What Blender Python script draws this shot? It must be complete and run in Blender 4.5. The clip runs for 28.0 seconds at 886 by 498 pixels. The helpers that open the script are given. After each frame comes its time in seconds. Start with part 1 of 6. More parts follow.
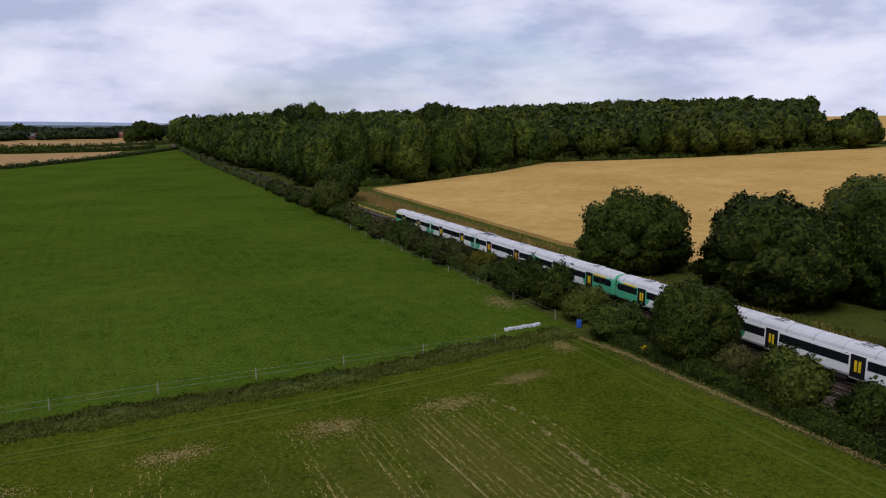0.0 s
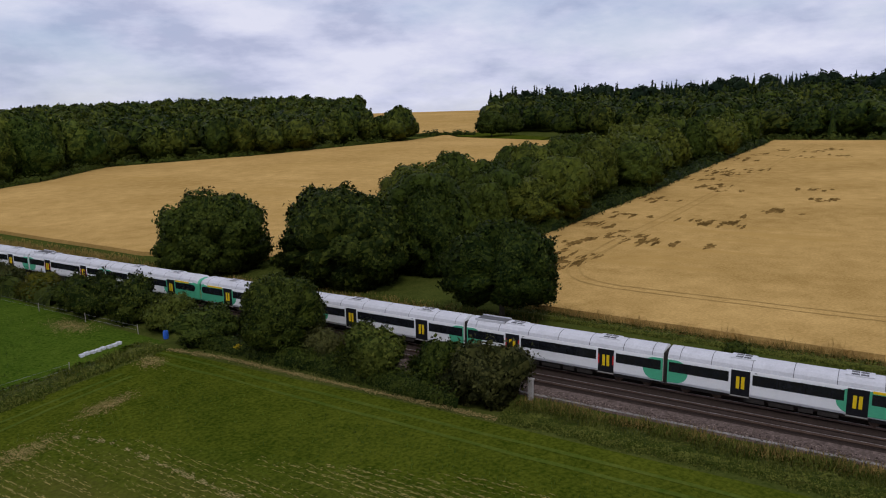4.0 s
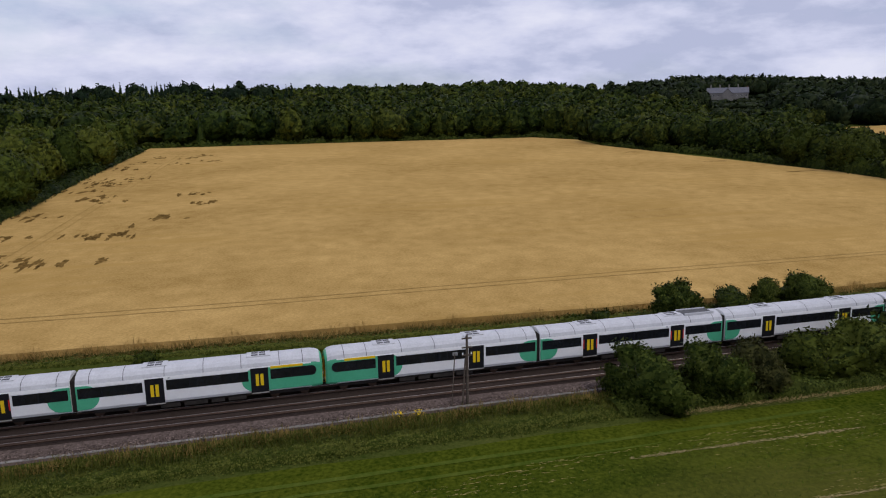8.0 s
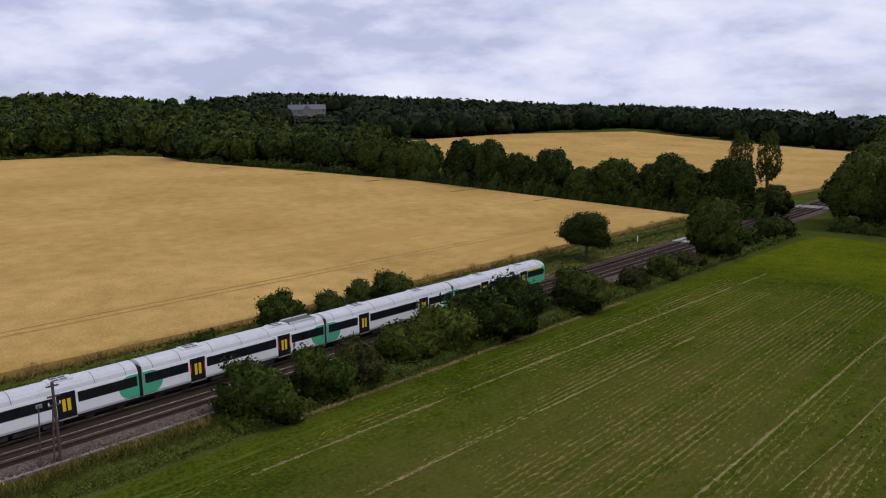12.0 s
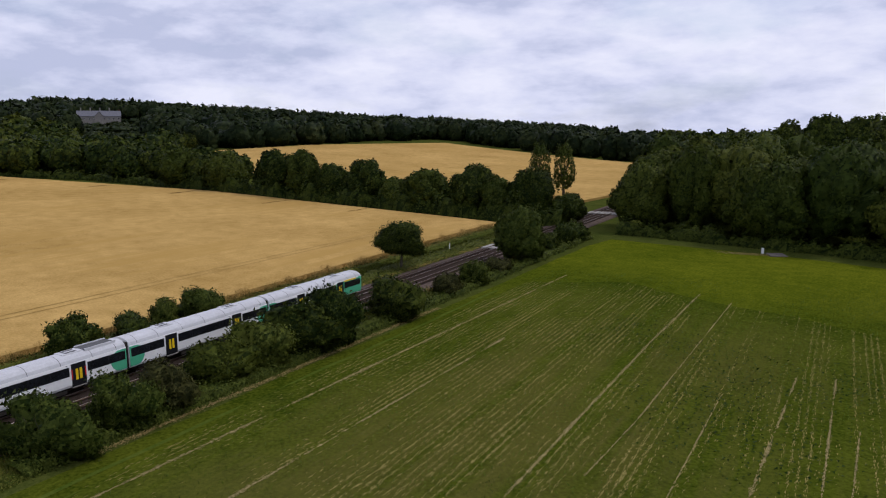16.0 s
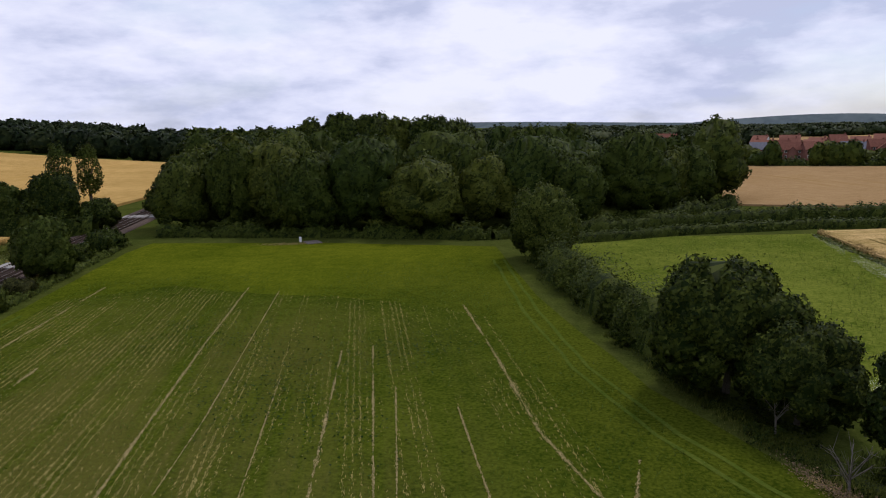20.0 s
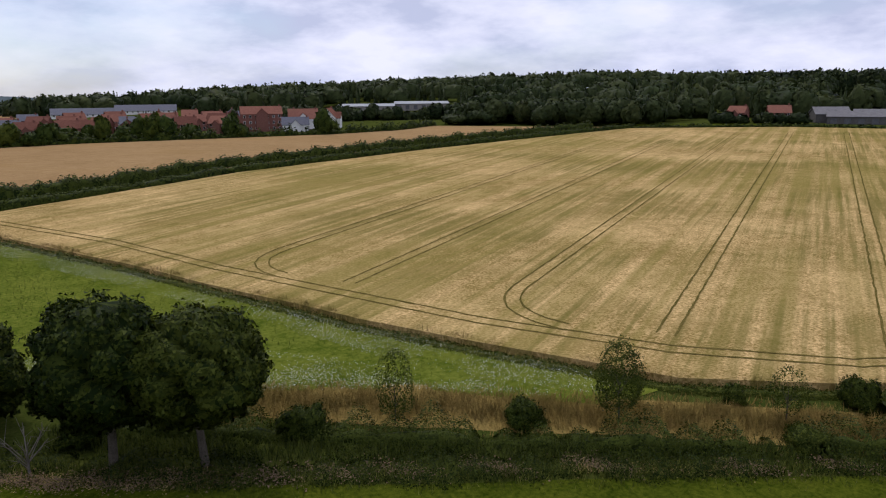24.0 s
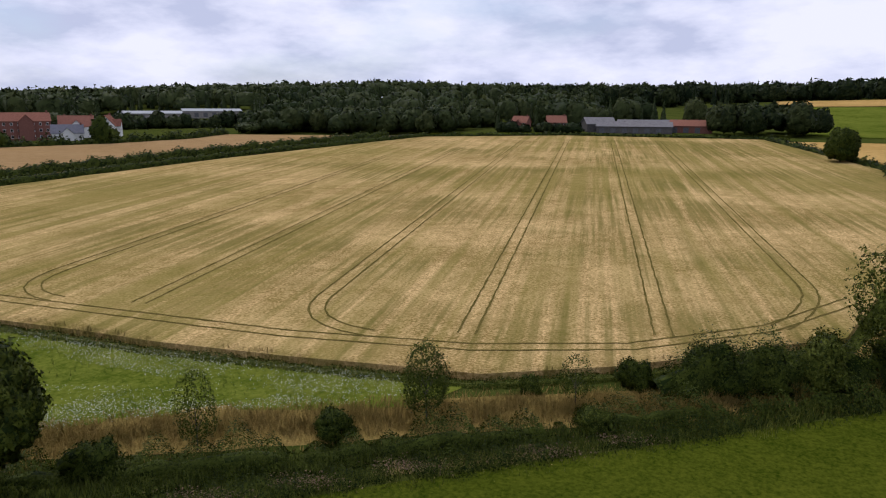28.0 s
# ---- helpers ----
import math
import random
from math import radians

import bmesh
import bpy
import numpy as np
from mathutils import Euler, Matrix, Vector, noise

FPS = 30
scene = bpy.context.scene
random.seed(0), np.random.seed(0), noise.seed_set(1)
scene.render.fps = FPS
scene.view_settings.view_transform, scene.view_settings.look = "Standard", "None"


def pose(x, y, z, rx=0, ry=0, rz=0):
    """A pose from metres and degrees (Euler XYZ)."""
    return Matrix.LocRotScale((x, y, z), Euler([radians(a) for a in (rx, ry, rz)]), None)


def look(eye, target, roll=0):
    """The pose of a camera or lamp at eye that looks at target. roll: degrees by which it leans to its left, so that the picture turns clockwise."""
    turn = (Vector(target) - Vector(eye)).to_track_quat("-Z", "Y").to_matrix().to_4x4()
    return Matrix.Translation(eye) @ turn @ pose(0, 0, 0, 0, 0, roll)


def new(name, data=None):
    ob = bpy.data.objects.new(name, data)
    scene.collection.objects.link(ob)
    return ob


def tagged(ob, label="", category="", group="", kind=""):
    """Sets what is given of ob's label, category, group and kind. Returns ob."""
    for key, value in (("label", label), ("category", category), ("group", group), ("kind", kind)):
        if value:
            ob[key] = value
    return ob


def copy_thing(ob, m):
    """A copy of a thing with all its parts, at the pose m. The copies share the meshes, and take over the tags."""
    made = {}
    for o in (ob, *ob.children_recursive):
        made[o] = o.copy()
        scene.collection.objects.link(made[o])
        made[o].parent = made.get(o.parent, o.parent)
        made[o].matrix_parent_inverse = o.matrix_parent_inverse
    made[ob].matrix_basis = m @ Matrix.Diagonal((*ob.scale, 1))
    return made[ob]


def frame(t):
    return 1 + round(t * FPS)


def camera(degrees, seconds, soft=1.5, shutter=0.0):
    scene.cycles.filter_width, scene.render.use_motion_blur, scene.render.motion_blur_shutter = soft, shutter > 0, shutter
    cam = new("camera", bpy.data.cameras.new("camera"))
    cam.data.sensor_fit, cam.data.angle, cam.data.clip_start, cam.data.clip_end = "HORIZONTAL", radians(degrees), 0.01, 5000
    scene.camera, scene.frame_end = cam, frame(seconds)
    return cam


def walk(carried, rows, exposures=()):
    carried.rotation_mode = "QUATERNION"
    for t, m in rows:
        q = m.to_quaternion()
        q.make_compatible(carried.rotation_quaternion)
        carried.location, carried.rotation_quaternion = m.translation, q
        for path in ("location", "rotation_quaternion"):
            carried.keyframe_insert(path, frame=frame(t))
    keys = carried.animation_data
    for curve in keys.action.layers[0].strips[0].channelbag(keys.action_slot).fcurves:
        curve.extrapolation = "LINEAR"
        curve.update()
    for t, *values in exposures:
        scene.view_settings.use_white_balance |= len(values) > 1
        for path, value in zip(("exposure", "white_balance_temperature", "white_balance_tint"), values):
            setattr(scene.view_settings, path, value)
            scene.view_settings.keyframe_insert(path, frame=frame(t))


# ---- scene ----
# camera: a drone that hovers on one spot, 25 m over the railway, and turns; rows: seconds, tilt, roll, heading
PATH = [
    (0, 79.82, 0.15, 0.00),
    (0.5, 79.88, 0.15, -0.22),
    (1, 79.76, 0.13, -4.20),
    (1.5, 79.62, 0.46, -11.01),
    (2, 79.55, 0.65, -15.43),
    (2.5, 79.50, 0.78, -20.17),
    (4.5, 79.35, 1.02, -37.90),
    (5, 79.30, 1.05, -43.38),
    (5.5, 79.28, 1.11, -48.95),
    (6, 79.27, 1.12, -54.49),
    (6.5, 79.29, 1.11, -60.07),
    (7, 79.28, 1.08, -66.79),
    (7.5, 79.22, 1.05, -73.53),
    (8, 79.24, 1.04, -79.57),
    (8.5, 79.21, 1.10, -85.35),
    (9, 79.24, 1.11, -90.52),
    (9.5, 79.31, 1.20, -95.55),
    (10, 79.34, 1.14, -100.57),
    (10.5, 79.40, 1.23, -105.12),
    (11, 79.50, 1.18, -108.56),
    (11.5, 79.71, 1.16, -109.73),
    (12, 79.87, 1.00, -111.19),
    (12.5, 79.97, 0.97, -113.78),
    (13, 80.05, 0.89, -116.38),
    (13.5, 80.10, 0.78, -119.01),
    (15.5, 80.40, 0.40, -125.96),
    (16, 80.53, 0.26, -125.85),
    (16.5, 80.63, 0.14, -126.02),
    (17, 80.67, 0.12, -128.36),
    (17.5, 80.67, 0.18, -131.98),
    (18, 80.62, 0.23, -136.14),
    (18.5, 80.55, 0.38, -141.19),
    (19, 80.43, 0.52, -147.40),
    (19.5, 80.27, 0.65, -154.01),
    (20, 80.04, 0.75, -161.49),
    (20.5, 79.74, 0.77, -169.41),
    (21, 79.42, 0.84, -177.38),
    (21.5, 79.13, 0.84, -185.31),
    (23.5, 78.11, 0.55, -216.91),
    (24, 77.92, 0.44, -224.83),
    (24.5, 77.79, 0.38, -232.76),
    (25, 77.72, 0.35, -240.49),
    (25.5, 77.84, 0.32, -241.30),
    (26, 78.02, 0.14, -241.11),
    (26.5, 78.15, 0.02, -240.98),
    (27, 78.32, -0.07, -240.85),
    (27.5, 78.45, -0.19, -240.73),
    (28, 78.56, -0.25, -240.64),
]
cam = camera(63.18, 28.0, soft=1.1)
walk(cam, [(r[0], pose(0, 0, 25, r[1], r[2], r[3])) for r in PATH], [(0, -0.1), (5, -0.22), (8, -0.18), (11, -0.1), (17, -0.03), (20, 0.03), (24, 0.05), (28, 0.05)])

# ---- sky, sun ----
world = bpy.data.worlds.new("world")
scene.world = world
world.use_nodes = True
wn, wl = world.node_tree.nodes, world.node_tree.links
wn.clear()
SUN_AZ, SUN_EL = 200.0, 54.0


def wnode(kind, **values):
    n = wn.new(kind)
    for k, v in values.items():
        n.inputs[k].default_value = v
    return n


sky = wn.new("ShaderNodeTexSky")
sky.sky_type, sky.sun_disc = "NISHITA", False
sky.sun_elevation, sky.sun_rotation = radians(SUN_EL), radians(SUN_AZ)
coord = wn.new("ShaderNodeTexCoord")
# flat-based cloud heaps: the way of sight, stretched upwards
flat = wn.new("ShaderNodeMapping")
flat.inputs["Scale"].default_value = (1.0, 1.0, 2.9)
wl.new(coord.outputs["Generated"], flat.inputs["Vector"])
clouds = wnode("ShaderNodeTexNoise", Scale=5.6, Detail=12.0, Roughness=0.56)
wl.new(flat.outputs[0], clouds.inputs["Vector"])
thick = wnode("ShaderNodeTexNoise", Scale=2.3, Detail=9.0, Roughness=0.55)
wl.new(flat.outputs[0], thick.inputs["Vector"])
shade = wn.new("ShaderNodeValToRGB")
shade.color_ramp.elements[0].position, shade.color_ramp.elements[0].color = 0.37, (5.5, 5.95, 8.2, 1)
shade.color_ramp.elements[1].position, shade.color_ramp.elements[1].color = 0.605, (8.9, 9.05, 10.8, 1)
mid = shade.color_ramp.elements.new(0.48)
mid.color = (7.4, 7.7, 9.9, 1)
wl.new(clouds.outputs[0], shade.inputs[0])
cover = wn.new("ShaderNodeValToRGB")
cover.color_ramp.elements[0].position, cover.color_ramp.elements[0].color = 0.30, (0.3, 0.3, 0.3, 1)
cover.color_ramp.elements[1].position = 0.52
wl.new(thick.outputs[0], cover.inputs[0])
blend = wn.new("ShaderNodeMixRGB")
wl.new(cover.outputs[0], blend.inputs[0])
tint = wn.new("ShaderNodeMixRGB")
tint.blend_type = "MULTIPLY"
tint.inputs[0].default_value, tint.inputs[2].default_value = 1.0, (0.85, 0.95, 1.15, 1)
wl.new(sky.outputs[0], tint.inputs[1])
wl.new(tint.outputs[0], blend.inputs[1])
wl.new(shade.outputs[0], blend.inputs[2])
back = wnode("ShaderNodeBackground", Strength=0.095)
wl.new(blend.outputs[0], back.inputs["Color"])
wout = wn.new("ShaderNodeOutputWorld")
wl.new(back.outputs[0], wout.inputs["Surface"])

sun = new("sun", bpy.data.lights.new("sun", "SUN"))
sun.data.energy, sun.data.angle, sun.data.color = 1.2, radians(11), (1.0, 0.95, 0.86)
sun.matrix_world = look((300 * math.sin(radians(SUN_AZ)), 300 * math.cos(radians(SUN_AZ)), 300 * math.tan(radians(SUN_EL))), (0, 0, 0))
scene.view_settings.exposure = 0.0

# ---- the lie of the land ----
# plan: a runs north along the railway, n east of it across the fields; the drone hovers over a = n = 0
AX, AY = -0.425, 0.905


def W(a, n):
    return AX * a + AY * n, AY * a - AX * n


def AN(x, y):
    return AX * x + AY * y, AY * x - AX * y


def soft(x, k=10.0):
    return k * np.logaddexp(0.0, np.asarray(x, float) / k)


# wooded ridge all round: bearing, height of the ground 800 m out
RIDGE_AZ = np.array([-40, -25, -12, 0, 14, 30, 50, 62, 76, 92, 104, 118, 132, 142, 152, 165, 185, 198, 210, 222, 236, 250, 262, 275, 300, 320])
RIDGE_Z = np.array([0, 1, 9, 17, 24, 27, 30, 36, 38, 41, 36, 25, 15, 6, 3, 2, 3, 9, 19, 25, 31, 27, 28, 33, 20, 0])


def land(x, y):
    x, y = np.asarray(x, float), np.asarray(y, float)
    e, w = AY * x - AX * y, -0.875 * x - 0.485 * y
    base = 0.035 * soft(e - 73) - 0.022 * soft(e - 420, 40) + 0.029 * soft(w - 62) - 0.02 * soft(w - 400, 40)
    d = np.hypot(x, y)
    az = (np.degrees(np.arctan2(x, y)) + 40) % 360 - 40
    k = np.clip((d - 440) / 360, 0, 1)
    k = k * k * (3 - 2 * k)
    out = np.interp(az, RIDGE_AZ, RIDGE_Z) * np.clip(1 - (d - 1000) / 2500, 0.25, 1)
    return base * (1 - k) + out * k


def polar(bearing, d):
    return AN(d * math.sin(radians(bearing)), d * math.cos(radians(bearing)))


# ---- materials ----
def material(name, dark, light, scale=2.0, fine=30.0, rough=0.9, bump=0.3, metal=0.0, bump_scale=None, per_object=0.0, per_island=0.0, spec=0.0, fine_mix=0.5, spread=0.16):
    m = bpy.data.materials.new(name)
    m.use_nodes = True
    nt = m.node_tree
    nd, lk = nt.nodes, nt.links
    b = nd["Principled BSDF"]
    tc = nd.new("ShaderNodeTexCoord")
    n1 = nd.new("ShaderNodeTexNoise")
    n1.inputs["Scale"].default_value, n1.inputs["Detail"].default_value = scale, 5
    n2 = nd.new("ShaderNodeTexNoise")
    n2.inputs["Scale"].default_value, n2.inputs["Detail"].default_value, n2.inputs["Roughness"].default_value = fine, 6, 0.66
    n3 = nd.new("ShaderNodeTexNoise")
    n3.inputs["Scale"].default_value, n3.inputs["Detail"].default_value = math.sqrt(scale * fine), 3
    for n in (n1, n2, n3):
        lk.new(tc.outputs["Object"], n.inputs["Vector"])
    both = nd.new("ShaderNodeMath")
    both.operation = "MULTIPLY_ADD"
    lk.new(n3.outputs[0], both.inputs[0])
    both.inputs[1].default_value = 0.45
    part1 = nd.new("ShaderNodeMath")
    part1.operation = "MULTIPLY"
    lk.new(n1.outputs[0], part1.inputs[0])
    part1.inputs[1].default_value = 0.55
    lk.new(part1.outputs[0], both.inputs[2])
    mixf = nd.new("ShaderNodeMath")
    mixf.operation = "MULTIPLY_ADD"
    lk.new(n2.outputs[0], mixf.inputs[0])
    mixf.inputs[1].default_value = fine_mix
    half = nd.new("ShaderNodeMath")
    half.operation = "MULTIPLY"
    lk.new(both.outputs[0], half.inputs[0])
    half.inputs[1].default_value = 1 - fine_mix
    lk.new(half.outputs[0], mixf.inputs[2])
    last = mixf.outputs[0]
    for amount, kind, out in ((per_object, "ShaderNodeObjectInfo", "Random"), (per_island, "ShaderNodeNewGeometry", "Random Per Island")):
        if amount:
            info = nd.new(kind)
            add = nd.new("ShaderNodeMath")
            add.operation = "MULTIPLY_ADD"
            lk.new(info.outputs[out], add.inputs[0])
            add.inputs[1].default_value = amount
            lk.new(last, add.inputs[2])
            sub = nd.new("ShaderNodeMath")
            sub.operation = "SUBTRACT"
            lk.new(add.outputs[0], sub.inputs[0])
            sub.inputs[1].default_value = amount / 2
            last = sub.outputs[0]
    ramp = nd.new("ShaderNodeValToRGB")
    ramp.color_ramp.elements[0].position, ramp.color_ramp.elements[0].color = 0.5 - spread, (*dark, 1)
    ramp.color_ramp.elements[1].position, ramp.color_ramp.elements[1].color = 0.5 + spread, (*light, 1)
    lk.new(last, ramp.inputs[0])
    lk.new(ramp.outputs[0], b.inputs["Base Color"])
    b.inputs["Roughness"].default_value, b.inputs["Metallic"].default_value = rough, metal
    b.inputs["Specular IOR Level"].default_value = spec
    if bump:
        bp = nd.new("ShaderNodeBump")
        bp.inputs["Strength"].default_value = bump
        bp.inputs["Distance"].default_value = 0.1
        lk.new(n2.outputs[0], bp.inputs["Height"])
        lk.new(bp.outputs[0], b.inputs["Normal"])
    return m


def rows_over(m, angle, spacing, colour, lo, hi, patch_scale, along=40.0, amount=1.0):
    """Sown rows or wheelings on a field: stripes across the given angle, broken up by noise, in another colour."""
    nd, lk = m.node_tree.nodes, m.node_tree.links
    b = nd["Principled BSDF"]
    old = b.inputs["Base Color"].links[0].from_socket
    tc = nd.new("ShaderNodeTexCoord")
    rot = nd.new("ShaderNodeMapping")
    rot.inputs["Rotation"].default_value = (0, 0, angle)
    lk.new(tc.outputs["Object"], rot.inputs["Vector"])
    sc = nd.new("ShaderNodeMapping")
    sc.inputs["Scale"].default_value = (1 / spacing, 1 / along, 0.0)
    lk.new(rot.outputs[0], sc.inputs["Vector"])
    st = nd.new("ShaderNodeTexNoise")
    st.inputs["Scale"].default_value, st.inputs["Detail"].default_value, st.inputs["Roughness"].default_value = 1.0, 3.0, 0.6
    lk.new(sc.outputs[0], st.inputs["Vector"])
    pn = nd.new("ShaderNodeTexNoise")
    pn.inputs["Scale"].default_value, pn.inputs["Detail"].default_value = patch_scale, 6
    lk.new(tc.outputs["Object"], pn.inputs["Vector"])
    mul = nd.new("ShaderNodeMath")
    mul.operation = "MULTIPLY"
    lk.new(st.outputs[0], mul.inputs[0])
    lk.new(pn.outputs[0], mul.inputs[1])
    rp = nd.new("ShaderNodeMapRange")
    rp.inputs["From Min"].default_value, rp.inputs["From Max"].default_value = lo, hi
    lk.new(mul.outputs[0], rp.inputs["Value"])
    rp.inputs["To Max"].default_value = amount
    mx = nd.new("ShaderNodeMixRGB")
    mx.inputs[2].default_value = (*colour, 1)
    lk.new(rp.outputs[0], mx.inputs[0])
    lk.new(old, mx.inputs[1])
    lk.new(mx.outputs[0], b.inputs["Base Color"])
    return m


def leaf_material(name, dark, light, patch=0.09, glow=0.2, island=0.3, objects=0.2):
    m = material(name, dark, light, patch, patch * 9, 0.6, 0, per_island=island, per_object=objects, spec=0.06)
    nd, lk = m.node_tree.nodes, m.node_tree.links
    b = nd["Principled BSDF"]
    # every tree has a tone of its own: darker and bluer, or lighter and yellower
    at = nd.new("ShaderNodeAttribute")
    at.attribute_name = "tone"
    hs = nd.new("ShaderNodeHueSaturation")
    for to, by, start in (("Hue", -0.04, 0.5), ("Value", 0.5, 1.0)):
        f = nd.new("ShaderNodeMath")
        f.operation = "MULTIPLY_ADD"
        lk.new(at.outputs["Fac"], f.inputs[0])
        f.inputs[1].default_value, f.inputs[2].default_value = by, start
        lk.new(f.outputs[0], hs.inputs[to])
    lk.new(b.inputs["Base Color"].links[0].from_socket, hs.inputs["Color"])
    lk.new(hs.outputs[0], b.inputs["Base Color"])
    tr = nd.new("ShaderNodeBsdfTranslucent")
    lk.new(hs.outputs[0], tr.inputs["Color"])
    ms = nd.new("ShaderNodeMixShader")
    ms.inputs[0].default_value = glow
    lk.new(b.outputs[0], ms.inputs[1])
    lk.new(tr.outputs[0], ms.inputs[2])
    lk.new(ms.outputs[0], nd["Material Output"].inputs["Surface"])
    return m


ROW = math.atan2(AX, AY)  # turns the railway's direction onto y
ROW_W = radians(252.5)  # the same for the western fields


def drill(m, angle, spacing, colour, thin, amount, patch_scale, lo, hi):
    """Regular drill rows: thin lines of another colour, broken by a patchy mask."""
    nd, lk = m.node_tree.nodes, m.node_tree.links
    b = nd["Principled BSDF"]
    old = b.inputs["Base Color"].links[0].from_socket
    tc = nd.new("ShaderNodeTexCoord")
    rot = nd.new("ShaderNodeMapping")
    rot.inputs["Rotation"].default_value = (0, 0, angle)
    lk.new(tc.outputs["Object"], rot.inputs["Vector"])
    wob = nd.new("ShaderNodeTexNoise")
    wob.inputs["Scale"].default_value, wob.inputs["Detail"].default_value = 0.08, 4
    lk.new(tc.outputs["Object"], wob.inputs["Vector"])
    sp = nd.new("ShaderNodeSeparateXYZ")
    lk.new(rot.outputs[0], sp.inputs[0])
    sh = nd.new("ShaderNodeMath")
    sh.operation = "MULTIPLY_ADD"
    lk.new(wob.outputs[0], sh.inputs[0])
    sh.inputs[1].default_value = 0.25
    lk.new(sp.outputs["X"], sh.inputs[2])
    dv = nd.new("ShaderNodeMath")
    dv.operation = "PINGPONG"
    lk.new(sh.outputs[0], dv.inputs[0])
    dv.inputs[1].default_value = spacing / 2
    line = nd.new("ShaderNodeMapRange")
    line.inputs["From Min"].default_value, line.inputs["From Max"].default_value = thin, thin * 0.3
    lk.new(dv.outputs[0], line.inputs["Value"])
    pn = nd.new("ShaderNodeTexNoise")
    pn.inputs["Scale"].default_value, pn.inputs["Detail"].default_value, pn.inputs["Roughness"].default_value = patch_scale, 9, 0.72
    lk.new(tc.outputs["Object"], pn.inputs["Vector"])
    mk = nd.new("ShaderNodeMapRange")
    mk.inputs["From Min"].default_value, mk.inputs["From Max"].default_value = lo, hi
    lk.new(pn.outputs[0], mk.inputs["Value"])
    mul = nd.new("ShaderNodeMath")
    mul.operation = "MULTIPLY"
    lk.new(line.outputs[0], mul.inputs[0])
    lk.new(mk.outputs[0], mul.inputs[1])
    am = nd.new("ShaderNodeMath")
    am.operation = "MULTIPLY"
    lk.new(mul.outputs[0], am.inputs[0])
    am.inputs[1].default_value = amount
    mx = nd.new("ShaderNodeMixRGB")
    mx.inputs[2].default_value = (*colour, 1)
    lk.new(am.outputs[0], mx.inputs[0])
    lk.new(old, mx.inputs[1])
    lk.new(mx.outputs[0], b.inputs["Base Color"])
    return m


def fade(m):
    """Lets the plain ground colour come back where the attribute "inner" falls to nothing, towards the field's edge."""
    nd, lk = m.node_tree.nodes, m.node_tree.links
    b = nd["Principled BSDF"]
    full = b.inputs["Base Color"].links[0].from_socket
    plain = nd["Color Ramp"].outputs[0]
    at = nd.new("ShaderNodeAttribute")
    at.attribute_name = "inner"
    mx = nd.new("ShaderNodeMixRGB")
    lk.new(at.outputs["Fac"], mx.inputs[0])
    lk.new(plain, mx.inputs[1])
    lk.new(full, mx.inputs[2])
    lk.new(mx.outputs[0], b.inputs["Base Color"])
    return m


def lush(m):
    """A richer, yellower growth where the attribute "lush" rises."""
    nd, lk = m.node_tree.nodes, m.node_tree.links
    b = nd["Principled BSDF"]
    old = b.inputs["Base Color"].links[0].from_socket
    at = nd.new("ShaderNodeAttribute")
    at.attribute_name = "lush"
    mx = nd.new("ShaderNodeMixRGB")
    mx.blend_type = "MULTIPLY"
    mx.inputs[2].default_value = (1.5, 1.42, 1.0, 1)
    lk.new(at.outputs["Fac"], mx.inputs[0])
    lk.new(old, mx.inputs[1])
    lk.new(mx.outputs[0], b.inputs["Base Color"])
    return m


GRASS = material("verge grass", (0.024, 0.040, 0.006), (0.092, 0.100, 0.022), 0.10, 3.0, bump=0.8)
PASTURE = drill(material("pasture", (0.021, 0.048, 0.004), (0.077, 0.114, 0.013), 0.035, 3.0, bump=1.0, fine_mix=0.6, spread=0.11), ROW, 2.2, (0.065, 0.11, 0.011), 0.5, 0.4, 0.05, 0.42, 0.62)
SOWN = lush(material("young crop", (0.024, 0.040, 0.003), (0.086, 0.099, 0.010), 0.05, 3.0, bump=1.0, fine_mix=0.6, spread=0.115))
STRIPED = drill(drill(rows_over(material("thin young crop", (0.022, 0.038, 0.003), (0.080, 0.096, 0.010), 0.05, 3.0, bump=1.0, fine_mix=0.6, spread=0.115), ROW, 2.4, (0.105, 0.090, 0.023), 0.18, 0.32, 0.03, 45.0, 0.55), ROW, 0.62, (0.13, 0.115, 0.035), 0.2, 0.35, 0.35, 0.5, 0.66), ROW, 4.3, (0.095, 0.088, 0.022), 0.9, 0.4, 0.10, 0.48, 0.66)
WHEAT = rows_over(material("ripe wheat", (0.32, 0.195, 0.058), (0.575, 0.37, 0.132), 0.03, 3.0, bump=0.8, fine_mix=0.45, spread=0.13), ROW, 3.0, (0.42, 0.26, 0.08), 0.27, 0.40, 0.02, 70.0)
BARLEY = rows_over(rows_over(rows_over(material("ripening barley", (0.235, 0.158, 0.050), (0.69, 0.475, 0.215), 0.05, 3.0, bump=1.0, fine_mix=0.62, spread=0.09), ROW_W, 3.2, (0.20, 0.168, 0.038), 0.19, 0.31, 0.011, 240.0, 0.7), ROW_W, 1.1, (0.145, 0.125, 0.030), 0.23, 0.36, 0.03, 45.0, 0.7), ROW_W, 0.5, (0.30, 0.21, 0.075), 0.24, 0.40, 0.15, 2.0, 0.6)
BUFF = rows_over(material("dry buff crop", (0.24, 0.145, 0.062), (0.42, 0.275, 0.135), 0.04, 2.4, bump=0.6, fine_mix=0.55), ROW, 3.0, (0.30, 0.185, 0.075), 0.27, 0.40, 0.02)
MEADOW = material("flowering meadow", (0.055, 0.084, 0.008), (0.168, 0.184, 0.029), 0.05, 2.0, bump=0.9, fine_mix=0.55, spread=0.11)
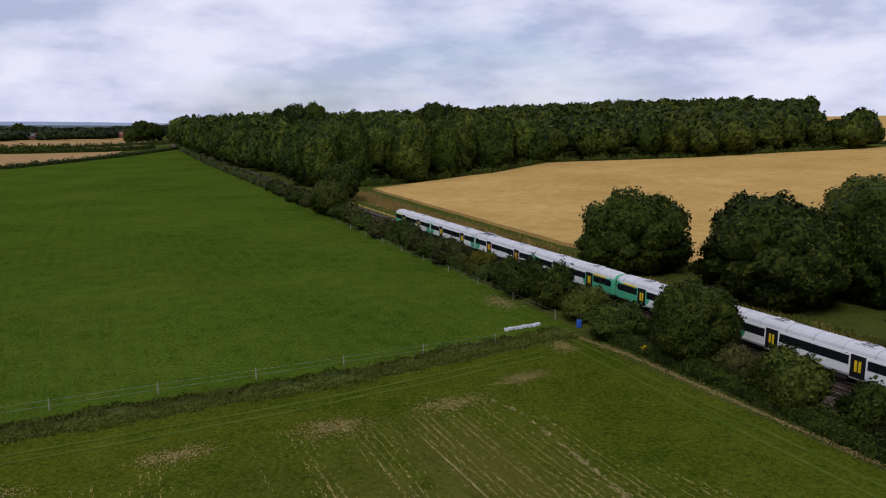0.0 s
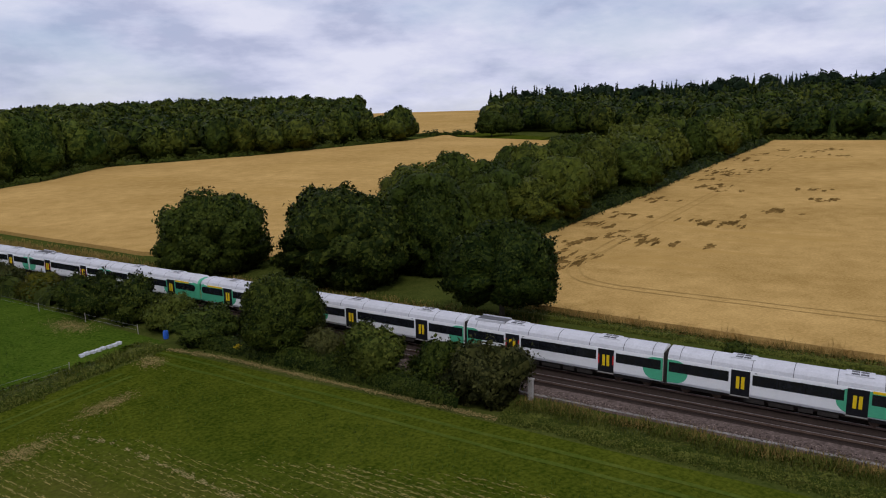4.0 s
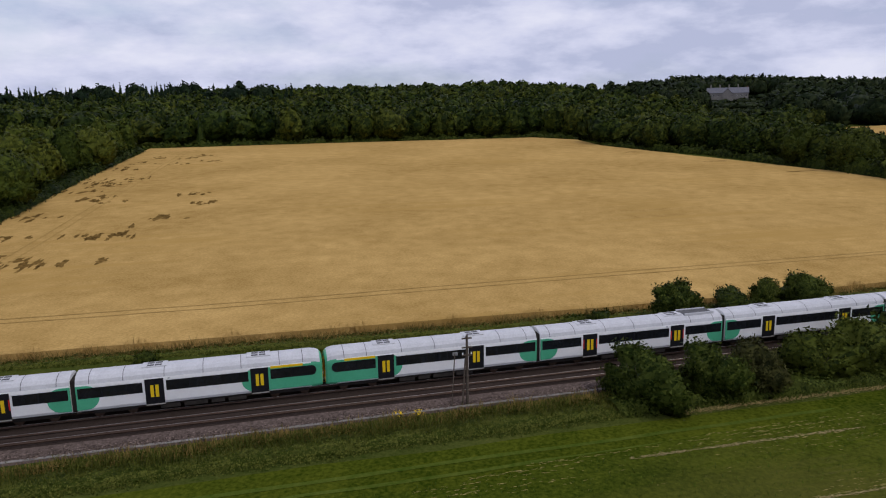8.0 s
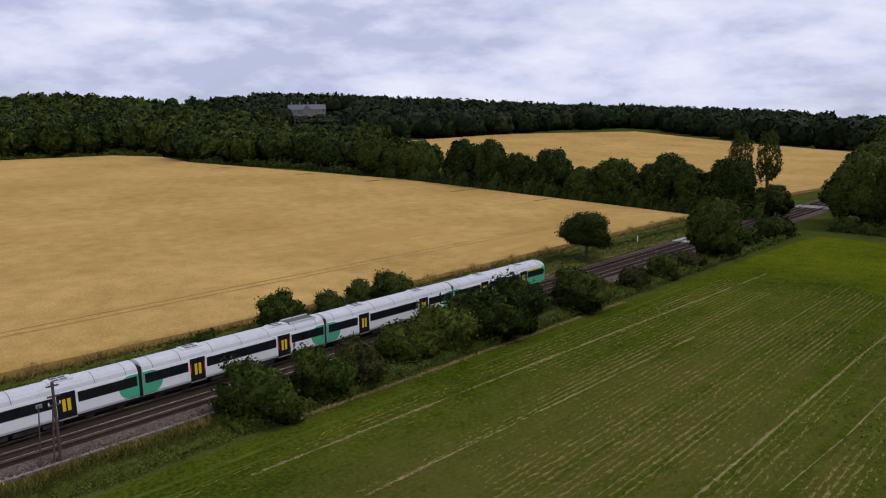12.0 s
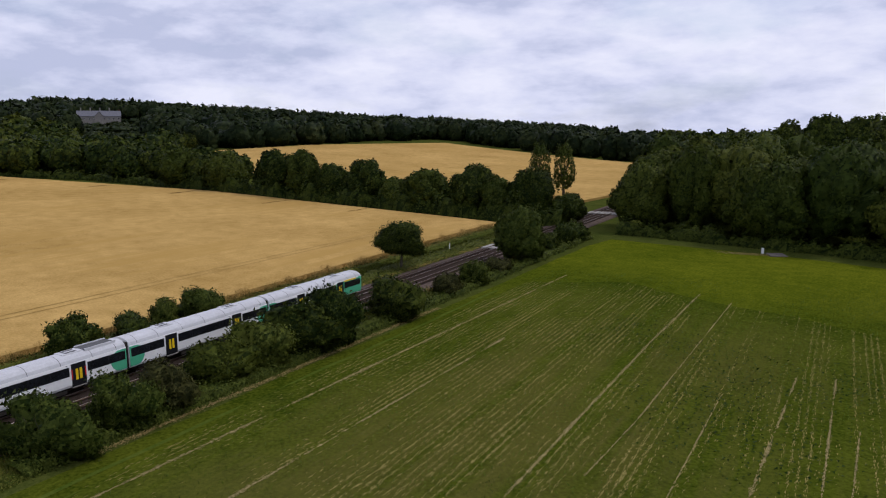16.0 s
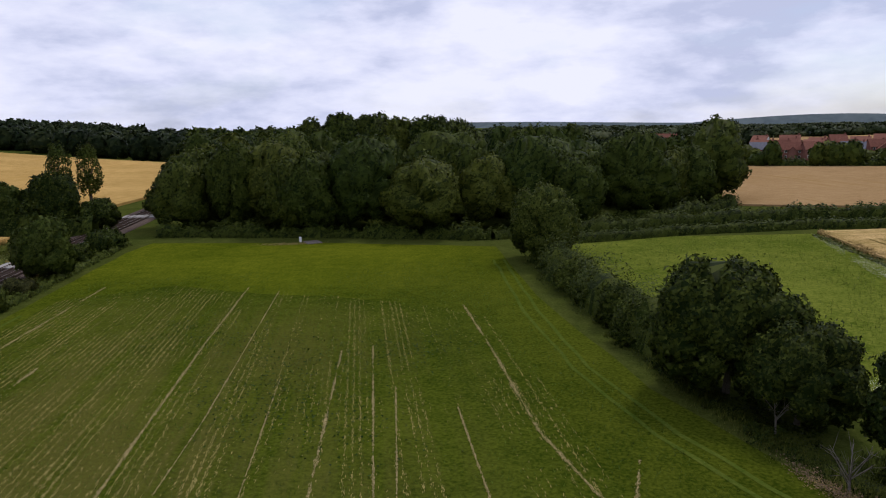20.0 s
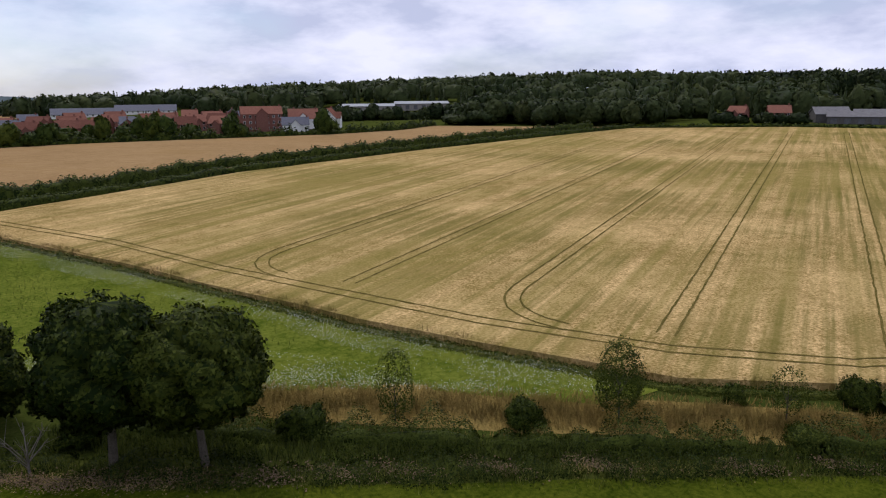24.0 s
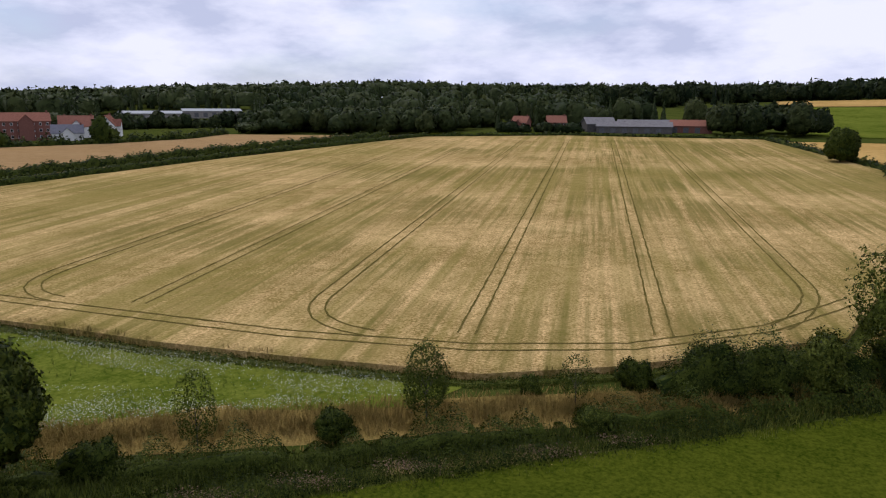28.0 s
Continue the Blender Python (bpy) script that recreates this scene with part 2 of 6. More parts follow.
RUSH = material("dry long grass", (0.115, 0.090, 0.023), (0.39, 0.265, 0.088), 0.35, 5.0, bump=0.8)
TRACKS = material("pressed wheel track", (0.055, 0.050, 0.010), (0.21, 0.155, 0.050), 0.3, 4.0, bump=0.5)
LEAF = leaf_material("broad leaves", (0.012, 0.023, 0.003), (0.066, 0.084, 0.012), 0.3, island=0.45)
LEAF_LIGHT = leaf_material("lighter leaves", (0.020, 0.034, 0.004), (0.090, 0.110, 0.018), 0.3, island=0.45)
LEAF_YELLOW = leaf_material("yellowish leaves", (0.055, 0.060, 0.006), (0.19, 0.155, 0.014), 0.3)
LEAF_GREY = leaf_material("greyish brown leaves", (0.020, 0.024, 0.006), (0.085, 0.085, 0.024), 0.3, island=0.45)
LEAF_FAR = leaf_material("woodland leaves", (0.010, 0.020, 0.003), (0.080, 0.100, 0.013), 0.09, 0.2, 0.32)
# lighter woodland leaves for the north wood, its sunlight put into the colour
LEAF_SUNLIT = leaf_material("sunlit green woodland leaves", (0.017, 0.033, 0.004), (0.112, 0.142, 0.020), 0.09, 0.2, 0.32)
# darker and bluer woodland leaves: the haze of distance is in the colour
LEAF_HAZY = leaf_material("haze-tinted leaves of the far forest", (0.009, 0.017, 0.005), (0.046, 0.060, 0.018), 0.05, 0.15, 0.25)
LEAF_PINE = leaf_material("conifer needles", (0.006, 0.014, 0.005), (0.019, 0.033, 0.012), 0.05, 0.1)
BARK = material("bark", (0.05, 0.042, 0.032), (0.14, 0.12, 0.095), 1.2, 9.0, bump=0.8)
BALLAST = material("ballast stone", (0.048, 0.035, 0.029), (0.185, 0.140, 0.120), 1.5, 4.0, bump=1.0, fine_mix=0.75)
BALLAST_DARK = material("rust stained ballast", (0.026, 0.019, 0.016), (0.075, 0.055, 0.046), 2.0, 12.0, bump=1.0, fine_mix=0.7)


# ---- makers ----
def mesh_from(name, verts, faces, mat, smooth=False):
    """A mesh from arrays: verts (n, 3) or with normals (n, 6), faces (m, 3 or 4)."""
    me = bpy.data.meshes.new(name)
    verts = np.asarray(verts, np.float32)
    normals = verts[:, 3:] if verts.shape[1] == 6 else None
    verts = np.ascontiguousarray(verts[:, :3])
    verts, faces = np.asarray(verts, np.float32), np.asarray(faces, np.int32)
    k = faces.shape[1]
    me.vertices.add(len(verts))
    me.vertices.foreach_set("co", verts.ravel())
    me.loops.add(faces.size)
    me.loops.foreach_set("vertex_index", faces.ravel())
    me.polygons.add(len(faces))
    me.polygons.foreach_set("loop_start", np.arange(0, faces.size, k, dtype=np.int32))
    me.update(calc_edges=True)
    if smooth or normals is not None:
        me.polygons.foreach_set("use_smooth", np.ones(len(faces), bool))
    if normals is not None:
        me.attributes.new("custom_normal", "FLOAT_VECTOR", "POINT").data.foreach_set("vector", np.ascontiguousarray(normals).ravel())
    me.materials.append(mat)
    return me


def part(name, bm, mat, parent, label=""):
    """Links a bmesh (or mesh) as one mesh object under a thing or part."""
    if isinstance(bm, bmesh.types.BMesh):
        me = bpy.data.meshes.new(name)
        bm.normal_update()
        bm.to_mesh(me)
        bm.free()
        me.materials.append(mat)
    else:
        me = bm
    ob = new(name, me)
    ob.parent = parent
    if label:
        ob["label"] = label
    return ob


def thing(name, m, label, category, group="", kind=""):
    ob = new(name)
    ob.matrix_world = m
    return tagged(ob, label, category, group, kind)


def box(bm, x0, x1, y0, y1, z0, z1, bevel=0.0):
    r = bmesh.ops.create_cube(bm, size=1, matrix=Matrix.Translation(((x0 + x1) / 2, (y0 + y1) / 2, (z0 + z1) / 2)) @ Matrix.Diagonal((x1 - x0, y1 - y0, z1 - z0, 1)))
    if bevel:
        es = list({e for v in r["verts"] for e in v.link_edges})
        bmesh.ops.bevel(bm, geom=es, offset=bevel, segments=1, affect="EDGES")
    return bm


def rod(bm, p, q, r0, r1, seg=8):
    p, q = Vector(p), Vector(q)
    d = q - p
    m = Matrix.Translation((p + q) / 2) @ d.to_track_quat("Z", "Y").to_matrix().to_4x4()
    bmesh.ops.create_cone(bm, cap_ends=True, segments=seg, radius1=r0, radius2=r1, depth=d.length, matrix=m)
    return bm


def inside(poly, pts):
    poly, pts = np.asarray(poly, float), np.asarray(pts, float)
    x, y = pts[:, 0], pts[:, 1]
    c = np.zeros(len(pts), bool)
    j = len(poly) - 1
    for i in range(len(poly)):
        xi, yi, xj, yj = *poly[i], *poly[j]
        if yi != yj:
            c ^= ((yi > y) != (yj > y)) & (x < (xj - xi) * (y - yi) / (yj - yi) + xi)
        j = i
    return c


def ragged(poly, step, amount, seed):
    """The outline of a field in steps, with a little wander."""
    rng = np.random.default_rng(seed)
    out = []
    for p, q in zip(poly, poly[1:] + poly[:1]):
        p, q = np.array(p, float), np.array(q, float)
        k = max(1, int(np.hypot(*(q - p)) / step))
        for i in range(k):
            out.append(p + (q - p) * i / k + (rng.normal(0, amount, 2) if i else 0))
    return np.array(out)


from mathutils.geometry import delaunay_2d_cdt


def field(name, poly, mat, lift, label, category="field", step=8.0, wander=0.15, skirt=0.0, bumpy=0.0, seed=1, parent=None, kind="structure"):
    """A sheet that follows the land inside an outline in plan; with a skirt it is a standing crop with a side."""
    edge = ragged(poly, step, wander, seed)
    lo, hi = edge.min(0), edge.max(0)
    rng = np.random.default_rng(seed + 50)
    g = np.stack(np.meshgrid(np.arange(lo[0], hi[0], step), np.arange(lo[1], hi[1], step)), -1).reshape(-1, 2)
    g = g + rng.uniform(-0.2, 0.2, g.shape) * step
    g = g[inside(edge, g)]
    pts = [Vector(p) for p in edge] + [Vector(p) for p in g]
    n = len(edge)
    co, _, fs, *_ = delaunay_2d_cdt(pts, [(i, (i + 1) % n) for i in range(n)], [], 1, 0.01)
    co = np.array([tuple(c) for c in co])
    x, y = W(co[:, 0], co[:, 1])
    z = land(x, y) + lift + (rng.normal(0, bumpy, len(x)) if bumpy else 0)
    verts, faces = np.stack([x, y, z], 1), np.array([f for f in fs if len(f) == 3])
    v0, v1, v2 = (verts[faces[:, k], :2] for k in range(3))
    cr = (v1 - v0)[:, 0] * (v2 - v0)[:, 1] - (v1 - v0)[:, 1] * (v2 - v0)[:, 0]
    faces[cr < 0] = faces[cr < 0][:, ::-1]
    if skirt:
        ex, ey = W(edge[:, 0], edge[:, 1])
        ez = land(ex, ey)
        b = len(verts)
        verts = np.concatenate([verts, np.stack([ex, ey, ez + lift + 0.02], 1), np.stack([ex, ey, ez + lift - skirt], 1)])
        i = np.arange(n)
        j = (i + 1) % n
        faces = np.concatenate([faces, np.stack([b + i, b + j, b + n + j], 1), np.stack([b + i, b + n + j, b + n + i], 1)])
    ob = new(name, mesh_from(name, verts, faces, mat))
    if parent:
        ob.parent = parent
        return ob
    return tagged(ob, label, category, "", kind)


def strip(name, line, width, lift, mat, parent, step=4.0, wander=0.1, seed=3, vary=0.3):
    """A band on the ground along a line in plan."""
    rng = np.random.default_rng(seed)
    line = [np.array(p, float) for p in line]
    pts = []
    for p, q in zip(line, line[1:]):
        k = max(1, int(np.hypot(*(q - p)) / step))
        pts += [p + (q - p) * i / k for i in range(k)]
    pts = np.array(pts + [line[-1]])
    d = np.gradient(pts, axis=0)
    d /= np.linalg.norm(d, axis=1)[:, None]
    side = np.stack([-d[:, 1], d[:, 0]], 1)
    pts = pts + side * rng.normal(0, wander, len(pts))[:, None]
    wd = width / 2 * (1 + rng.uniform(-vary, vary, (len(pts), 2)))
    l, r = pts + side * wd[:, :1], pts - side * wd[:, 1:]
    v = []
    for q in (l, r):
        x, y = W(q[:, 0], q[:, 1])
        v.append(np.stack([x, y, land(x, y) + lift], 1))
    n = len(pts)
    i = np.arange(n - 1)
    ob = new(name, mesh_from(name, np.concatenate(v), np.stack([i, n + i, n + i + 1, i + 1], 1), mat))
    ob.parent = parent
    return ob


# leaves: small bent cards in clumps round lobes of a crown
def unit_of(v):
    return v / (np.linalg.norm(v, axis=-1, keepdims=True) + 1e-9)


def blades(rng, foot, tall, wide, lean=0.3):
    """Grass blades: thin upright triangles, lit as a sward from above."""
    n = len(foot)
    t = rng.uniform(0, 6.283, n)
    u = np.stack([np.cos(t), np.sin(t), np.zeros(n)], 1) * (wide * rng.uniform(0.6, 1.3, (n, 1)))
    tip = foot + np.concatenate([rng.normal(0, lean, (n, 2)), np.ones((n, 1))], 1) * (tall * rng.uniform(0.55, 1.25, (n, 1)))
    v = np.stack([foot - u, foot + u, tip], 1)
    nn = unit_of(np.array([0, 0, 1.0]) + rng.normal(0, 0.35, (n, 3)))
    # two sides, a hair apart
    out = unit_of(np.cross(v[:, 1] - v[:, 0], v[:, 2] - v[:, 0]))[:, None] * 0.004
    v, nn = np.concatenate([v + out, v[:, ::-1] - out]), np.concatenate([nn, nn])
    return np.concatenate([v, np.repeat(nn[:, None], 3, 1)], 2).reshape(-1, 6)


def cards(rng, centre, normal, size, loose=0.3, lit=None):
    """Leaf sprays: small pointed blades, roughly facing along normal and lit as part of the surface they cover."""
    n = len(centre)
    shade = unit_of((normal if lit is None else lit) + rng.normal(0, 0.28, (n, 3)))
    nn = normal + rng.normal(0, loose, (n, 3))
    nn /= np.linalg.norm(nn, axis=1)[:, None] + 1e-9
    u = np.cross(nn, rng.normal(size=(n, 3)))
    u /= np.linalg.norm(u, axis=1)[:, None] + 1e-9
    v = np.cross(nn, u)
    s = size * rng.uniform(0.6, 1.3, (n, 1))
    w = s * rng.uniform(0.45, 0.8, (n, 1))
    tip = nn * s * rng.uniform(-0.25, 0.1, (n, 1))
    verts = np.stack([centre - u * s - v * w * 0.5, centre + u * s + tip * 2 - v * w, centre + u * s * 0.2 + v * w * 1.5], 1)
    return np.concatenate([verts, np.repeat(shade[:, None], 3, 1)], 2).reshape(-1, 6)


def tris(v):
    return np.arange(len(v), dtype=np.int32).reshape(-1, 3)


CONE = np.array([[(math.cos(t), math.sin(t), 0.0), (math.cos(t + 1.05), math.sin(t + 1.05), 0.0), (0.0, 0.0, 1.0)] for t in np.arange(6) * 1.0472])


def dome(d, heads, swell, depth):
    """How far a crown reaches in the directions d (n, 3), as a union of round foliage heads (k, 3), and the lean of its surface."""
    dot = d @ heads.T
    near = 1 - (1 - dot) / swell[None]
    j = near.argmax(1)
    top = np.sqrt(np.clip(near[np.arange(len(d)), j], 0.0, 1.0))
    h = heads[j]
    side = (d - h * dot[np.arange(len(d)), j][:, None]) / np.sqrt(2 * swell[j])[:, None]
    full = (np.abs(d[:, 2]) ** 2.2 + np.hypot(d[:, 0], d[:, 1]) ** 2.2) ** (-1 / 2.2)
    lean = side * 1.0 + h * (0.25 + np.sqrt(np.clip(1 - (side ** 2).sum(1), 0.05, 1)))[:, None]
    return full * (1 - depth + depth * top), unit_of(lean)


def crowns(rng, place, height, radius, base, clumps, count, size, shell=(20, 11), depth=0.42, loose=0.5, wild=0.1, low=-0.85, stray=0.14):
    """Leafy crowns at many places at once: each a dome of rounded foliage heads, covered with leaf sprays.
    Gives the corners with their normals and, for each corner, a tone of its own tree, lower on the shell."""
    m = len(place)
    height, radius, base = (np.broadcast_to(np.asarray(v, float), (m,)) for v in (height, radius, base))
    mid = base + (height - base) * 0.38
    out, tones = [], []
    i = np.arange(clumps)
    if shell:
        na, nz = shell
        lat, lon = np.arcsin(np.linspace(low, 1.0, nz + 1)), np.arange(na) * 2 * np.pi / na
        grid = np.stack([np.outer(np.cos(lat), np.cos(lon)), np.outer(np.cos(lat), np.sin(lon)), np.outer(np.sin(lat), np.ones(na))], -1).reshape(-1, 3)
        p, q = np.meshgrid(np.arange(nz), np.arange(na), indexing="ij")
        a, b, c, e = p * na + q, p * na + (q + 1) % na, (p + 1) * na + (q + 1) % na, (p + 1) * na + q
        faces = np.concatenate([np.stack(t, -1).reshape(-1, 3) for t in ((a, b, c), (a, c, e))])
    for t in range(m):
        zz = np.clip(1 - (1 - low) * (i + 0.5) / clumps + rng.uniform(-0.09, 0.09, clumps), -0.95, 0.995)
        ph = i * 2.39996 + rng.uniform(-0.35, 0.35, clumps) + rng.uniform(0, 6.28)
        ring = np.sqrt(1 - zz ** 2)
        heads = np.stack([np.cos(ph) * ring, np.sin(ph) * ring, zz], 1)
        swell = (1 - low) / clumps * 1.55 * rng.uniform(0.55, 1.6, clumps)
        waves, turns = rng.uniform(0, 6.28, 3), rng.uniform(0.6, 1.4, 3) * wild
        axes = np.array([radius[t] * rng.uniform(0.92, 1.08), radius[t] * rng.uniform(0.92, 1.08), 1.0])
        tone = rng.uniform(-0.5, 0.5) * (1.0 if m > 1 else 0.5)

        def surface(d):
            r, lean = dome(d, heads, swell, depth)
            az = np.arctan2(d[:, 1], d[:, 0])
            flat = np.hypot(d[:, 0], d[:, 1])
            r = r * (1 + flat * (turns[0] * np.sin(2 * az + waves[0]) + turns[1] * np.sin(3 * az + 2 * d[:, 2] + waves[1]) + turns[2] * np.sin(5 * d[:, 2] + az + waves[2])))
            ax = np.concatenate([np.tile(axes[:2], (len(d), 1)), np.where(d[:, 2:] > 0, height[t] - mid[t], mid[t] - base[t])], 1)
            return d * ax, r[:, None], unit_of(lean / ax * axes[0])

        foot = place[t] + np.array([0, 0, mid[t]])
        d = rng.normal(size=(int(count * 1.25) + 8, 3))
        d = unit_of(d)
        d = d[d[:, 2] > low][:count]
        pos, r, lean = surface(d)
        off = np.where(rng.random(len(d)) < stray, rng.uniform(1.0, 1.0 + 0.55 * stray, len(d)), rng.uniform(0.97, 1.02, len(d)))[:, None]
        out.append(cards(rng, foot + pos * r * off, lean, size, loose))
        tones.append(np.repeat(tone + rng.normal(0, 0.12, len(d)), 3))
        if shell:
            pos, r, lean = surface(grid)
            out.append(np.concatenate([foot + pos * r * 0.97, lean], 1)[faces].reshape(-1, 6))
            # the shell under the sprays takes a slightly darker tone
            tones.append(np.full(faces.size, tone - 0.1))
    return np.concatenate(out), np.concatenate(tones)


def foliage_mesh(name, v, tones, mat):
    me = mesh_from(name, v, tris(v), mat)
    me.attributes.new("tone", "FLOAT", "POINT").data.foreach_set("value", np.asarray(tones, np.float32))
    return me


def trunk_mesh(rng, height, base, radius, girth):
    bm = bmesh.new()
    top = Vector((rng.normal(0, 0.03) * height, rng.normal(0, 0.03) * height, base + (height - base) * 0.45))
    rod(bm, (0, 0, -0.3), (top.x * 0.5, top.y * 0.5, top.z * 0.5), girth, girth * 0.75, 9)
    rod(bm, (top.x * 0.5, top.y * 0.5, top.z * 0.48), top, girth * 0.75, girth * 0.45, 8)
    for i in range(9):
        f = rng.uniform(0.45, 1.0)
        s = Vector((top.x * f, top.y * f, top.z * f))
        t = i * 2.4 + rng.uniform(-0.4, 0.4)
        e = s + Vector((math.cos(t) * radius * 0.7, math.sin(t) * radius * 0.7, (height - s.z) * rng.uniform(0.25, 0.6)))
        m = s.lerp(e, 0.5) + Vector((0, 0, 0.1 * radius))
        rod(bm, s, m, girth * 0.4, girth * 0.22, 6)
        rod(bm, m, e, girth * 0.22, girth * 0.06, 5)
    return bm


def leaf_count(area, size, most):
    """How many sprays cover an area, and their size: larger ones where too many would be needed."""
    size = max(size, math.sqrt(area / (most * 1.15)))
    return int(area / (size * size * 1.15)), size


def tree(name, a, n, height, radius, label, mat=None, base=None, seed=1, group="", girth=None, dense=1.0, lobes=None, solid_crown=True, wild=0.06, stray=0.16):
    """A tree on the land: trunk with limbs, and a crown whose leaf sprays are as small as the drone could tell apart."""
    rng = np.random.default_rng(seed)
    x, y = W(a, n)
    d = math.hypot(x, y)
    base = height * 0.16 if base is None else base
    ob = thing(name, pose(x, y, float(land(x, y)), 0, 0, rng.uniform(0, 360)), label, "tree", group)
    part("trunk", trunk_mesh(rng, height, base, radius, girth or 0.03 * height), BARK, ob)
    size = max(0.0011 * d, 0.07)
    lobes = lobes or int(np.clip(34 + 2600 / d, 40, 75))
    area = 4 * np.pi * radius * max(height - base, 1) * 0.5 * 1.25
    count, size = leaf_count(area * dense, size, 11000 if d < 135 else 5000)
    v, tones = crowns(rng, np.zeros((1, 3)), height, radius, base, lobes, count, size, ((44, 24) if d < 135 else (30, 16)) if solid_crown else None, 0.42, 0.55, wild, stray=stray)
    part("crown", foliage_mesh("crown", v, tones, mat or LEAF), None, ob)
    return ob


def bush(name, a, n, height, radius, label, mat=None, seed=1, group="bushes along the railway"):
    rng = np.random.default_rng(seed)
    x, y = W(a, n)
    d = math.hypot(x, y)
    ob = thing(name, pose(x, y, float(land(x, y)), 0, 0, rng.uniform(0, 360)), label, "bush", group)
    bm = bmesh.new()
    for i in range(7):
        t = i * 0.9 + rng.uniform(-0.3, 0.3)
        rod(bm, (0.1 * math.cos(t), 0.1 * math.sin(t), -0.15), (math.cos(t) * radius * 0.55, math.sin(t) * radius * 0.55, height * rng.uniform(0.5, 0.85)), 0.05, 0.015, 5)
    part("stems", bm, BARK, ob)
    size = max(0.0014 * d, 0.07)
    count, size = leaf_count(4 * np.pi * radius * height * 0.5 * 1.5, size, 4600)
    v, tones = crowns(rng, np.zeros((1, 3)), height, radius, -0.4, 34, count, size, (24, 13), 0.55, 0.65, 0.16, stray=0.32)
    v[:, :2] *= np.array([rng.uniform(0.85, 1.2), rng.uniform(0.72, 1.0)])
    part("foliage", foliage_mesh("foliage", v, tones, mat or LEAF), None, ob)
    return ob


def hedge(name, line, width, height, mat, label, size=None, density=1.0, seed=5, rough=0.35, category="hedge", core=0.72):
    """A hedge or a rough growth along a line in plan: leaf sprays over a bumpy core."""
    rng = np.random.default_rng(seed)
    line = [np.array(p, float) for p in line]
    out = []

    def swell_at(along, k):
        return 1 + rough * (np.sin(along * 0.9 + k % 7) * 0.35 + np.sin(along * 0.37 + k % 11) * 0.45 + np.sin(along * 2.3 + k % 5) * 0.3)

    start = 0.0
    k = int(rng.integers(0, 1 << 20))
    for p, q in zip(line, line[1:]):
        L = float(np.hypot(*(q - p)))
        s = size or float(np.clip(0.0015 * np.hypot(*((p + q) / 2)), 0.07, 2.0))
        n = int(min(L * (width + 2 * height) * density / (s * s * 2.1), 30000))
        d = (q - p) / L
        side = np.array([-d[1], d[0]])
        ang = rng.uniform(-0.12, np.pi + 0.12, n)
        along = rng.random(n) * L
        sw = swell_at(along + start, k)
        rr = np.where(rng.random(n) < 0.25, rng.uniform(1.0, 1.2 if rough > 0.3 else 1.06, n), rng.uniform(0.75, 1.05, n))
        off = np.cos(ang) * width / 2 * rr * (1 + 0.5 * (sw - 1))
        h = np.maximum(np.sin(ang), 0) ** 0.7 * height * rr * sw
        pl = p + d * along[:, None] + side * off[:, None]
        x, y = W(pl[:, 0], pl[:, 1])
        pos = np.stack([x, y, land(x, y) + h], 1)
        sx, sy = W(*side)
        nor = np.stack([sx * np.cos(ang), sy * np.cos(ang), np.sin(ang) + 0.25], 1)
        out.append(cards(rng, pos, unit_of(nor), s, 0.3))
        if core:
            m = max(2, int(L / 1.5) + 1)
            al = np.linspace(0, L, m)
            sw = swell_at(al + start, k) * core
            ring = []
            for t in np.linspace(0, np.pi, 6):
                pl = p + d * al[:, None] + side * (math.cos(t) * width / 2 * core * (1 + 0.5 * (sw / core - 1)))[:, None]
                x, y = W(pl[:, 0], pl[:, 1])
                one = np.ones(m)
                ring.append(np.stack([x, y, land(x, y) - 0.05 + math.sin(t) ** 0.7 * height * sw, one * sx * math.cos(t), one * sy * math.cos(t), one * (math.sin(t) + 0.05)], 1))
            ring = np.array(ring)
            for f in ([ring[:-1, :-1], ring[:-1, 1:], ring[1:, 1:]], [ring[:-1, :-1], ring[1:, 1:], ring[1:, :-1]]):
                out.append(np.stack(f, 2).reshape(-1, 6))
        start += L
    v = np.concatenate(out)
    return tagged(new(name, mesh_from(name, v, tris(v), mat)), label, category, "", "stuff")


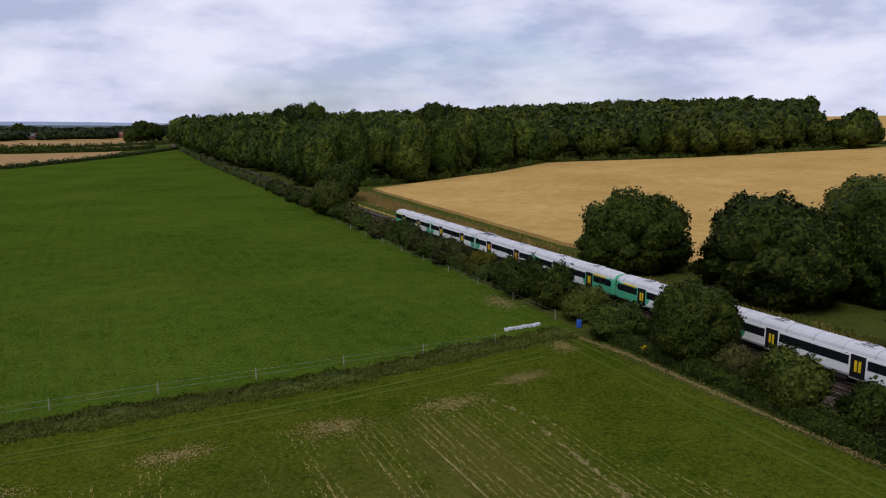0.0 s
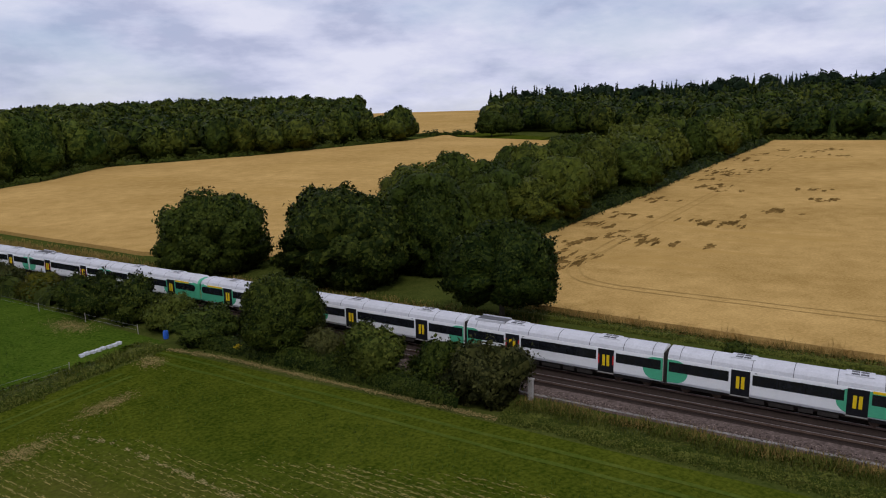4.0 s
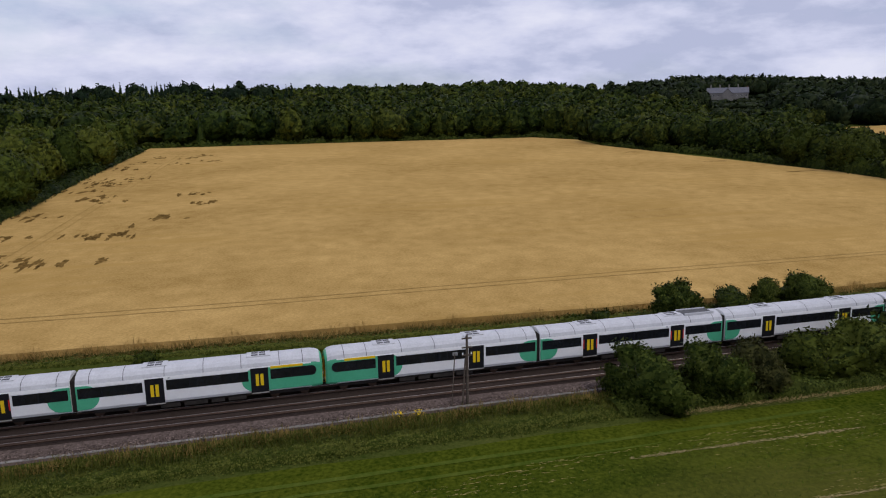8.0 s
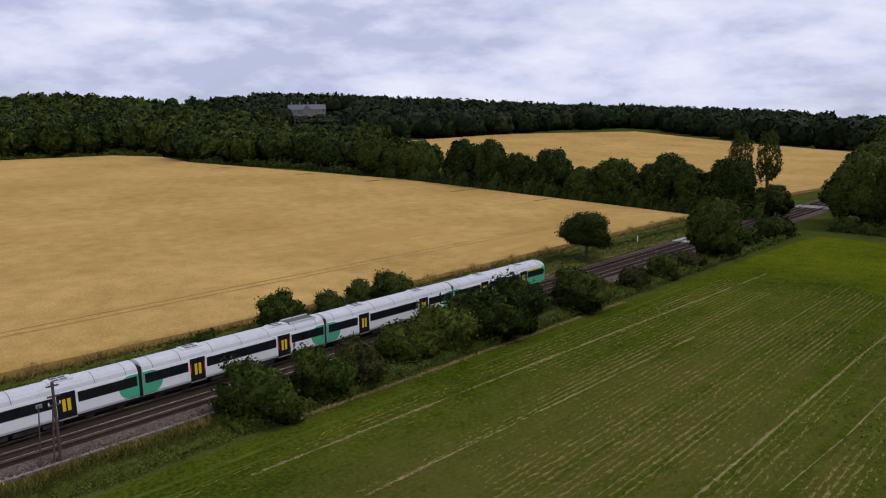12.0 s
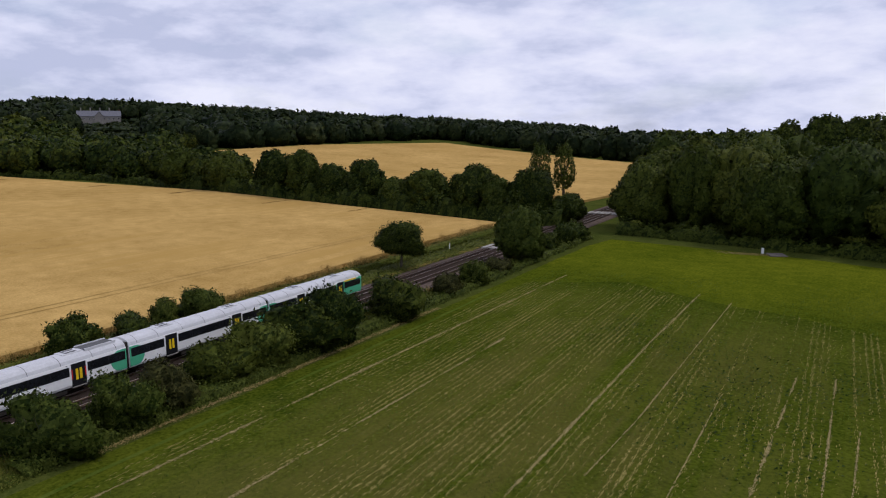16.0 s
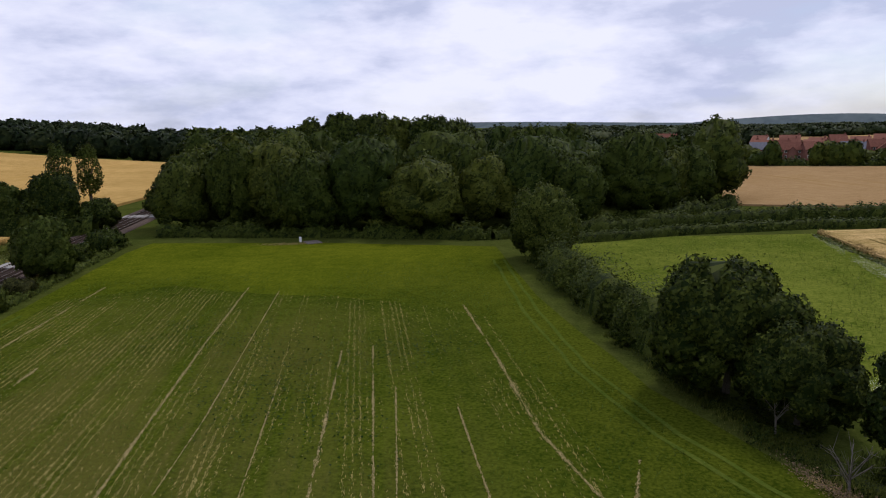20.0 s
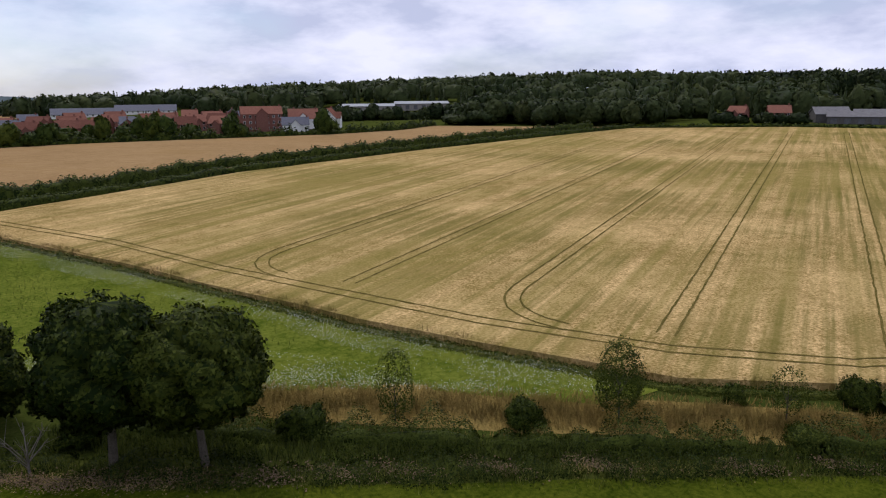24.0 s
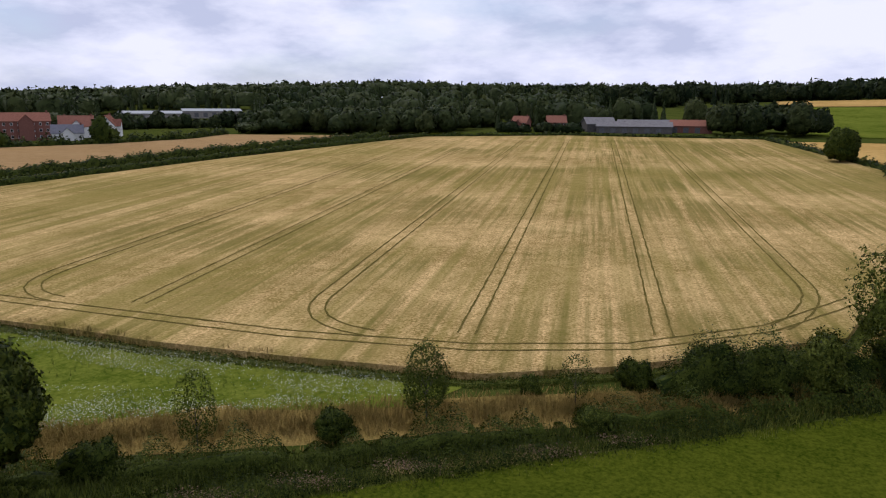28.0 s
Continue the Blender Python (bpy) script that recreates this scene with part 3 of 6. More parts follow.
def wood(name, poly, spacing, height, mat, label, seed=9, vary=0.2, conifer=0.0, cover=0.9, grain=0.0019, low=0.06, clear=None, gap=None):
    """Woodland: many crowns close together, one body; nearer crowns have smaller and more leaf sprays."""
    rng = np.random.default_rng(seed)
    poly = np.array(poly, float)
    lo, hi = poly.min(0), poly.max(0)
    g = np.stack(np.meshgrid(np.arange(lo[0], hi[0], spacing), np.arange(lo[1], hi[1], spacing)), -1).reshape(-1, 2)
    g = g + rng.uniform(-0.4, 0.4, g.shape) * spacing
    g = g[inside(poly, g)]
    for hole in gap or ():
        g = g[~inside(hole, g)]
    x, y = W(g[:, 0], g[:, 1])
    place = np.stack([x, y, land(x, y)], 1)
    h = height * rng.uniform(1 - vary, 1 + vary * 0.8, len(g))
    rad = spacing * rng.uniform(0.46, 0.82, len(g))
    d = np.hypot(x, y)
    pine = rng.random(len(g)) < conifer
    if clear:
        h = np.where(inside(clear, g), h * 0.3, h)
        pine &= ~inside(clear, g)
    # trees well inside the wood show only their tops
    edge = np.full(len(g), 1e9)
    for p, q in zip(poly, np.roll(poly, -1, 0)):
        f = np.clip(((g - p) @ (q - p)) / ((q - p) @ (q - p)), 0, 1)
        edge = np.minimum(edge, np.linalg.norm(g - p - f[:, None] * (q - p), axis=1))
    deep = edge > spacing * 1.4
    out, tones = [], []
    for d0, d1, clumps in ((0, 140, 54), (140, 220, 50), (220, 330, 38), (330, 500, 22), (500, 750, 14), (750, 3000, 9)):
        for inner in (False, True):
            pick = (d >= d0) & (d < d1) & ~pine & (deep == inner)
            if not pick.any():
                continue
            r = spacing * 0.64
            size = min(max(grain * float(d[pick].mean()) * (1.0 if d0 < 220 else 1.15 if d0 < 330 else 1.4), 0.2), 2.6)
            k = int(clumps * 0.6) if inner else clumps
            area = 2 * np.pi * r * (r + height * 0.5) * (0.45 if inner else 0.95)
            count = int(np.clip(cover * area / (1.3 * size * size), 30, 6000))
            shell = (36, 20) if d0 < 220 else (26, 14) if d0 < 330 else (16, 9) if d0 < 500 else (12, 6)
            if inner:
                shell = (shell[0], shell[1] // 2 + 1)
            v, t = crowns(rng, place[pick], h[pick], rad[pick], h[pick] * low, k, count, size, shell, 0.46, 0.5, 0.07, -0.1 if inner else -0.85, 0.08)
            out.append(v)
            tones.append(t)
    for p, hh in zip(place[pine], h[pine]):
        size = min(max(grain * np.hypot(p[0], p[1]), 0.5), 2.4)
        k = int(np.clip(110 / size, 40, 130))
        t = rng.random(k) ** 0.6
        r = (0.06 + t) * hh * 0.15
        an = rng.uniform(0, 6.283, k)
        s = np.stack([np.cos(an), np.sin(an), np.full(k, 0.35)], 1)
        out.append(cards(rng, p + np.stack([np.cos(an) * r, np.sin(an) * r, (1 - t) * hh * 1.02], 1), s, size * 0.7))
        out.append(np.concatenate([p + CONE * np.array([hh * 0.13, hh * 0.13, hh * 1.0]), unit_of(CONE * np.array([1, 1, 0]) + np.array([0, 0, 0.35]))], -1).reshape(-1, 6))
    v = np.concatenate(out)
    tones = np.concatenate(tones + [np.zeros(0)])
    tones = np.concatenate([tones, np.full(len(v) - len(tones), -0.3)])
    return tagged(new(name, foliage_mesh(name, v, tones, mat)), label, "woodland", "", "stuff")


def grass(name, line, width, height, mat, label, density, seed, category="grass", fall=0.5):
    """Long standing grass along a line in plan."""
    rng = np.random.default_rng(seed)
    out = []
    for p, q in zip(line, line[1:]):
        p, q = np.array(p, float), np.array(q, float)
        L = float(np.hypot(*(q - p)))
        wide = float(np.clip(0.0008 * np.hypot(*((p + q) / 2)), 0.03, 0.3))
        k = int(L * width * density)
        d = (q - p) / L
        across = np.clip(rng.normal(0, 0.5, k), -1.2, 1.2)
        pl = p + d * (rng.random(k) * L)[:, None] + np.array([-d[1], d[0]]) * (across * width / 2)[:, None]
        x, y = W(pl[:, 0], pl[:, 1])
        swell = 1 + 0.45 * np.sin(pl[:, 0] * 0.9 + seed) * np.sin(pl[:, 1] * 1.3 + pl[:, 0] * 0.31)
        tall = height * swell * (1 - fall * np.abs(across))
        out.append(blades(rng, np.stack([x, y, land(x, y) - 0.03], 1), np.maximum(tall, 0.1)[:, None], wide))
    v = np.concatenate(out)
    return tagged(new(name, mesh_from(name, v, tris(v), mat)), label, category, "", "stuff")


# ---- ground ----
def ground():
    rings = np.concatenate([[0], np.geomspace(12, 4700, 120)])
    spokes = np.linspace(0, 2 * np.pi, 289)[:-1]
    r, s = np.meshgrid(rings, spokes, indexing="ij")
    x, y = r * np.sin(s), r * np.cos(s)
    v = np.stack([x, y, land(x, y) - 0.004 * np.maximum(r - 1500, 0)], -1).reshape(-1, 3)
    i, j = np.meshgrid(np.arange(len(rings) - 1), np.arange(288), indexing="ij")
    k = (j + 1) % 288
    f = np.stack([i * 288 + j, i * 288 + k, (i + 1) * 288 + k, (i + 1) * 288 + j], -1).reshape(-1, 4)[:, ::-1]
    ob = new("ground", mesh_from("ground", v, f, GRASS, True))
    tagged(ob, "rolling farmland with rough green grass reaching the horizon", "ground", "", "structure")


ground()
pasture = field("pasture", [(67, -260), (67, 20), (68.5, 50), (110, 52.6), (300, 53), (560, 55), (628, 58), (440, -48), (330, -260)], PASTURE, 0.06, "wide green cattle pasture mown close, with faint lines", step=10)
young_crop = field("young_crop", [(62.5, -14), (63.5, 20), (66, 48), (30, 49), (-20, 49), (-80, 48), (-148, 47), (-160, 45), (-154, 10), (-142, -27), (-100, -25), (-62, -26.5), (-33, -33), (-6, -44), (29, -57), (90, -80), (75, -40)], SOWN, 0.06, "green young crop field with an even headland", step=8)
THIN = [(52, -4), (55, 20), (56, 30), (30, 38), (-20, 45), (-60, 46.2), (-108, 44), (-116, 30), (-108, 16), (-104, 4), (-96, -10), (-88, -17), (-40, -17), (0, -17), (40, -16)]
thin = field("thin_crop", THIN, fade(STRIPED), 0.09, "thin rows of young green plants with dry soil between them", "field", step=6, wander=0.5)
me = thin.data
co = np.empty(len(me.vertices) * 3, np.float32)
me.vertices.foreach_get("co", co)
ca, cn = AN(co[0::3], co[1::3])
rim = np.full(len(ca), 1e9)
for (a0, n0), (a1, n1) in zip(THIN, THIN[1:] + THIN[:1]):
    f = np.clip(((ca - a0) * (a1 - a0) + (cn - n0) * (n1 - n0)) / ((a1 - a0) ** 2 + (n1 - n0) ** 2), 0, 1)
    rim = np.minimum(rim, np.hypot(ca - a0 - f * (a1 - a0), cn - n0 - f * (n1 - n0)))
inner = np.clip(rim / 13 + 0.25 * np.sin(ca * 0.11) * np.sin(cn * 0.17 + 1), 0, 1) * (rim > 0.6) * np.clip((ca + 118) / 45, 0.25, 1) * np.clip((cn + 24) / 40, 0.35, 1)
me.attributes.new("inner", "FLOAT", "POINT").data.foreach_set("value", inner.astype(np.float32))
me = young_crop.data
co = np.empty(len(me.vertices) * 3, np.float32)
me.vertices.foreach_get("co", co)
ca, cn = AN(co[0::3], co[1::3])
rich = np.clip((-92 - ca + 8 * np.sin(cn * 0.13)) / 34, 0, 1) * np.clip((cn + 32) / 16, 0.3, 1)
me.attributes.new("lush", "FLOAT", "POINT").data.foreach_set("value", rich.astype(np.float32))
E_EDGE = [(-60, 77.3), (36, 81), (52, 95), (54.6, 119), (51.7, 176), (50.9, 240), (46.6, 364), (-48, 367), (-146, 366), (-160, 341), (-154, 303), (-175, 186), (-171, 95), (-169, 78)]
wheat = field("wheat_field", E_EDGE, WHEAT, 0.75, "broad field of ripe golden wheat", step=9, skirt=0.75)
wheat_north = field("wheat_field", [(240, 85.5), (116, 81), (86, 89), (90, 150), (92, 220), (97, 300), (140, 350), (225, 380), (245, 400), (240, 351), (263, 246), (290, 190), (262, 143)], WHEAT, 0.75, "ripe wheat field sloping up to a wood", step=9, skirt=0.75, bumpy=0.05, seed=2)
wheat_south = field("wheat_field", [(-215, 78), (-263, 73), (-470, 114), (-530, 292), (-427, 345), (-328, 360), (-250, 300), (-225, 180)], WHEAT, 0.8, "pale ripe wheat field behind a row of trees", step=12, skirt=0.8, seed=3)
B_EDGE = [(-138, -94), (-78.5, -80), (-35, -68), (-20, -65), (-1, -62), (12, -65), (37, -75), (75, -130), (119, -231), (126, -355), (35, -372), (-35, -354), (-93, -244), (-124, -171)]
barley = field("barley_field", B_EDGE, BARLEY, 0.7, "large field of ripening barley with curved wheel tracks", step=8, skirt=0.7, seed=4)
buff = field("buff_field", [polar(182.6, 212), polar(182.9, 350), (-250, -235), (-161, -300), (-138, -360), (-44, -362), (-62, -322), (-118, -206)], BUFF, 0.5, "dry buff-coloured crop in front of houses", step=10, skirt=0.5, seed=5)
meadow = field("meadow", [(-150, -44), (-138, -93), (-78.5, -79), (-35, -67), (-20, -64), (-2, -61), (-6, -56), (-22, -54), (-38, -48), (-60, -40), (-90, -38), (-128, -38)], MEADOW, 0.07, "green meadow with white flowering weeds", step=7, seed=6)
rushes = field("dry_grass", [(-44, -43), (-38, -49), (-22, -55), (-5, -57.5), (14, -61), (33, -68), (60, -100), (70, -90), (40, -63), (16, -55), (-4, -51), (-20, -47)], RUSH, 0.08, "strip of long dry rust-brown grass", "grass", step=3, bumpy=0.05, seed=7)
far_fields = []
for poly, mat, text in (
    ([(458, -54), (568, 6), (620, 14), (612, -205), (480, -264), (352, -268)], BUFF, "dry stubble field beyond a hedge"),
    ([(640, 30), (700, 40), (720, -250), (610, -210)], SOWN, "green field beyond a hedge"),
    ([(720, 45), (980, 60), (1000, -320), (740, -240)], BUFF, "distant pale stubble field"),
    ([(1020, 40), (1150, 50), (1200, -300), (1030, -320)], WHEAT, "distant golden strip of field"),
    ([polar(27.4, 500), polar(27.4, 850), polar(36.2, 850), polar(36.2, 490)], WHEAT, "ripe field high on the wooded hill"),
    ([(160, 350), (166, 385), (230, 425), (235, 395)], SOWN, "small green paddock between trees"),
    ([polar(265.0, 655), polar(265.0, 725), polar(279, 725), polar(279, 655)], WHEAT, "pale field high on the far slope"),
    ([polar(266.5, 425), polar(265.5, 645), polar(279, 645), polar(279, 425)], MEADOW, "olive green pasture on the far slope"),
    ([(129, -225), (133, -345), (200, -335), (200, -215)], WHEAT, "pale field beyond a hedge"),
    ([polar(170, 640), polar(182, 640), polar(183, 860), polar(169, 860)], BUFF, "distant pale mound of bare fields"),
    ([polar(184, 700), polar(196, 720), polar(198, 900), polar(184, 900)], BUFF, "distant pale fields beyond the village"),
    ([(-190, 330), (-205, 420), (-290, 470), (-300, 400)], SOWN, "green parkland below a house"),
):
    far_fields.append(field("far_field", poly, mat, 0.5, text, step=16, wander=0.6, skirt=0.5, seed=len(far_fields) + 20))

# ---- railway ----
TOP = 0.55
NEAR, FAR = 59.15, 62.55


def along_track(name, profile, mat, parent=None, a0=-620, a1=700, step=20):
    """A body with one cross section (n, z) swept along the railway."""
    aa = np.arange(a0, a1 + 1, step, dtype=float)
    v = []
    for n, z in profile:
        x, y = W(aa, np.full(len(aa), n))
        zx, zy = W(aa, np.full(len(aa), 61.0))
        v.append(np.stack([x, y, land(zx, zy) + z], 1))
    m, k = len(aa), len(profile)
    f = []
    i = np.arange(m - 1)
    for p in range(k):
        q = (p + 1) % k
        f.append(np.stack([p * m + i, q * m + i, q * m + i + 1, p * m + i + 1], 1))
    ob = new(name, mesh_from(name, np.concatenate(v), np.concatenate(f)[:, ::-1], mat))
    ob.parent = parent
    return ob


railway = new("railway")
tagged(railway, "double-track electric railway on pale stone ballast", "railway", "", "structure")
along_track("ballast", [(55.6, -0.3), (55.6, 0.08), (56.9, 0.26), (57.9, 0.31), (64.0, 0.31), (66.4, 0.05), (66.4, -0.3)], BALLAST, railway)
along_track("stained_ballast", [(57.7, 0.2), (57.7, 0.318), (64.2, 0.318), (64.2, 0.2)], BALLAST_DARK, railway)
RAIL = material("rusty rail", (0.05, 0.032, 0.024), (0.12, 0.08, 0.06), 1.0, 12.0, 0.5, 0.2, 0.5)
SHINE = material("worn rail head", (0.28, 0.25, 0.23), (0.42, 0.38, 0.36), 1.0, 12.0, 0.35, 0.1, 0.9)
CONCRETE = material("weathered concrete", (0.24, 0.22, 0.20), (0.40, 0.38, 0.35), 1.0, 9.0, bump=0.4)
SLEEPER = material("stained sleeper", (0.07, 0.058, 0.05), (0.17, 0.15, 0.13), 0.6, 9.0, bump=0.4, per_object=0.3)
for c in (NEAR, FAR):
    for s in (-0.7175, 0.7175):
        n = c + s
        rail = along_track("rail", [(n - 0.07, 0.39), (n - 0.02, 0.43), (n - 0.035, TOP - 0.01), (n + 0.035, TOP - 0.01), (n + 0.02, 0.43), (n + 0.07, 0.39)], RAIL, railway)
        along_track("rail_head", [(n - 0.03, TOP - 0.012), (n - 0.03, TOP), (n + 0.03, TOP), (n + 0.03, TOP - 0.012)], SHINE, rail)
    n = c + (1.13 if c == NEAR else -1.13) * -1
    along_track("conductor_rail", [(n - 0.05, 0.47), (n - 0.05, TOP + 0.05), (n + 0.05, TOP + 0.05), (n + 0.05, 0.47)], RAIL, railway)
along_track("cable_trough", [(55.8, 0.0), (55.8, 0.19), (56.02, 0.19), (56.02, 0.0)], CONCRETE, railway, -150, 40)

strip("cess_path", [(240, 67.6), (60, 67.4), (-60, 67.2), (-165, 66.9)], 1.3, 0.1, RUSH, railway, 3.0, 0.15, 91, 0.5)

# ---- train ----
WHITE = material("dirty white coach paint", (0.76, 0.76, 0.76), (0.84, 0.84, 0.835), 0.5, 5.0, 0.35, 0.0, spec=0.5)
ROOFGREY = material("grimy pale grey roof", (0.46, 0.46, 0.48), (0.62, 0.62, 0.64), 0.6, 6.0, 0.55, 0.05)
GREEN = material("light green coach paint", (0.060, 0.36, 0.195), (0.09, 0.44, 0.255), 0.5, 5.0, 0.35, 0.0, spec=0.5)
DARKGLASS = material("dark coach window", (0.006, 0.007, 0.009), (0.018, 0.020, 0.024), 0.8, 4.0, 0.08, 0.0, spec=0.6)
BLACK = material("black door paint", (0.010, 0.010, 0.012), (0.022, 0.022, 0.024), 0.8, 6.0, 0.4, 0.0)
YELLOW = material("warning yellow paint", (0.70, 0.46, 0.01), (0.85, 0.60, 0.03), 0.8, 6.0, 0.4, 0.0)
ORANGE = material("yellow cab front", (0.72, 0.36, 0.03), (0.85, 0.46, 0.06), 0.8, 6.0, 0.4, 0.0)
UNDER = material("grimy underframe", (0.018, 0.016, 0.015), (0.06, 0.052, 0.046), 0.8, 8.0, 0.8, 0.2)
DARKGREY = material("dark grey vent", (0.08, 0.08, 0.085), (0.16, 0.16, 0.165), 0.8, 8.0, 0.7, 0.1)
RED = material("red door lamp", (0.55, 0.02, 0.02), (0.7, 0.04, 0.04), 1.0, 8.0, 0.4, 0.0)
HALF = 9.9
SIDE = [(1.30, 0.82), (1.40, 1.05), (1.40, 2.9), (1.36, 3.12)]
ROOF = [(1.36, 3.12), (1.24, 3.42), (0.95, 3.66), (0.5, 3.80), (0.0, 3.84)]


def sweep(bm, prof, xs):
    """A body along x: rings of the profile (mirrored) at xs, each ring (x, width factor, z shrink towards the floor)."""
    ring = [(y, z) for y, z in prof] + [(-y, z) for y, z in reversed(prof)][(1 if prof[-1][0] == 0 else 0):]
    loops = [[bm.verts.new((x, y * k, 0.82 + (z - 0.82) * h)) for y, z in ring] for x, k, h in xs]
    for p, q in zip(loops, loops[1:]):
        for i in range(len(ring) - 1):
            bm.faces.new((p[i], q[i], q[i + 1], p[i + 1]))
    return loops


def side_panel(x0, x1, z0, z1, y, depth, round_end=0, r=0.0):
    """A flat panel on the coach's side at y; round_end -1 or 1 makes that end a half disc."""
    bm = bmesh.new()
    zc, h = (z0 + z1) / 2, (z1 - z0) / 2
    pts = [(x0, z0), (x1, z0), (x1, z1), (x0, z1)]
    if round_end:
        arc = [(math.sin(t) * (r or h), zc - math.cos(t) * h) for t in np.linspace(0, math.pi, 13)]
        pts = [(x0, z1), (x0, z0)] + [(x1 - (r or h) + u, z) for u, z in arc] if round_end > 0 else [(x1, z0), (x1, z1)] + [(x0 + (r or h) - u, z) for u, z in reversed(arc)]
    s = 1 if y > 0 else -1
    f = bm.faces.new([bm.verts.new((x, y + s * depth, z)) for x, z in pts])
    ex = bmesh.ops.extrude_face_region(bm, geom=[f])
    for v in ex["geom"]:
        if isinstance(v, bmesh.types.BMVert):
            v.co.y = y - s * 0.03
    bmesh.ops.recalc_face_normals(bm, faces=bm.faces)
    return bm


def coach(cab, well, red_door):
    """A railway coach along x on the rail top; cab: its +x end is a driving cab."""
    ob = thing("train_coach", Matrix(), "white and green electric train coach with black windows and doors", "train coach", "coaches of the train")
    end = HALF - 0.9 if cab else HALF
    body, roof = bmesh.new(), bmesh.new()
    sweep(body, SIDE, [(-HALF, 1, 1), (end, 1, 1)])
    ends = [bm_v for bm_v in ((-HALF, 1), (end, 1))]
    for x, _ in ends:
        ring = [(y, z) for y, z in SIDE + ROOF[1:]] + [(-y, z) for y, z in reversed(SIDE + ROOF[1:-1])]
        body.faces.new([body.verts.new((x, y, z)) for y, z in (ring if x > 0 else reversed(ring))])
    body.faces.new([body.verts.new(c) for c in ((-HALF, 1.3, 0.82), (end, 1.3, 0.82), (end, -1.3, 0.82), (-HALF, -1.3, 0.82))])
    sweep(roof, ROOF, [(-HALF, 1, 1), (end, 1, 1)])
    for bm in (body, roof):
        bmesh.ops.recalc_face_normals(bm, faces=bm.faces)
    body_ob = part("body", body, WHITE, ob, "white painted coach body")
    roof_ob = part("roof", roof, ROOFGREY, ob, "grimy pale grey roof")
    for x in (-8.9, -6.3, -3.1, 0.0, 3.1, 6.3, 8.3 if cab else 8.9):
        bm = bmesh.new()
        sweep(bm, [(y * 1.004, z + 0.006) for y, z in ROOF[:-1]] + [(0.0, ROOF[-1][1] + 0.006)], [(x, 1, 1), (x + 0.05, 1, 1)])
        part("roof_joint", bm, DARKGREY, roof_ob)
    doors = (-3.9, 4.6) if cab else (-4.75, 4.75)
    for x in doors:
        vent = part("roof_vent", box(bmesh.new(), x - 1.0, x + 1.0, -0.62, 0.62, 3.6, 3.862, 0.02), ROOFGREY, roof_ob)
        for dx in (-0.32, 0.32):
            for s in (-1, 1):
                part("grille", box(bmesh.new(), x + dx - 0.28, x + dx + 0.28, s * 0.3 - 0.2, s * 0.3 + 0.2, 3.855, 3.868), DARKGREY, roof_ob)
    if well:
        part("roof_well", box(bmesh.new(), -9.2, -5.9, -0.8, 0.8, 3.70, 3.85), DARKGREY, roof_ob, "dark sunken roof well")
        for s in (-0.8, 0.8):
            part("well_rail", box(bmesh.new(), -9.2, -5.9, s - 0.05, s + 0.05, 3.7, 3.95), ROOFGREY, roof_ob)
    for s in (-1, 1):
        y = 1.4 * s
        part("end_panel", side_panel(-HALF, -HALF + 1.75, 0.95, 3.0, y, 0.006, 1, 1.0), GREEN, body_ob, "green rounded end panel")
        if cab:
            part("end_panel", side_panel(3.1, end, 0.95, 3.0, y, 0.006, -1, 1.1), GREEN, body_ob, "green cab end panel")
            part("class_band", side_panel(5.55, 8.3, 2.86, 3.06, y, 0.012), YELLOW, body_ob, "yellow band above the windows")
        else:
            part("end_panel", side_panel(HALF - 1.75, HALF, 0.95, 3.0, y, 0.006, -1, 1.0), GREEN, body_ob, "green rounded end panel")
        spans = [(-HALF + 0.05, doors[0] - 0.85), (doors[0] + 0.85, doors[1] - 0.85), (doors[1] + 0.85, end - 0.1)]
        for x0, x1 in spans:
            part("window", side_panel(x0 + 0.08, x1 - 0.08, 1.92, 2.80, y, 0.012), DARKGLASS, body_ob, "dark tinted window band")
            for x in np.arange(x0 + 1.9, x1 - 0.6, 1.95):
                part("mullion", side_panel(x, x + 0.07, 1.92, 2.80, y, 0.018), BLACK, body_ob)
        part("door_lamp", box(bmesh.new(), doors[0] + 1.1, doors[0] + 1.25, min(y, y * 1.01), max(y, y * 1.02), 2.93, 3.0), DARKGREY, body_ob)
        for x in doors:
            door = part("door", side_panel(x - 0.74, x + 0.74, 0.86, 3.02, y, 0.02), BLACK, ob, "black double sliding door")
            for dx in (-0.2, 0.2):
                part("pull_panel", side_panel(x + dx - 0.13, x + dx + 0.13, 1.45, 2.5, y, 0.035), YELLOW, door, "yellow panel on the door")
            if red_door:
                for dx in (-0.68, 0.68):
                    part("edge_stripe", side_panel(x + dx - 0.05, x + dx + 0.05, 1.6, 2.5, y, 0.035), RED, door)
            part("step", box(bmesh.new(), x - 0.75, x + 0.75, min(y, y * 1.05), max(y, y * 1.05), 0.76, 0.84), CONCRETE, ob)
    if cab:
        nose = bmesh.new()
        rings = [(end, 1, 1), (end + 0.45, 0.98, 0.98), (end + 0.8, 0.92, 0.93), (end + 0.98, 0.82, 0.86)]
        sweep(nose, SIDE, rings)
        lid = bmesh.new()
        loops = sweep(lid, ROOF, rings[:3])
        crown = sweep(nose, SIDE + ROOF[1:], [rings[3], (end + 0.985, 0.8, 0.85)])
        nose.faces.new(crown[-1])
        brow = sweep(nose, ROOF, rings[2:])
        bmesh.ops.recalc_face_normals(lid, faces=lid.faces)
        part("cab_roof", lid, ROOFGREY, roof_ob)
        bmesh.ops.recalc_face_normals(nose, faces=nose.faces)
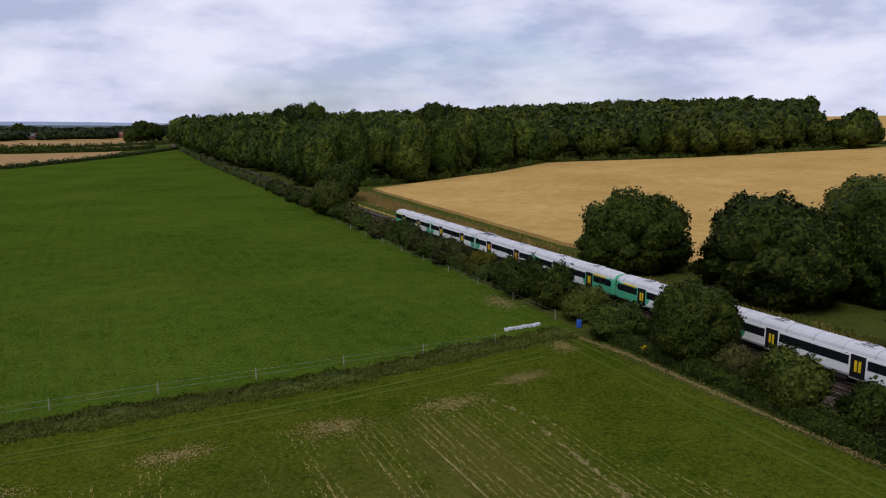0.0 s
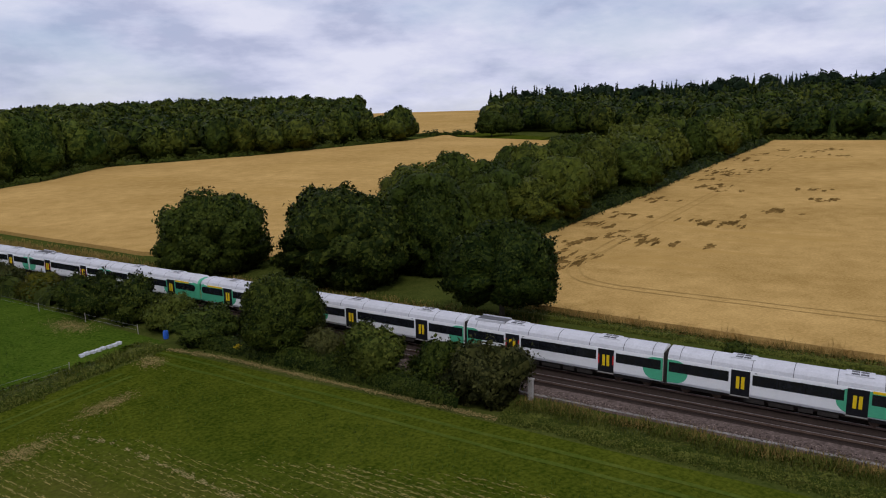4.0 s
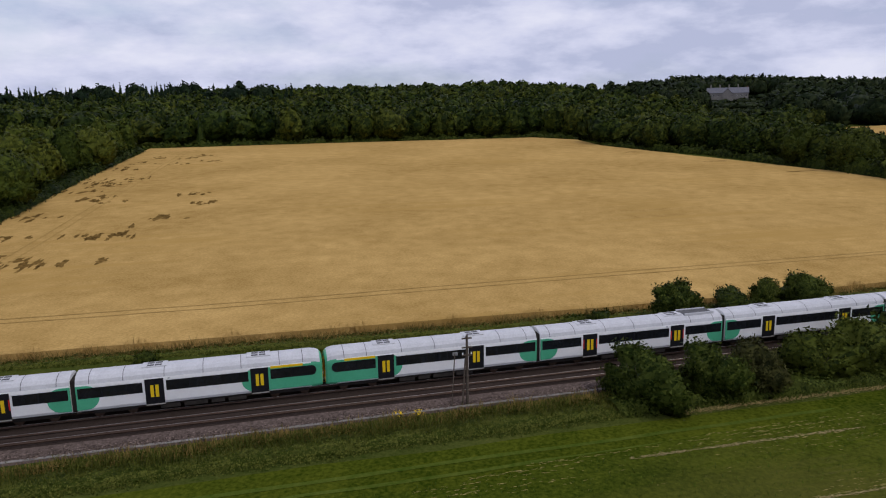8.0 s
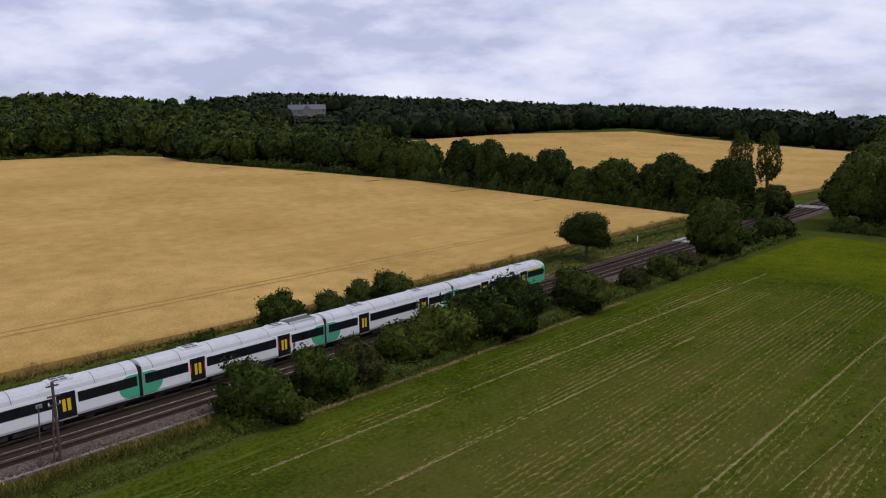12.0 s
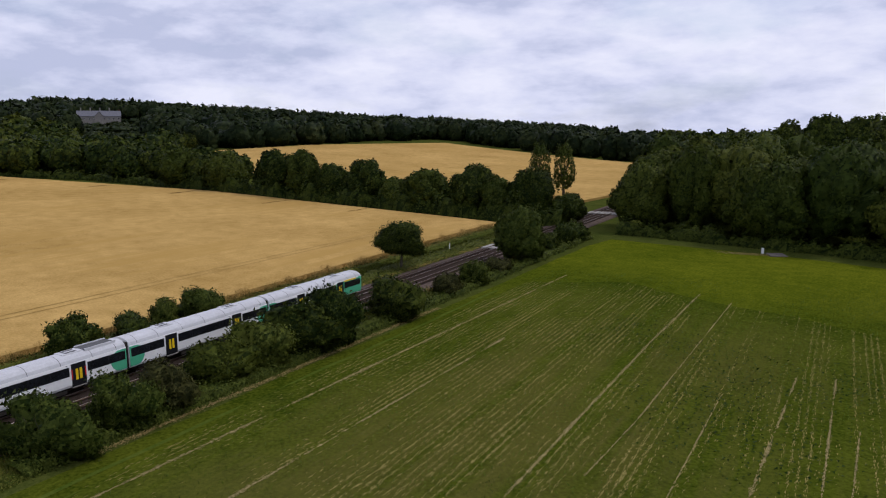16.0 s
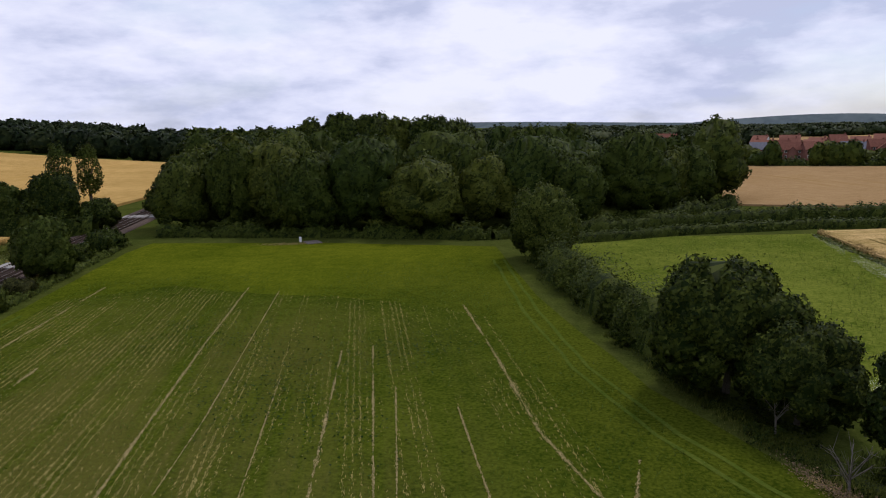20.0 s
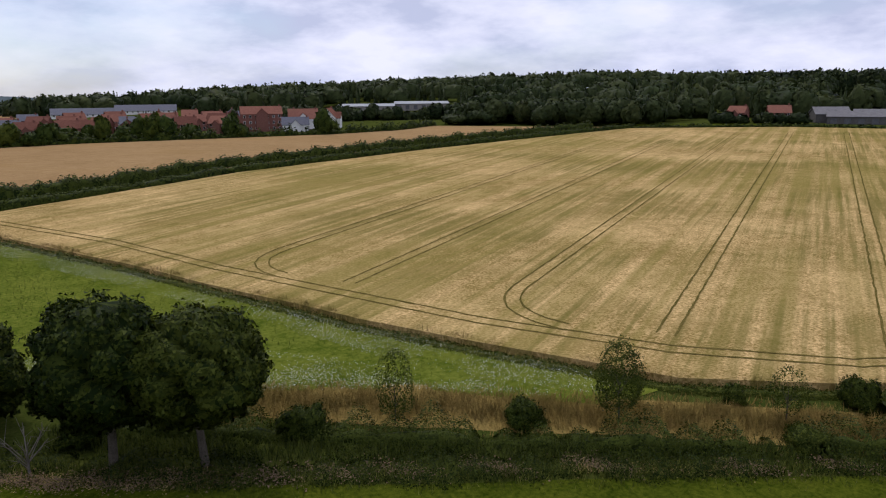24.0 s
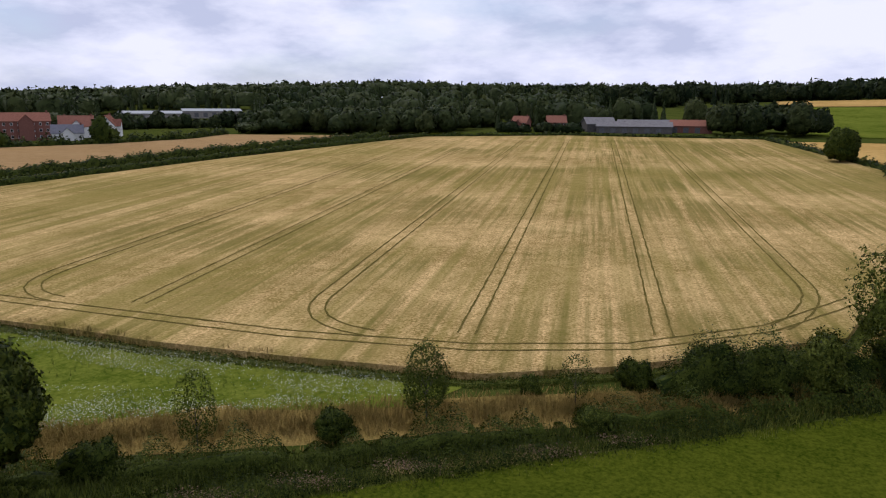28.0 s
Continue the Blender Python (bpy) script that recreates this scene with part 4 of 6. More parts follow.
        nose_ob = part("cab", nose, GREEN, ob, "green rounded cab end")
        for s in (-1, 1):
            part("cab_window", side_panel(end - 0.25, end + 0.45, 1.92, 2.80, 1.37 * s, 0.045, 1, 0.4), DARKGLASS, nose_ob)
        part("front_panel", box(bmesh.new(), end + 0.9, end + 1.02, -0.95, 0.95, 0.95, 2.1, 0.02), ORANGE, nose_ob, "yellow warning panel")
        part("windscreen", box(bmesh.new(), end + 0.9, end + 1.0, -0.98, -0.42, 2.1, 2.9), DARKGLASS, nose_ob)
        part("windscreen", box(bmesh.new(), end + 0.9, end + 1.0, 0.42, 0.98, 2.1, 2.9), DARKGLASS, nose_ob)
        part("gangway_door", box(bmesh.new(), end + 0.9, end + 1.04, -0.4, 0.4, 0.95, 2.95, 0.02), ORANGE, nose_ob, "yellow gangway door")
        for s in (-0.75, 0.75):
            part("headlight", box(bmesh.new(), end + 1.0, end + 1.05, s - 0.13, s + 0.13, 1.15, 1.35, 0.02), WHITE, nose_ob)
        part("coupler", box(bmesh.new(), end + 0.6, end + 1.25, -0.2, 0.2, 0.5, 0.85, 0.03), UNDER, ob)
    else:
        part("gangway", box(bmesh.new(), HALF, HALF + 0.22, -1.15, 1.15, 0.85, 3.45), UNDER, ob, "black rubber gangway bellows")
    part("gangway", box(bmesh.new(), -HALF - 0.22, -HALF, -1.15, 1.15, 0.85, 3.45), UNDER, ob, "black rubber gangway bellows")
    part("underframe", box(bmesh.new(), -HALF + 0.2, end - 0.2, -1.1, 1.1, 0.62, 0.83), UNDER, ob)
    for x0, x1 in ((-3.6, -2.0), (-1.7, 0.2), (0.5, 1.6), (1.9, 3.4)):
        part("equipment_box", box(bmesh.new(), x0, x1, -1.2, 1.2, 0.28, 0.64, 0.04), UNDER, ob)
    for x in (-7.1, 7.1):
        bogie = part("bogie", box(bmesh.new(), x - 1.7, x + 1.7, -1.1, 1.1, 0.42, 0.66, 0.05), UNDER, ob, "grimy bogie frame")
        for dx in (-1.3, 1.3):
            for s in (-0.75, 0.75):
                bm = bmesh.new()
                rod(bm, (x + dx, s - 0.06, 0.43), (x + dx, s + 0.06, 0.43), 0.42, 0.42, 16)
                part("wheel", bm, RAIL, bogie)
    return ob


HEAD = math.degrees(math.atan2(AY, AX))
pitch = 20.2
kinds = [coach(True, False, False), coach(False, True, True), coach(False, False, False)]


def place_coach(proto, a, flip):
    x, y = W(a, FAR)
    m = pose(x, y, TOP + float(land(*W(a, 61.0))), 0, 0, HEAD + (180 if flip else 0))
    return copy_thing(proto, m)


for unit in range(3):
    a0 = -85.65 + unit * 80.85
    order = ((kinds[0], True), (kinds[2], False), (kinds[1], False), (kinds[0], False)) if unit == 0 else ((kinds[0], True), (kinds[1], True), (kinds[2], False), (kinds[0], False))
    for k, (proto, flip) in enumerate(order):
        place_coach(proto, a0 + pitch * (k + 0.5), flip)
for proto in kinds:
    for o in (*proto.children_recursive, proto):
        bpy.data.objects.remove(o)

# ---- single trees ----
tree("oak_tree", 93, 78.5, 13.4, 8.9, "round dark oak beside the railway at the wheat's edge", seed=11, base=-1.0)
tree("oak_tree", 70, 84, 14.2, 11.4, "broad spreading oak at the end of a tree line", seed=12, base=-1.5)
tree("oak_tree", 60, 93, 13.6, 6.4, "dark oak in a tree line", seed=13, base=-1.5)
tree("oak_tree", 38.6, 75.5, 12.2, 6.5, "round oak standing alone beside the railway", seed=14, base=1.6)
tree("oak_tree", 54.5, 54.2, 8.6, 4.7, "glossy round tree on the railway bank", seed=15, base=0.1, mat=LEAF)
tree("lone_tree", -108.6, 69, 8.4, 4.2, "small round tree on the grassy railway bank", seed=16, base=2.2, wild=0.13, stray=0.3, lobes=24)
tree("lineside_tree", -125, 52.5, 10.6, 4.3, "light green upright tree beside the railway", seed=17, base=0.2, mat=LEAF_LIGHT)
tree("field_maple", -126, -32.5, 14.2, 6.0, "tall light green tree at the corner of the field", seed=18, base=0.4, mat=LEAF_LIGHT)
tree("ash_tree", -60, -33.0, 12.8, 6.6, "tall ragged tree in the field hedge", seed=19, base=0.7)
tree("ash_tree", -52.5, -35.2, 9.0, 4.8, "lower bushy tree in the field hedge", seed=20, base=0.4)
tree("oak_tree", -37.0, -34.8, 12.2, 5.0, "spreading oak on a bare trunk at the field's edge", seed=21, base=3.4, girth=0.34)
tree("oak_tree", -31.2, -37.2, 11.4, 4.7, "oak on a pale bare trunk at the field's edge", seed=22, base=3.4, girth=0.32)
tree("sapling", -5.1, -53.0, 6.6, 1.8, "slim young tree in dry grass", seed=23, base=1.2, mat=LEAF_LIGHT, girth=0.08, dense=0.5, lobes=26, solid_crown=False, stray=0.3)
tree("sapling", -21.3, -47.2, 6.2, 1.5, "thin wispy young tree beside a ditch", seed=24, base=0.6, mat=LEAF_LIGHT, girth=0.06, dense=0.25, lobes=26, solid_crown=False, stray=0.3)
tree("sapling", 7.0, -57.0, 4.6, 1.5, "thin half-bare young tree in dry grass", seed=25, base=1.0, mat=LEAF_LIGHT, girth=0.06, dense=0.2, lobes=20, solid_crown=False, stray=0.3)
tree("ash_tree", 38.0, -64.5, 13.8, 4.6, "tall light tree on the field's edge", seed=26, base=2.0, mat=LEAF_LIGHT, dense=0.7, solid_crown=False, stray=0.3)
for i, (a, n, h, r) in enumerate(((-234.5, 92, 19.5, 3.6), (-241.3, 85.4, 19, 3.4))):
    tree("poplar_tree", a, n, h, r, "tall thin light green poplar near the railway", seed=30 + i, base=2.5, mat=LEAF_LIGHT, dense=0.9, solid_crown=False, stray=0.3, lobes=40)

# ---- bushes by the railway ----
for i, (a, n, h, r, mat, text) in enumerate((
    (102, 54.5, 3.8, 2.6, LEAF_YELLOW, "yellowish round bush on the railway bank"),
    (112, 54, 4.6, 3.2, LEAF_GREY, "brownish bush on the railway bank"),
    (93, 54.5, 4.2, 3.0, LEAF, "dark bush on the railway bank"),
    (87, 54, 5.2, 3.6, LEAF, "dark hawthorn on the railway bank"),
    (80, 54.4, 5.6, 3.8, LEAF, "tall hawthorn on the railway bank"),
    (73, 54.4, 4.0, 3.2, LEAF_LIGHT, "bramble bush on the railway bank"),
    (64.5, 53.2, 4.0, 3.4, LEAF_LIGHT, "low bush on the railway bank"),
    (48.8, 54.2, 3.4, 2.6, LEAF_GREY, "scrubby bush on the railway bank"),
    (41.5, 53.2, 5.2, 3.2, LEAF_LIGHT, "light green bush on the railway bank"),
    (34.2, 53.6, 4.6, 2.4, LEAF, "leafy bush on the railway bank"),
    (28.9, 52.8, 5.4, 3.3, LEAF_GREY, "dusty olive bush on the railway bank"),
    (-31.3, 52.4, 4.9, 3.3, LEAF_LIGHT, "light green willow bush on the railway bank"),
    (-37.6, 52.4, 4.6, 2.9, LEAF_LIGHT, "light leafy bush on the railway bank"),
    (-42.5, 52.6, 4.2, 2.8, LEAF_GREY, "greyish half-dead bush on the railway bank"),
    (-49.0, 52.8, 4.4, 3.2, LEAF, "bush on the railway bank"),
    (-54.8, 53, 5.0, 3.4, LEAF_LIGHT, "leafy bush on the railway bank"),
    (-61.0, 51.8, 6.0, 3.6, LEAF, "dark hawthorn on the railway bank"),
    (-66.5, 52.0, 6.6, 3.4, LEAF, "tall dark hawthorn on the railway bank"),
    (-79.0, 51.4, 5.4, 3.6, LEAF, "round dark bush on the railway bank"),
    (-94, 51.6, 3.4, 2.4, LEAF_GREY, "low scrub on the railway bank"),
    (-103, 51.4, 4.0, 2.8, LEAF_LIGHT, "low bush on the railway bank"),
    (-112, 51.6, 3.0, 2.6, LEAF_GREY, "low scrub on the railway bank"),
    (-139, 52.4, 3.8, 2.6, LEAF, "low bush on the railway bank"),
    (-147, 52.0, 4.8, 3.0, LEAF, "bush on the railway bank"),
    (-155, 52.0, 4.2, 3.2, LEAF, "bush at the wood's corner"),
    (-47.7, 73.6, 4.6, 3.4, LEAF_LIGHT, "round bush between track and wheat"),
    (-55.6, 73.4, 2.8, 3.0, LEAF, "low bush between track and wheat"),
    (-60.0, 73.4, 3.9, 2.0, LEAF_LIGHT, "upright bush between track and wheat"),
    (-66.0, 73.6, 4.0, 2.4, LEAF_LIGHT, "bush between track and wheat"),
    (-33, 70.8, 2.4, 2.2, LEAF, "small dark bush between track and wheat"),
    (-38, 74, 1.6, 1.6, LEAF, "small bush between track and wheat"),
    (12, 75.8, 1.2, 1.3, LEAF, "small bush at the wheat's edge"),
)):
    bush("bush", a, n, h, r, text, mat, seed=100 + i)

rng = np.random.default_rng(41)
for i, a in enumerate(np.arange(119, 262, 6.2)):
    bush("bush", a + rng.uniform(-1.5, 1.5), 54.2 + rng.uniform(-0.8, 1.0), rng.uniform(2.8, 4.6), rng.uniform(2.3, 3.4), "hawthorn bush in the railway hedge", (LEAF, LEAF_LIGHT, LEAF_GREY)[int(rng.integers(0, 3))], 160 + i, "bushes of the railway hedge")
BANK = leaf_material("bank grass", (0.042, 0.060, 0.006), (0.140, 0.148, 0.027), 0.3, island=0.5)
# big-leaved growth that runs along the banks
hedge("bramble_bank", [(66, 52), (48, 52.4), (30, 51.6)], 4.0, 1.7, LEAF, "low brambles along the railway fence", seed=1)
hedge("bramble_bank", [(26, 51.6), (0, 52.0), (-28, 52.0)], 4.2, 0.45, BANK, "low nettles and brambles along the railway", seed=2)
hedge("bramble_bank", [(-28, 52), (-70, 51.6), (-120, 51.2), (-160, 51.0)], 4.2, 1.0, LEAF_LIGHT, "low scrub along the railway", seed=3)
hedge("lineside_hedge", [(96, 54.0), (150, 54.6), (260, 55), (420, 55.5), (640, 57)], 4.2, 2.6, LEAF, "dense bushy hedge along the railway", seed=4, rough=0.8)
hedge("far_side_bank", [(150, 70), (60, 70.6), (-20, 70.4), (-120, 69.6), (-165, 69)], 7.0, 0.3, BANK, "rough green bank beyond the tracks", seed=5)
hedge("wheat_margin", [(40, 79.2), (-20, 76.6), (-90, 75.4), (-165, 75.4)], 2.4, 0.45, BANK, "green grass margin along the wheat", seed=6, core=0.5)
grass("dry_grass", [(46, 86), (40, 80.6), (-20, 77.4), (-90, 76.2), (-165, 76.2)], 1.5, 1.05, RUSH, "long brown dry grass along the wheat", 22, 61)
grass("bank_grass", [(150, 69.5), (60, 70.2), (-20, 70), (-120, 69.4), (-165, 69)], 6.5, 0.5, BANK, "long green grass beyond the tracks", 8, 62)
grass("bank_grass", [(26, 52.6), (0, 53), (-28, 53), (-70, 53), (-150, 52.6)], 5.0, 0.95, BANK, "tall green weeds and grass beside the railway", 30, 63)
grass("dry_grass", [(26, 53.6), (0, 54), (-28, 54), (-70, 54), (-150, 53.6)], 3.4, 0.9, RUSH, "tall brown seeding grass beside the railway", 20, 64)
hedge("ditch_growth", [(65, -70), (64.4, -20), (65, 20), (67.6, 38), (68.5, 48)], 4.0, 0.45, BANK, "overgrown ditch between two fields", seed=7, rough=0.7)
grass("bank_grass", [(65, -70), (64.4, -20), (65, 20), (67.6, 38), (68.5, 48)], 4.6, 0.8, BANK, "long green grass along the ditch", 22, 66)
# western field hedge
hedge("field_hedge", [(-126, -33), (-108, -31.5), (-88, -32), (-70, -32)], 6.0, 4.6, LEAF_LIGHT, "tall bushy field hedge", seed=8, rough=0.8)
hedge("field_hedge", [(-70, -31), (-48, -32.5), (-28, -37), (-4, -46.6), (20, -55.5), (40, -64)], 3.6, 0.5, LEAF, "low overgrown field edge with a ditch", seed=9, rough=1.2, core=0, density=0.8)
grass("bank_grass", [(-70, -30), (-48, -31.3), (-28, -36), (-4, -45.4), (20, -54.4), (40, -63)], 4.0, 0.7, BANK, "long green grass along the field's edge", 24, 65)
hedge("field_hedge", [(14, -60), (24, -62.5), (34, -64.5), (46, -72)], 4.0, 3.6, LEAF, "dark bushy hedge at the barley's edge", seed=10, rough=0.7)
grass("dry_grass", [(245, 77), (180, 75), (112, 75)], 9.0, 0.9, RUSH, "rough brown grass between the railway and the wheat", 7, 70)
grass("dry_grass", [(130, 73.5), (80, 73), (34, 74)], 8.0, 0.8, RUSH, "rough brown grass under the oaks", 9, 67)
grass("bank_grass", [(130, 74), (80, 74), (34, 75)], 9.0, 0.7, BANK, "rough green grass under the oaks", 9, 68)
grass("ditch_grass", [(-46, -36), (-28, -40), (-4, -48.4), (20, -56.4), (36, -62)], 6.0, 0.8, LEAF, "dark rank growth in the ditch", 26, 69)
grass("dry_tussocks", [(-44, -44), (-24, -50), (-4, -54.5), (14, -58), (34, -64)], 7.5, 1.0, RUSH, "tussocks of long dry grass", 36, 31)
hedge("ditch_weeds", [(-46, -38.6), (-26, -43.4), (-4, -49.6), (18, -56.8), (36, -62)], 3.6, 1.1, LEAF, "dark tangled weeds along a ditch", seed=32, rough=1.6, category="weeds", core=0.35)
hedge("barley_margin", [(-136, -92.5), (-78, -78.6), (-35, -66.8), (-20, -63.8), (-1, -60.8), (12, -63.8), (37, -74)], 1.8, 0.5, BANK, "grassy margin along the barley", seed=34, category="grass", core=0.5)
hedge("lane_hedge", [(-143, -44), (-147, -70), (-145, -98), (-131, -140), (-129, -171), (-98, -245), (-42, -352), (-36, -360)], 3.2, 2.2, LEAF, "clipped hedge along a lane", seed=11, rough=0.15, core=0.85)
hedge("lane_hedge", [(-152, -44), (-158, -72), (-157, -104), (-144, -142), (-141, -172), (-110, -247), (-54, -354)], 4.2, 3.4, LEAF, "tall hedge on the other side of the lane", seed=12, rough=0.29, core=0.85)
hedge("field_hedge", [(50, -76), (76, -128), (120, -230), (128, -356)], 4.0, 2.4, LEAF, "hedge along the barley's edge", seed=13, rough=0.6)
hedge("field_hedge", [(128, -357), (35, -376), (-36, -358)], 3.0, 2.0, LEAF, "hedge along the far end of the barley", seed=14)
hedge("field_hedge", [(330, -262), (441, -46), (560, 20), (630, 60)], 3.5, 2.5, LEAF, "hedge at the far end of the pasture", seed=15)
hedge("field_hedge", [(625, -220), (640, 40)], 4, 4, LEAF, "hedge between distant fields", seed=16)
hedge("field_hedge", [(725, -260), (725, 60)], 5, 4.0, LEAF, "trees and hedge between distant fields", seed=17)

# ---- woods ----
# low growth in front of the house on the hill
CLEARING = [polar(98.9, 440), polar(98.9, 690), polar(103.8, 690), polar(103.8, 440)]
LAWN = [polar(99.0, 635), polar(99.0, 672), polar(103.6, 672), polar(103.6, 635)]
OFFICES = [polar(195.3, 380), polar(195.3, 665), polar(206.6, 665), polar(206.6, 380)]
HALLS = [polar(215.5, 400), polar(215.5, 585), polar(226, 585), polar(226, 400)]
GAP = [polar(26.4, 455), polar(26.8, 860), polar(36.8, 860), polar(36.8, 455)]
wood("north_wood", [(250, 72), (258, 104), (265, 146), (296, 194), (420, 200), (820, 190), (820, 64), (420, 66)], 13, 23, LEAF_SUNLIT, "dense deciduous wood beside the railway", seed=1, low=-0.06, grain=0.0014)
wood("east_wood", [(296, 194), (266, 248), (243, 352), (262, 425), (330, 520), (520, 560), (760, 420), (700, 190), (420, 200)], 12.5, 18.5, LEAF_FAR, "dense deciduous wood on rising ground", seed=2, gap=[GAP])
wood("tree_line", [(60, 96), (58, 127), (55, 180), (54, 240), (50, 344), (72, 360), (88, 300), (84, 220), (84, 150), (78, 100)], 10.0, 13.5, LEAF_FAR, "row of mature oaks between two wheat fields", seed=3, vary=0.25)
wood("hill_wood", [(48, 369), (-50, 372), (-150, 371), (-170, 345), (-260, 380), (-290, 480), (-260, 700), (0, 760), (200, 700), (330, 530), (262, 428), (170, 430), (160, 390), (72, 362)], 12.5, 16.5, LEAF_FAR, "dense wood on the hill behind the wheat", seed=4, conifer=0.03, clear=CLEARING, gap=[LAWN, GAP])
wood("hill_conifers", [(-40, 640), (250, 540), (420, 600), (100, 760)], 15, 22, LEAF_PINE, "dark conifers along the hilltop", seed=5, conifer=0.8, gap=[GAP])
wood("south_east_wood", [(-164, 342), (-158, 304), (-178, 250), (-183, 188), (-196, 190), (-215, 240), (-240, 320), (-330, 365), (-300, 480), (-200, 470)], 10, 13, LEAF_FAR, "bushy wood sloping down beside the wheat", seed=6, clear=CLEARING, gap=[LAWN])
wood("far_wood", [(-430, 350), (-570, 318), (-480, 112), (-560, 100), (-780, 240), (-860, 480), (-520, 720), (-280, 560), (-330, 368)], 14.5, 16.5, LEAF_HAZY, "far wood behind the pale wheat", seed=8, clear=CLEARING, gap=[LAWN], low=-0.1)
wood("south_wood", [(-172, 45), (-162, 10), (-151, -28), (-164, -56), (-190, -100), (-212, -104), (-255, -60), (-290, 10), (-280, 62), (-192, 48)], 12.5, 20.5, LEAF, "dense rounded wood behind the young crop", seed=9, vary=0.25, low=0.04)
wood("far_south_wood", [(-480, 110), (-300, 66), (-330, -10), (-560, -60), (-800, 40), (-620, 140)], 13, 18, LEAF_FAR, "far wood along the railway", seed=10)
hedge("garden_hedge", [(-306, -174), (-252, -237), (-163, -302), (-143, -330), (-138, -364)], 5.0, 3.4, LEAF, "dark hedge between the dry crop and the gardens", seed=35, rough=0.7)
wood("village_trees", [(-305, -172), (-250, -238), (-164, -303), (-172, -312), (-260, -248), (-318, -178)], 7, 9.4, LEAF, "row of trees in front of the houses", seed=11, vary=0.45, low=-0.12, gap=[[polar(b0, 300), polar(b0, 420), polar(b1, 420), polar(b1, 300)] for b0, b1 in ((186.0, 188.5), (194.2, 195.2), (199.8, 200.9), (206.3, 207.2), (209.6, 215))])
wood("garden_trees", [(-185, -345), (-140, -374), (-60, -385), (-20, -440), (-200, -470), (-260, -380)], 15, 8, LEAF_HAZY, "garden trees among the houses", seed=22, vary=0.4, gap=[HALLS, OFFICES])
wood("garden_trees", [polar(214.5, 455), polar(227, 455), polar(227, 472), polar(214.5, 472)], 7, 8.0, LEAF_HAZY, "low trees in front of the commercial halls", seed=23, vary=0.4, low=-0.1)
wood("west_wood", [(-135, -372), (-30, -372), (-10, -440), (-120, -450)], 10, 12, LEAF_HAZY, "trees at the end of the dry crop", seed=12, gap=[HALLS, OFFICES])
wood("farm_trees", [(46, -402), (-6, -398), (-6, -408), (46, -411)], 7, 6.5, LEAF_HAZY, "low trees in front of the farm cottages", seed=43, vary=0.4, low=-0.1)
wood("farm_trees", [(112, -385), (150, -372), (175, -395), (160, -425), (118, -412)], 9.5, 16, LEAF_HAZY, "group of dark trees beside the farm", seed=13)
wood("ridge_wood", [(-330, -430), (-120, -455), (40, -440), (130, -480), (60, -560), (110, -700), (100, -950), (-300, -960), (-520, -760), (-640, -520), (-480, -420)], 15, 17, LEAF_HAZY, "forest over the long ridge", seed=14, conifer=0.5, cover=0.6, low=-0.12, gap=[HALLS, OFFICES])
wood("ridge_wood", [polar(246.5, 640), polar(258, 660), polar(264, 735), polar(280, 735), polar(280, 1000), polar(250, 1000)], 14, 17, LEAF_HAZY, "forest on the far slope", seed=15, conifer=0.4, low=-0.12, gap=[HALLS, OFFICES])
wood("far_wood", [polar(116, 900), polar(134, 900), polar(134, 980), polar(116, 980)], 14, 15, LEAF_HAZY, "far belt of trees behind the pale wheat", seed=41, low=-0.15)
wood("distant_trees", [(980, -380), (1180, -420), (1300, 80), (1060, 70)], 22, 12, LEAF_HAZY, "distant trees towards the horizon", seed=16, low=-0.1)
wood("distant_trees", [(-560, -100), (-640, -60), (-1000, -420), (-900, -520)], 26, 12, LEAF_HAZY, "distant trees towards the horizon", seed=17, low=-0.1)
for k, (b0, b1, d0, d1) in enumerate(((163, 186, 575, 600), (168, 201, 900, 960), (163, 204, 1250, 1330), (165, 200, 1700, 1850), (-36, -16, 1350, 1420), (-36, -14, 1800, 1950))):
    wood("distant_trees", [polar(b0, d0), polar(b1, d0), polar(b1, d1), polar(b0, d1)], 17 + 4 * k, 10, LEAF_HAZY, "distant belt of trees in flat country", seed=60 + k, vary=0.4, low=-0.1)
grass("crop_edge", [(52, 95), (36, 81.2), (-60, 77.5), (-168, 78.2)], 1.5, 1.0, WHEAT, "uneven standing edge of the ripe wheat", 20, 71, "crop", 0.2)
grass("crop_edge", [(-137.5, -94.4), (-78.5, -80.4), (-35, -68.4), (-20, -65.4), (-1, -62.4), (12, -65.4), (36.5, -75.2)], 1.6, 0.95, BARLEY, "uneven standing edge of the barley", 34, 72, "crop", 0.2)
for i, (a, n, h, r) in enumerate(((-236, 14, 27, 7), (-233, 5, 28.5, 7.5), (-236, -5, 28.5, 8), (-234, -13, 27, 7), (-223, -23, 27.5, 8.5), (-225, -31, 26, 7), (402, 92, 31, 9), (425, 105, 33, 9), (450, 110, 33, 9), (470, 128, 34, 9), (365, 166, 31, 9), (374, 176, 30, 8))):
    tree("tall_tree", a, n, h, r, "taller tree standing over the wood", LEAF_FAR, h * 0.35, 240 + i, "tall trees of the woods")
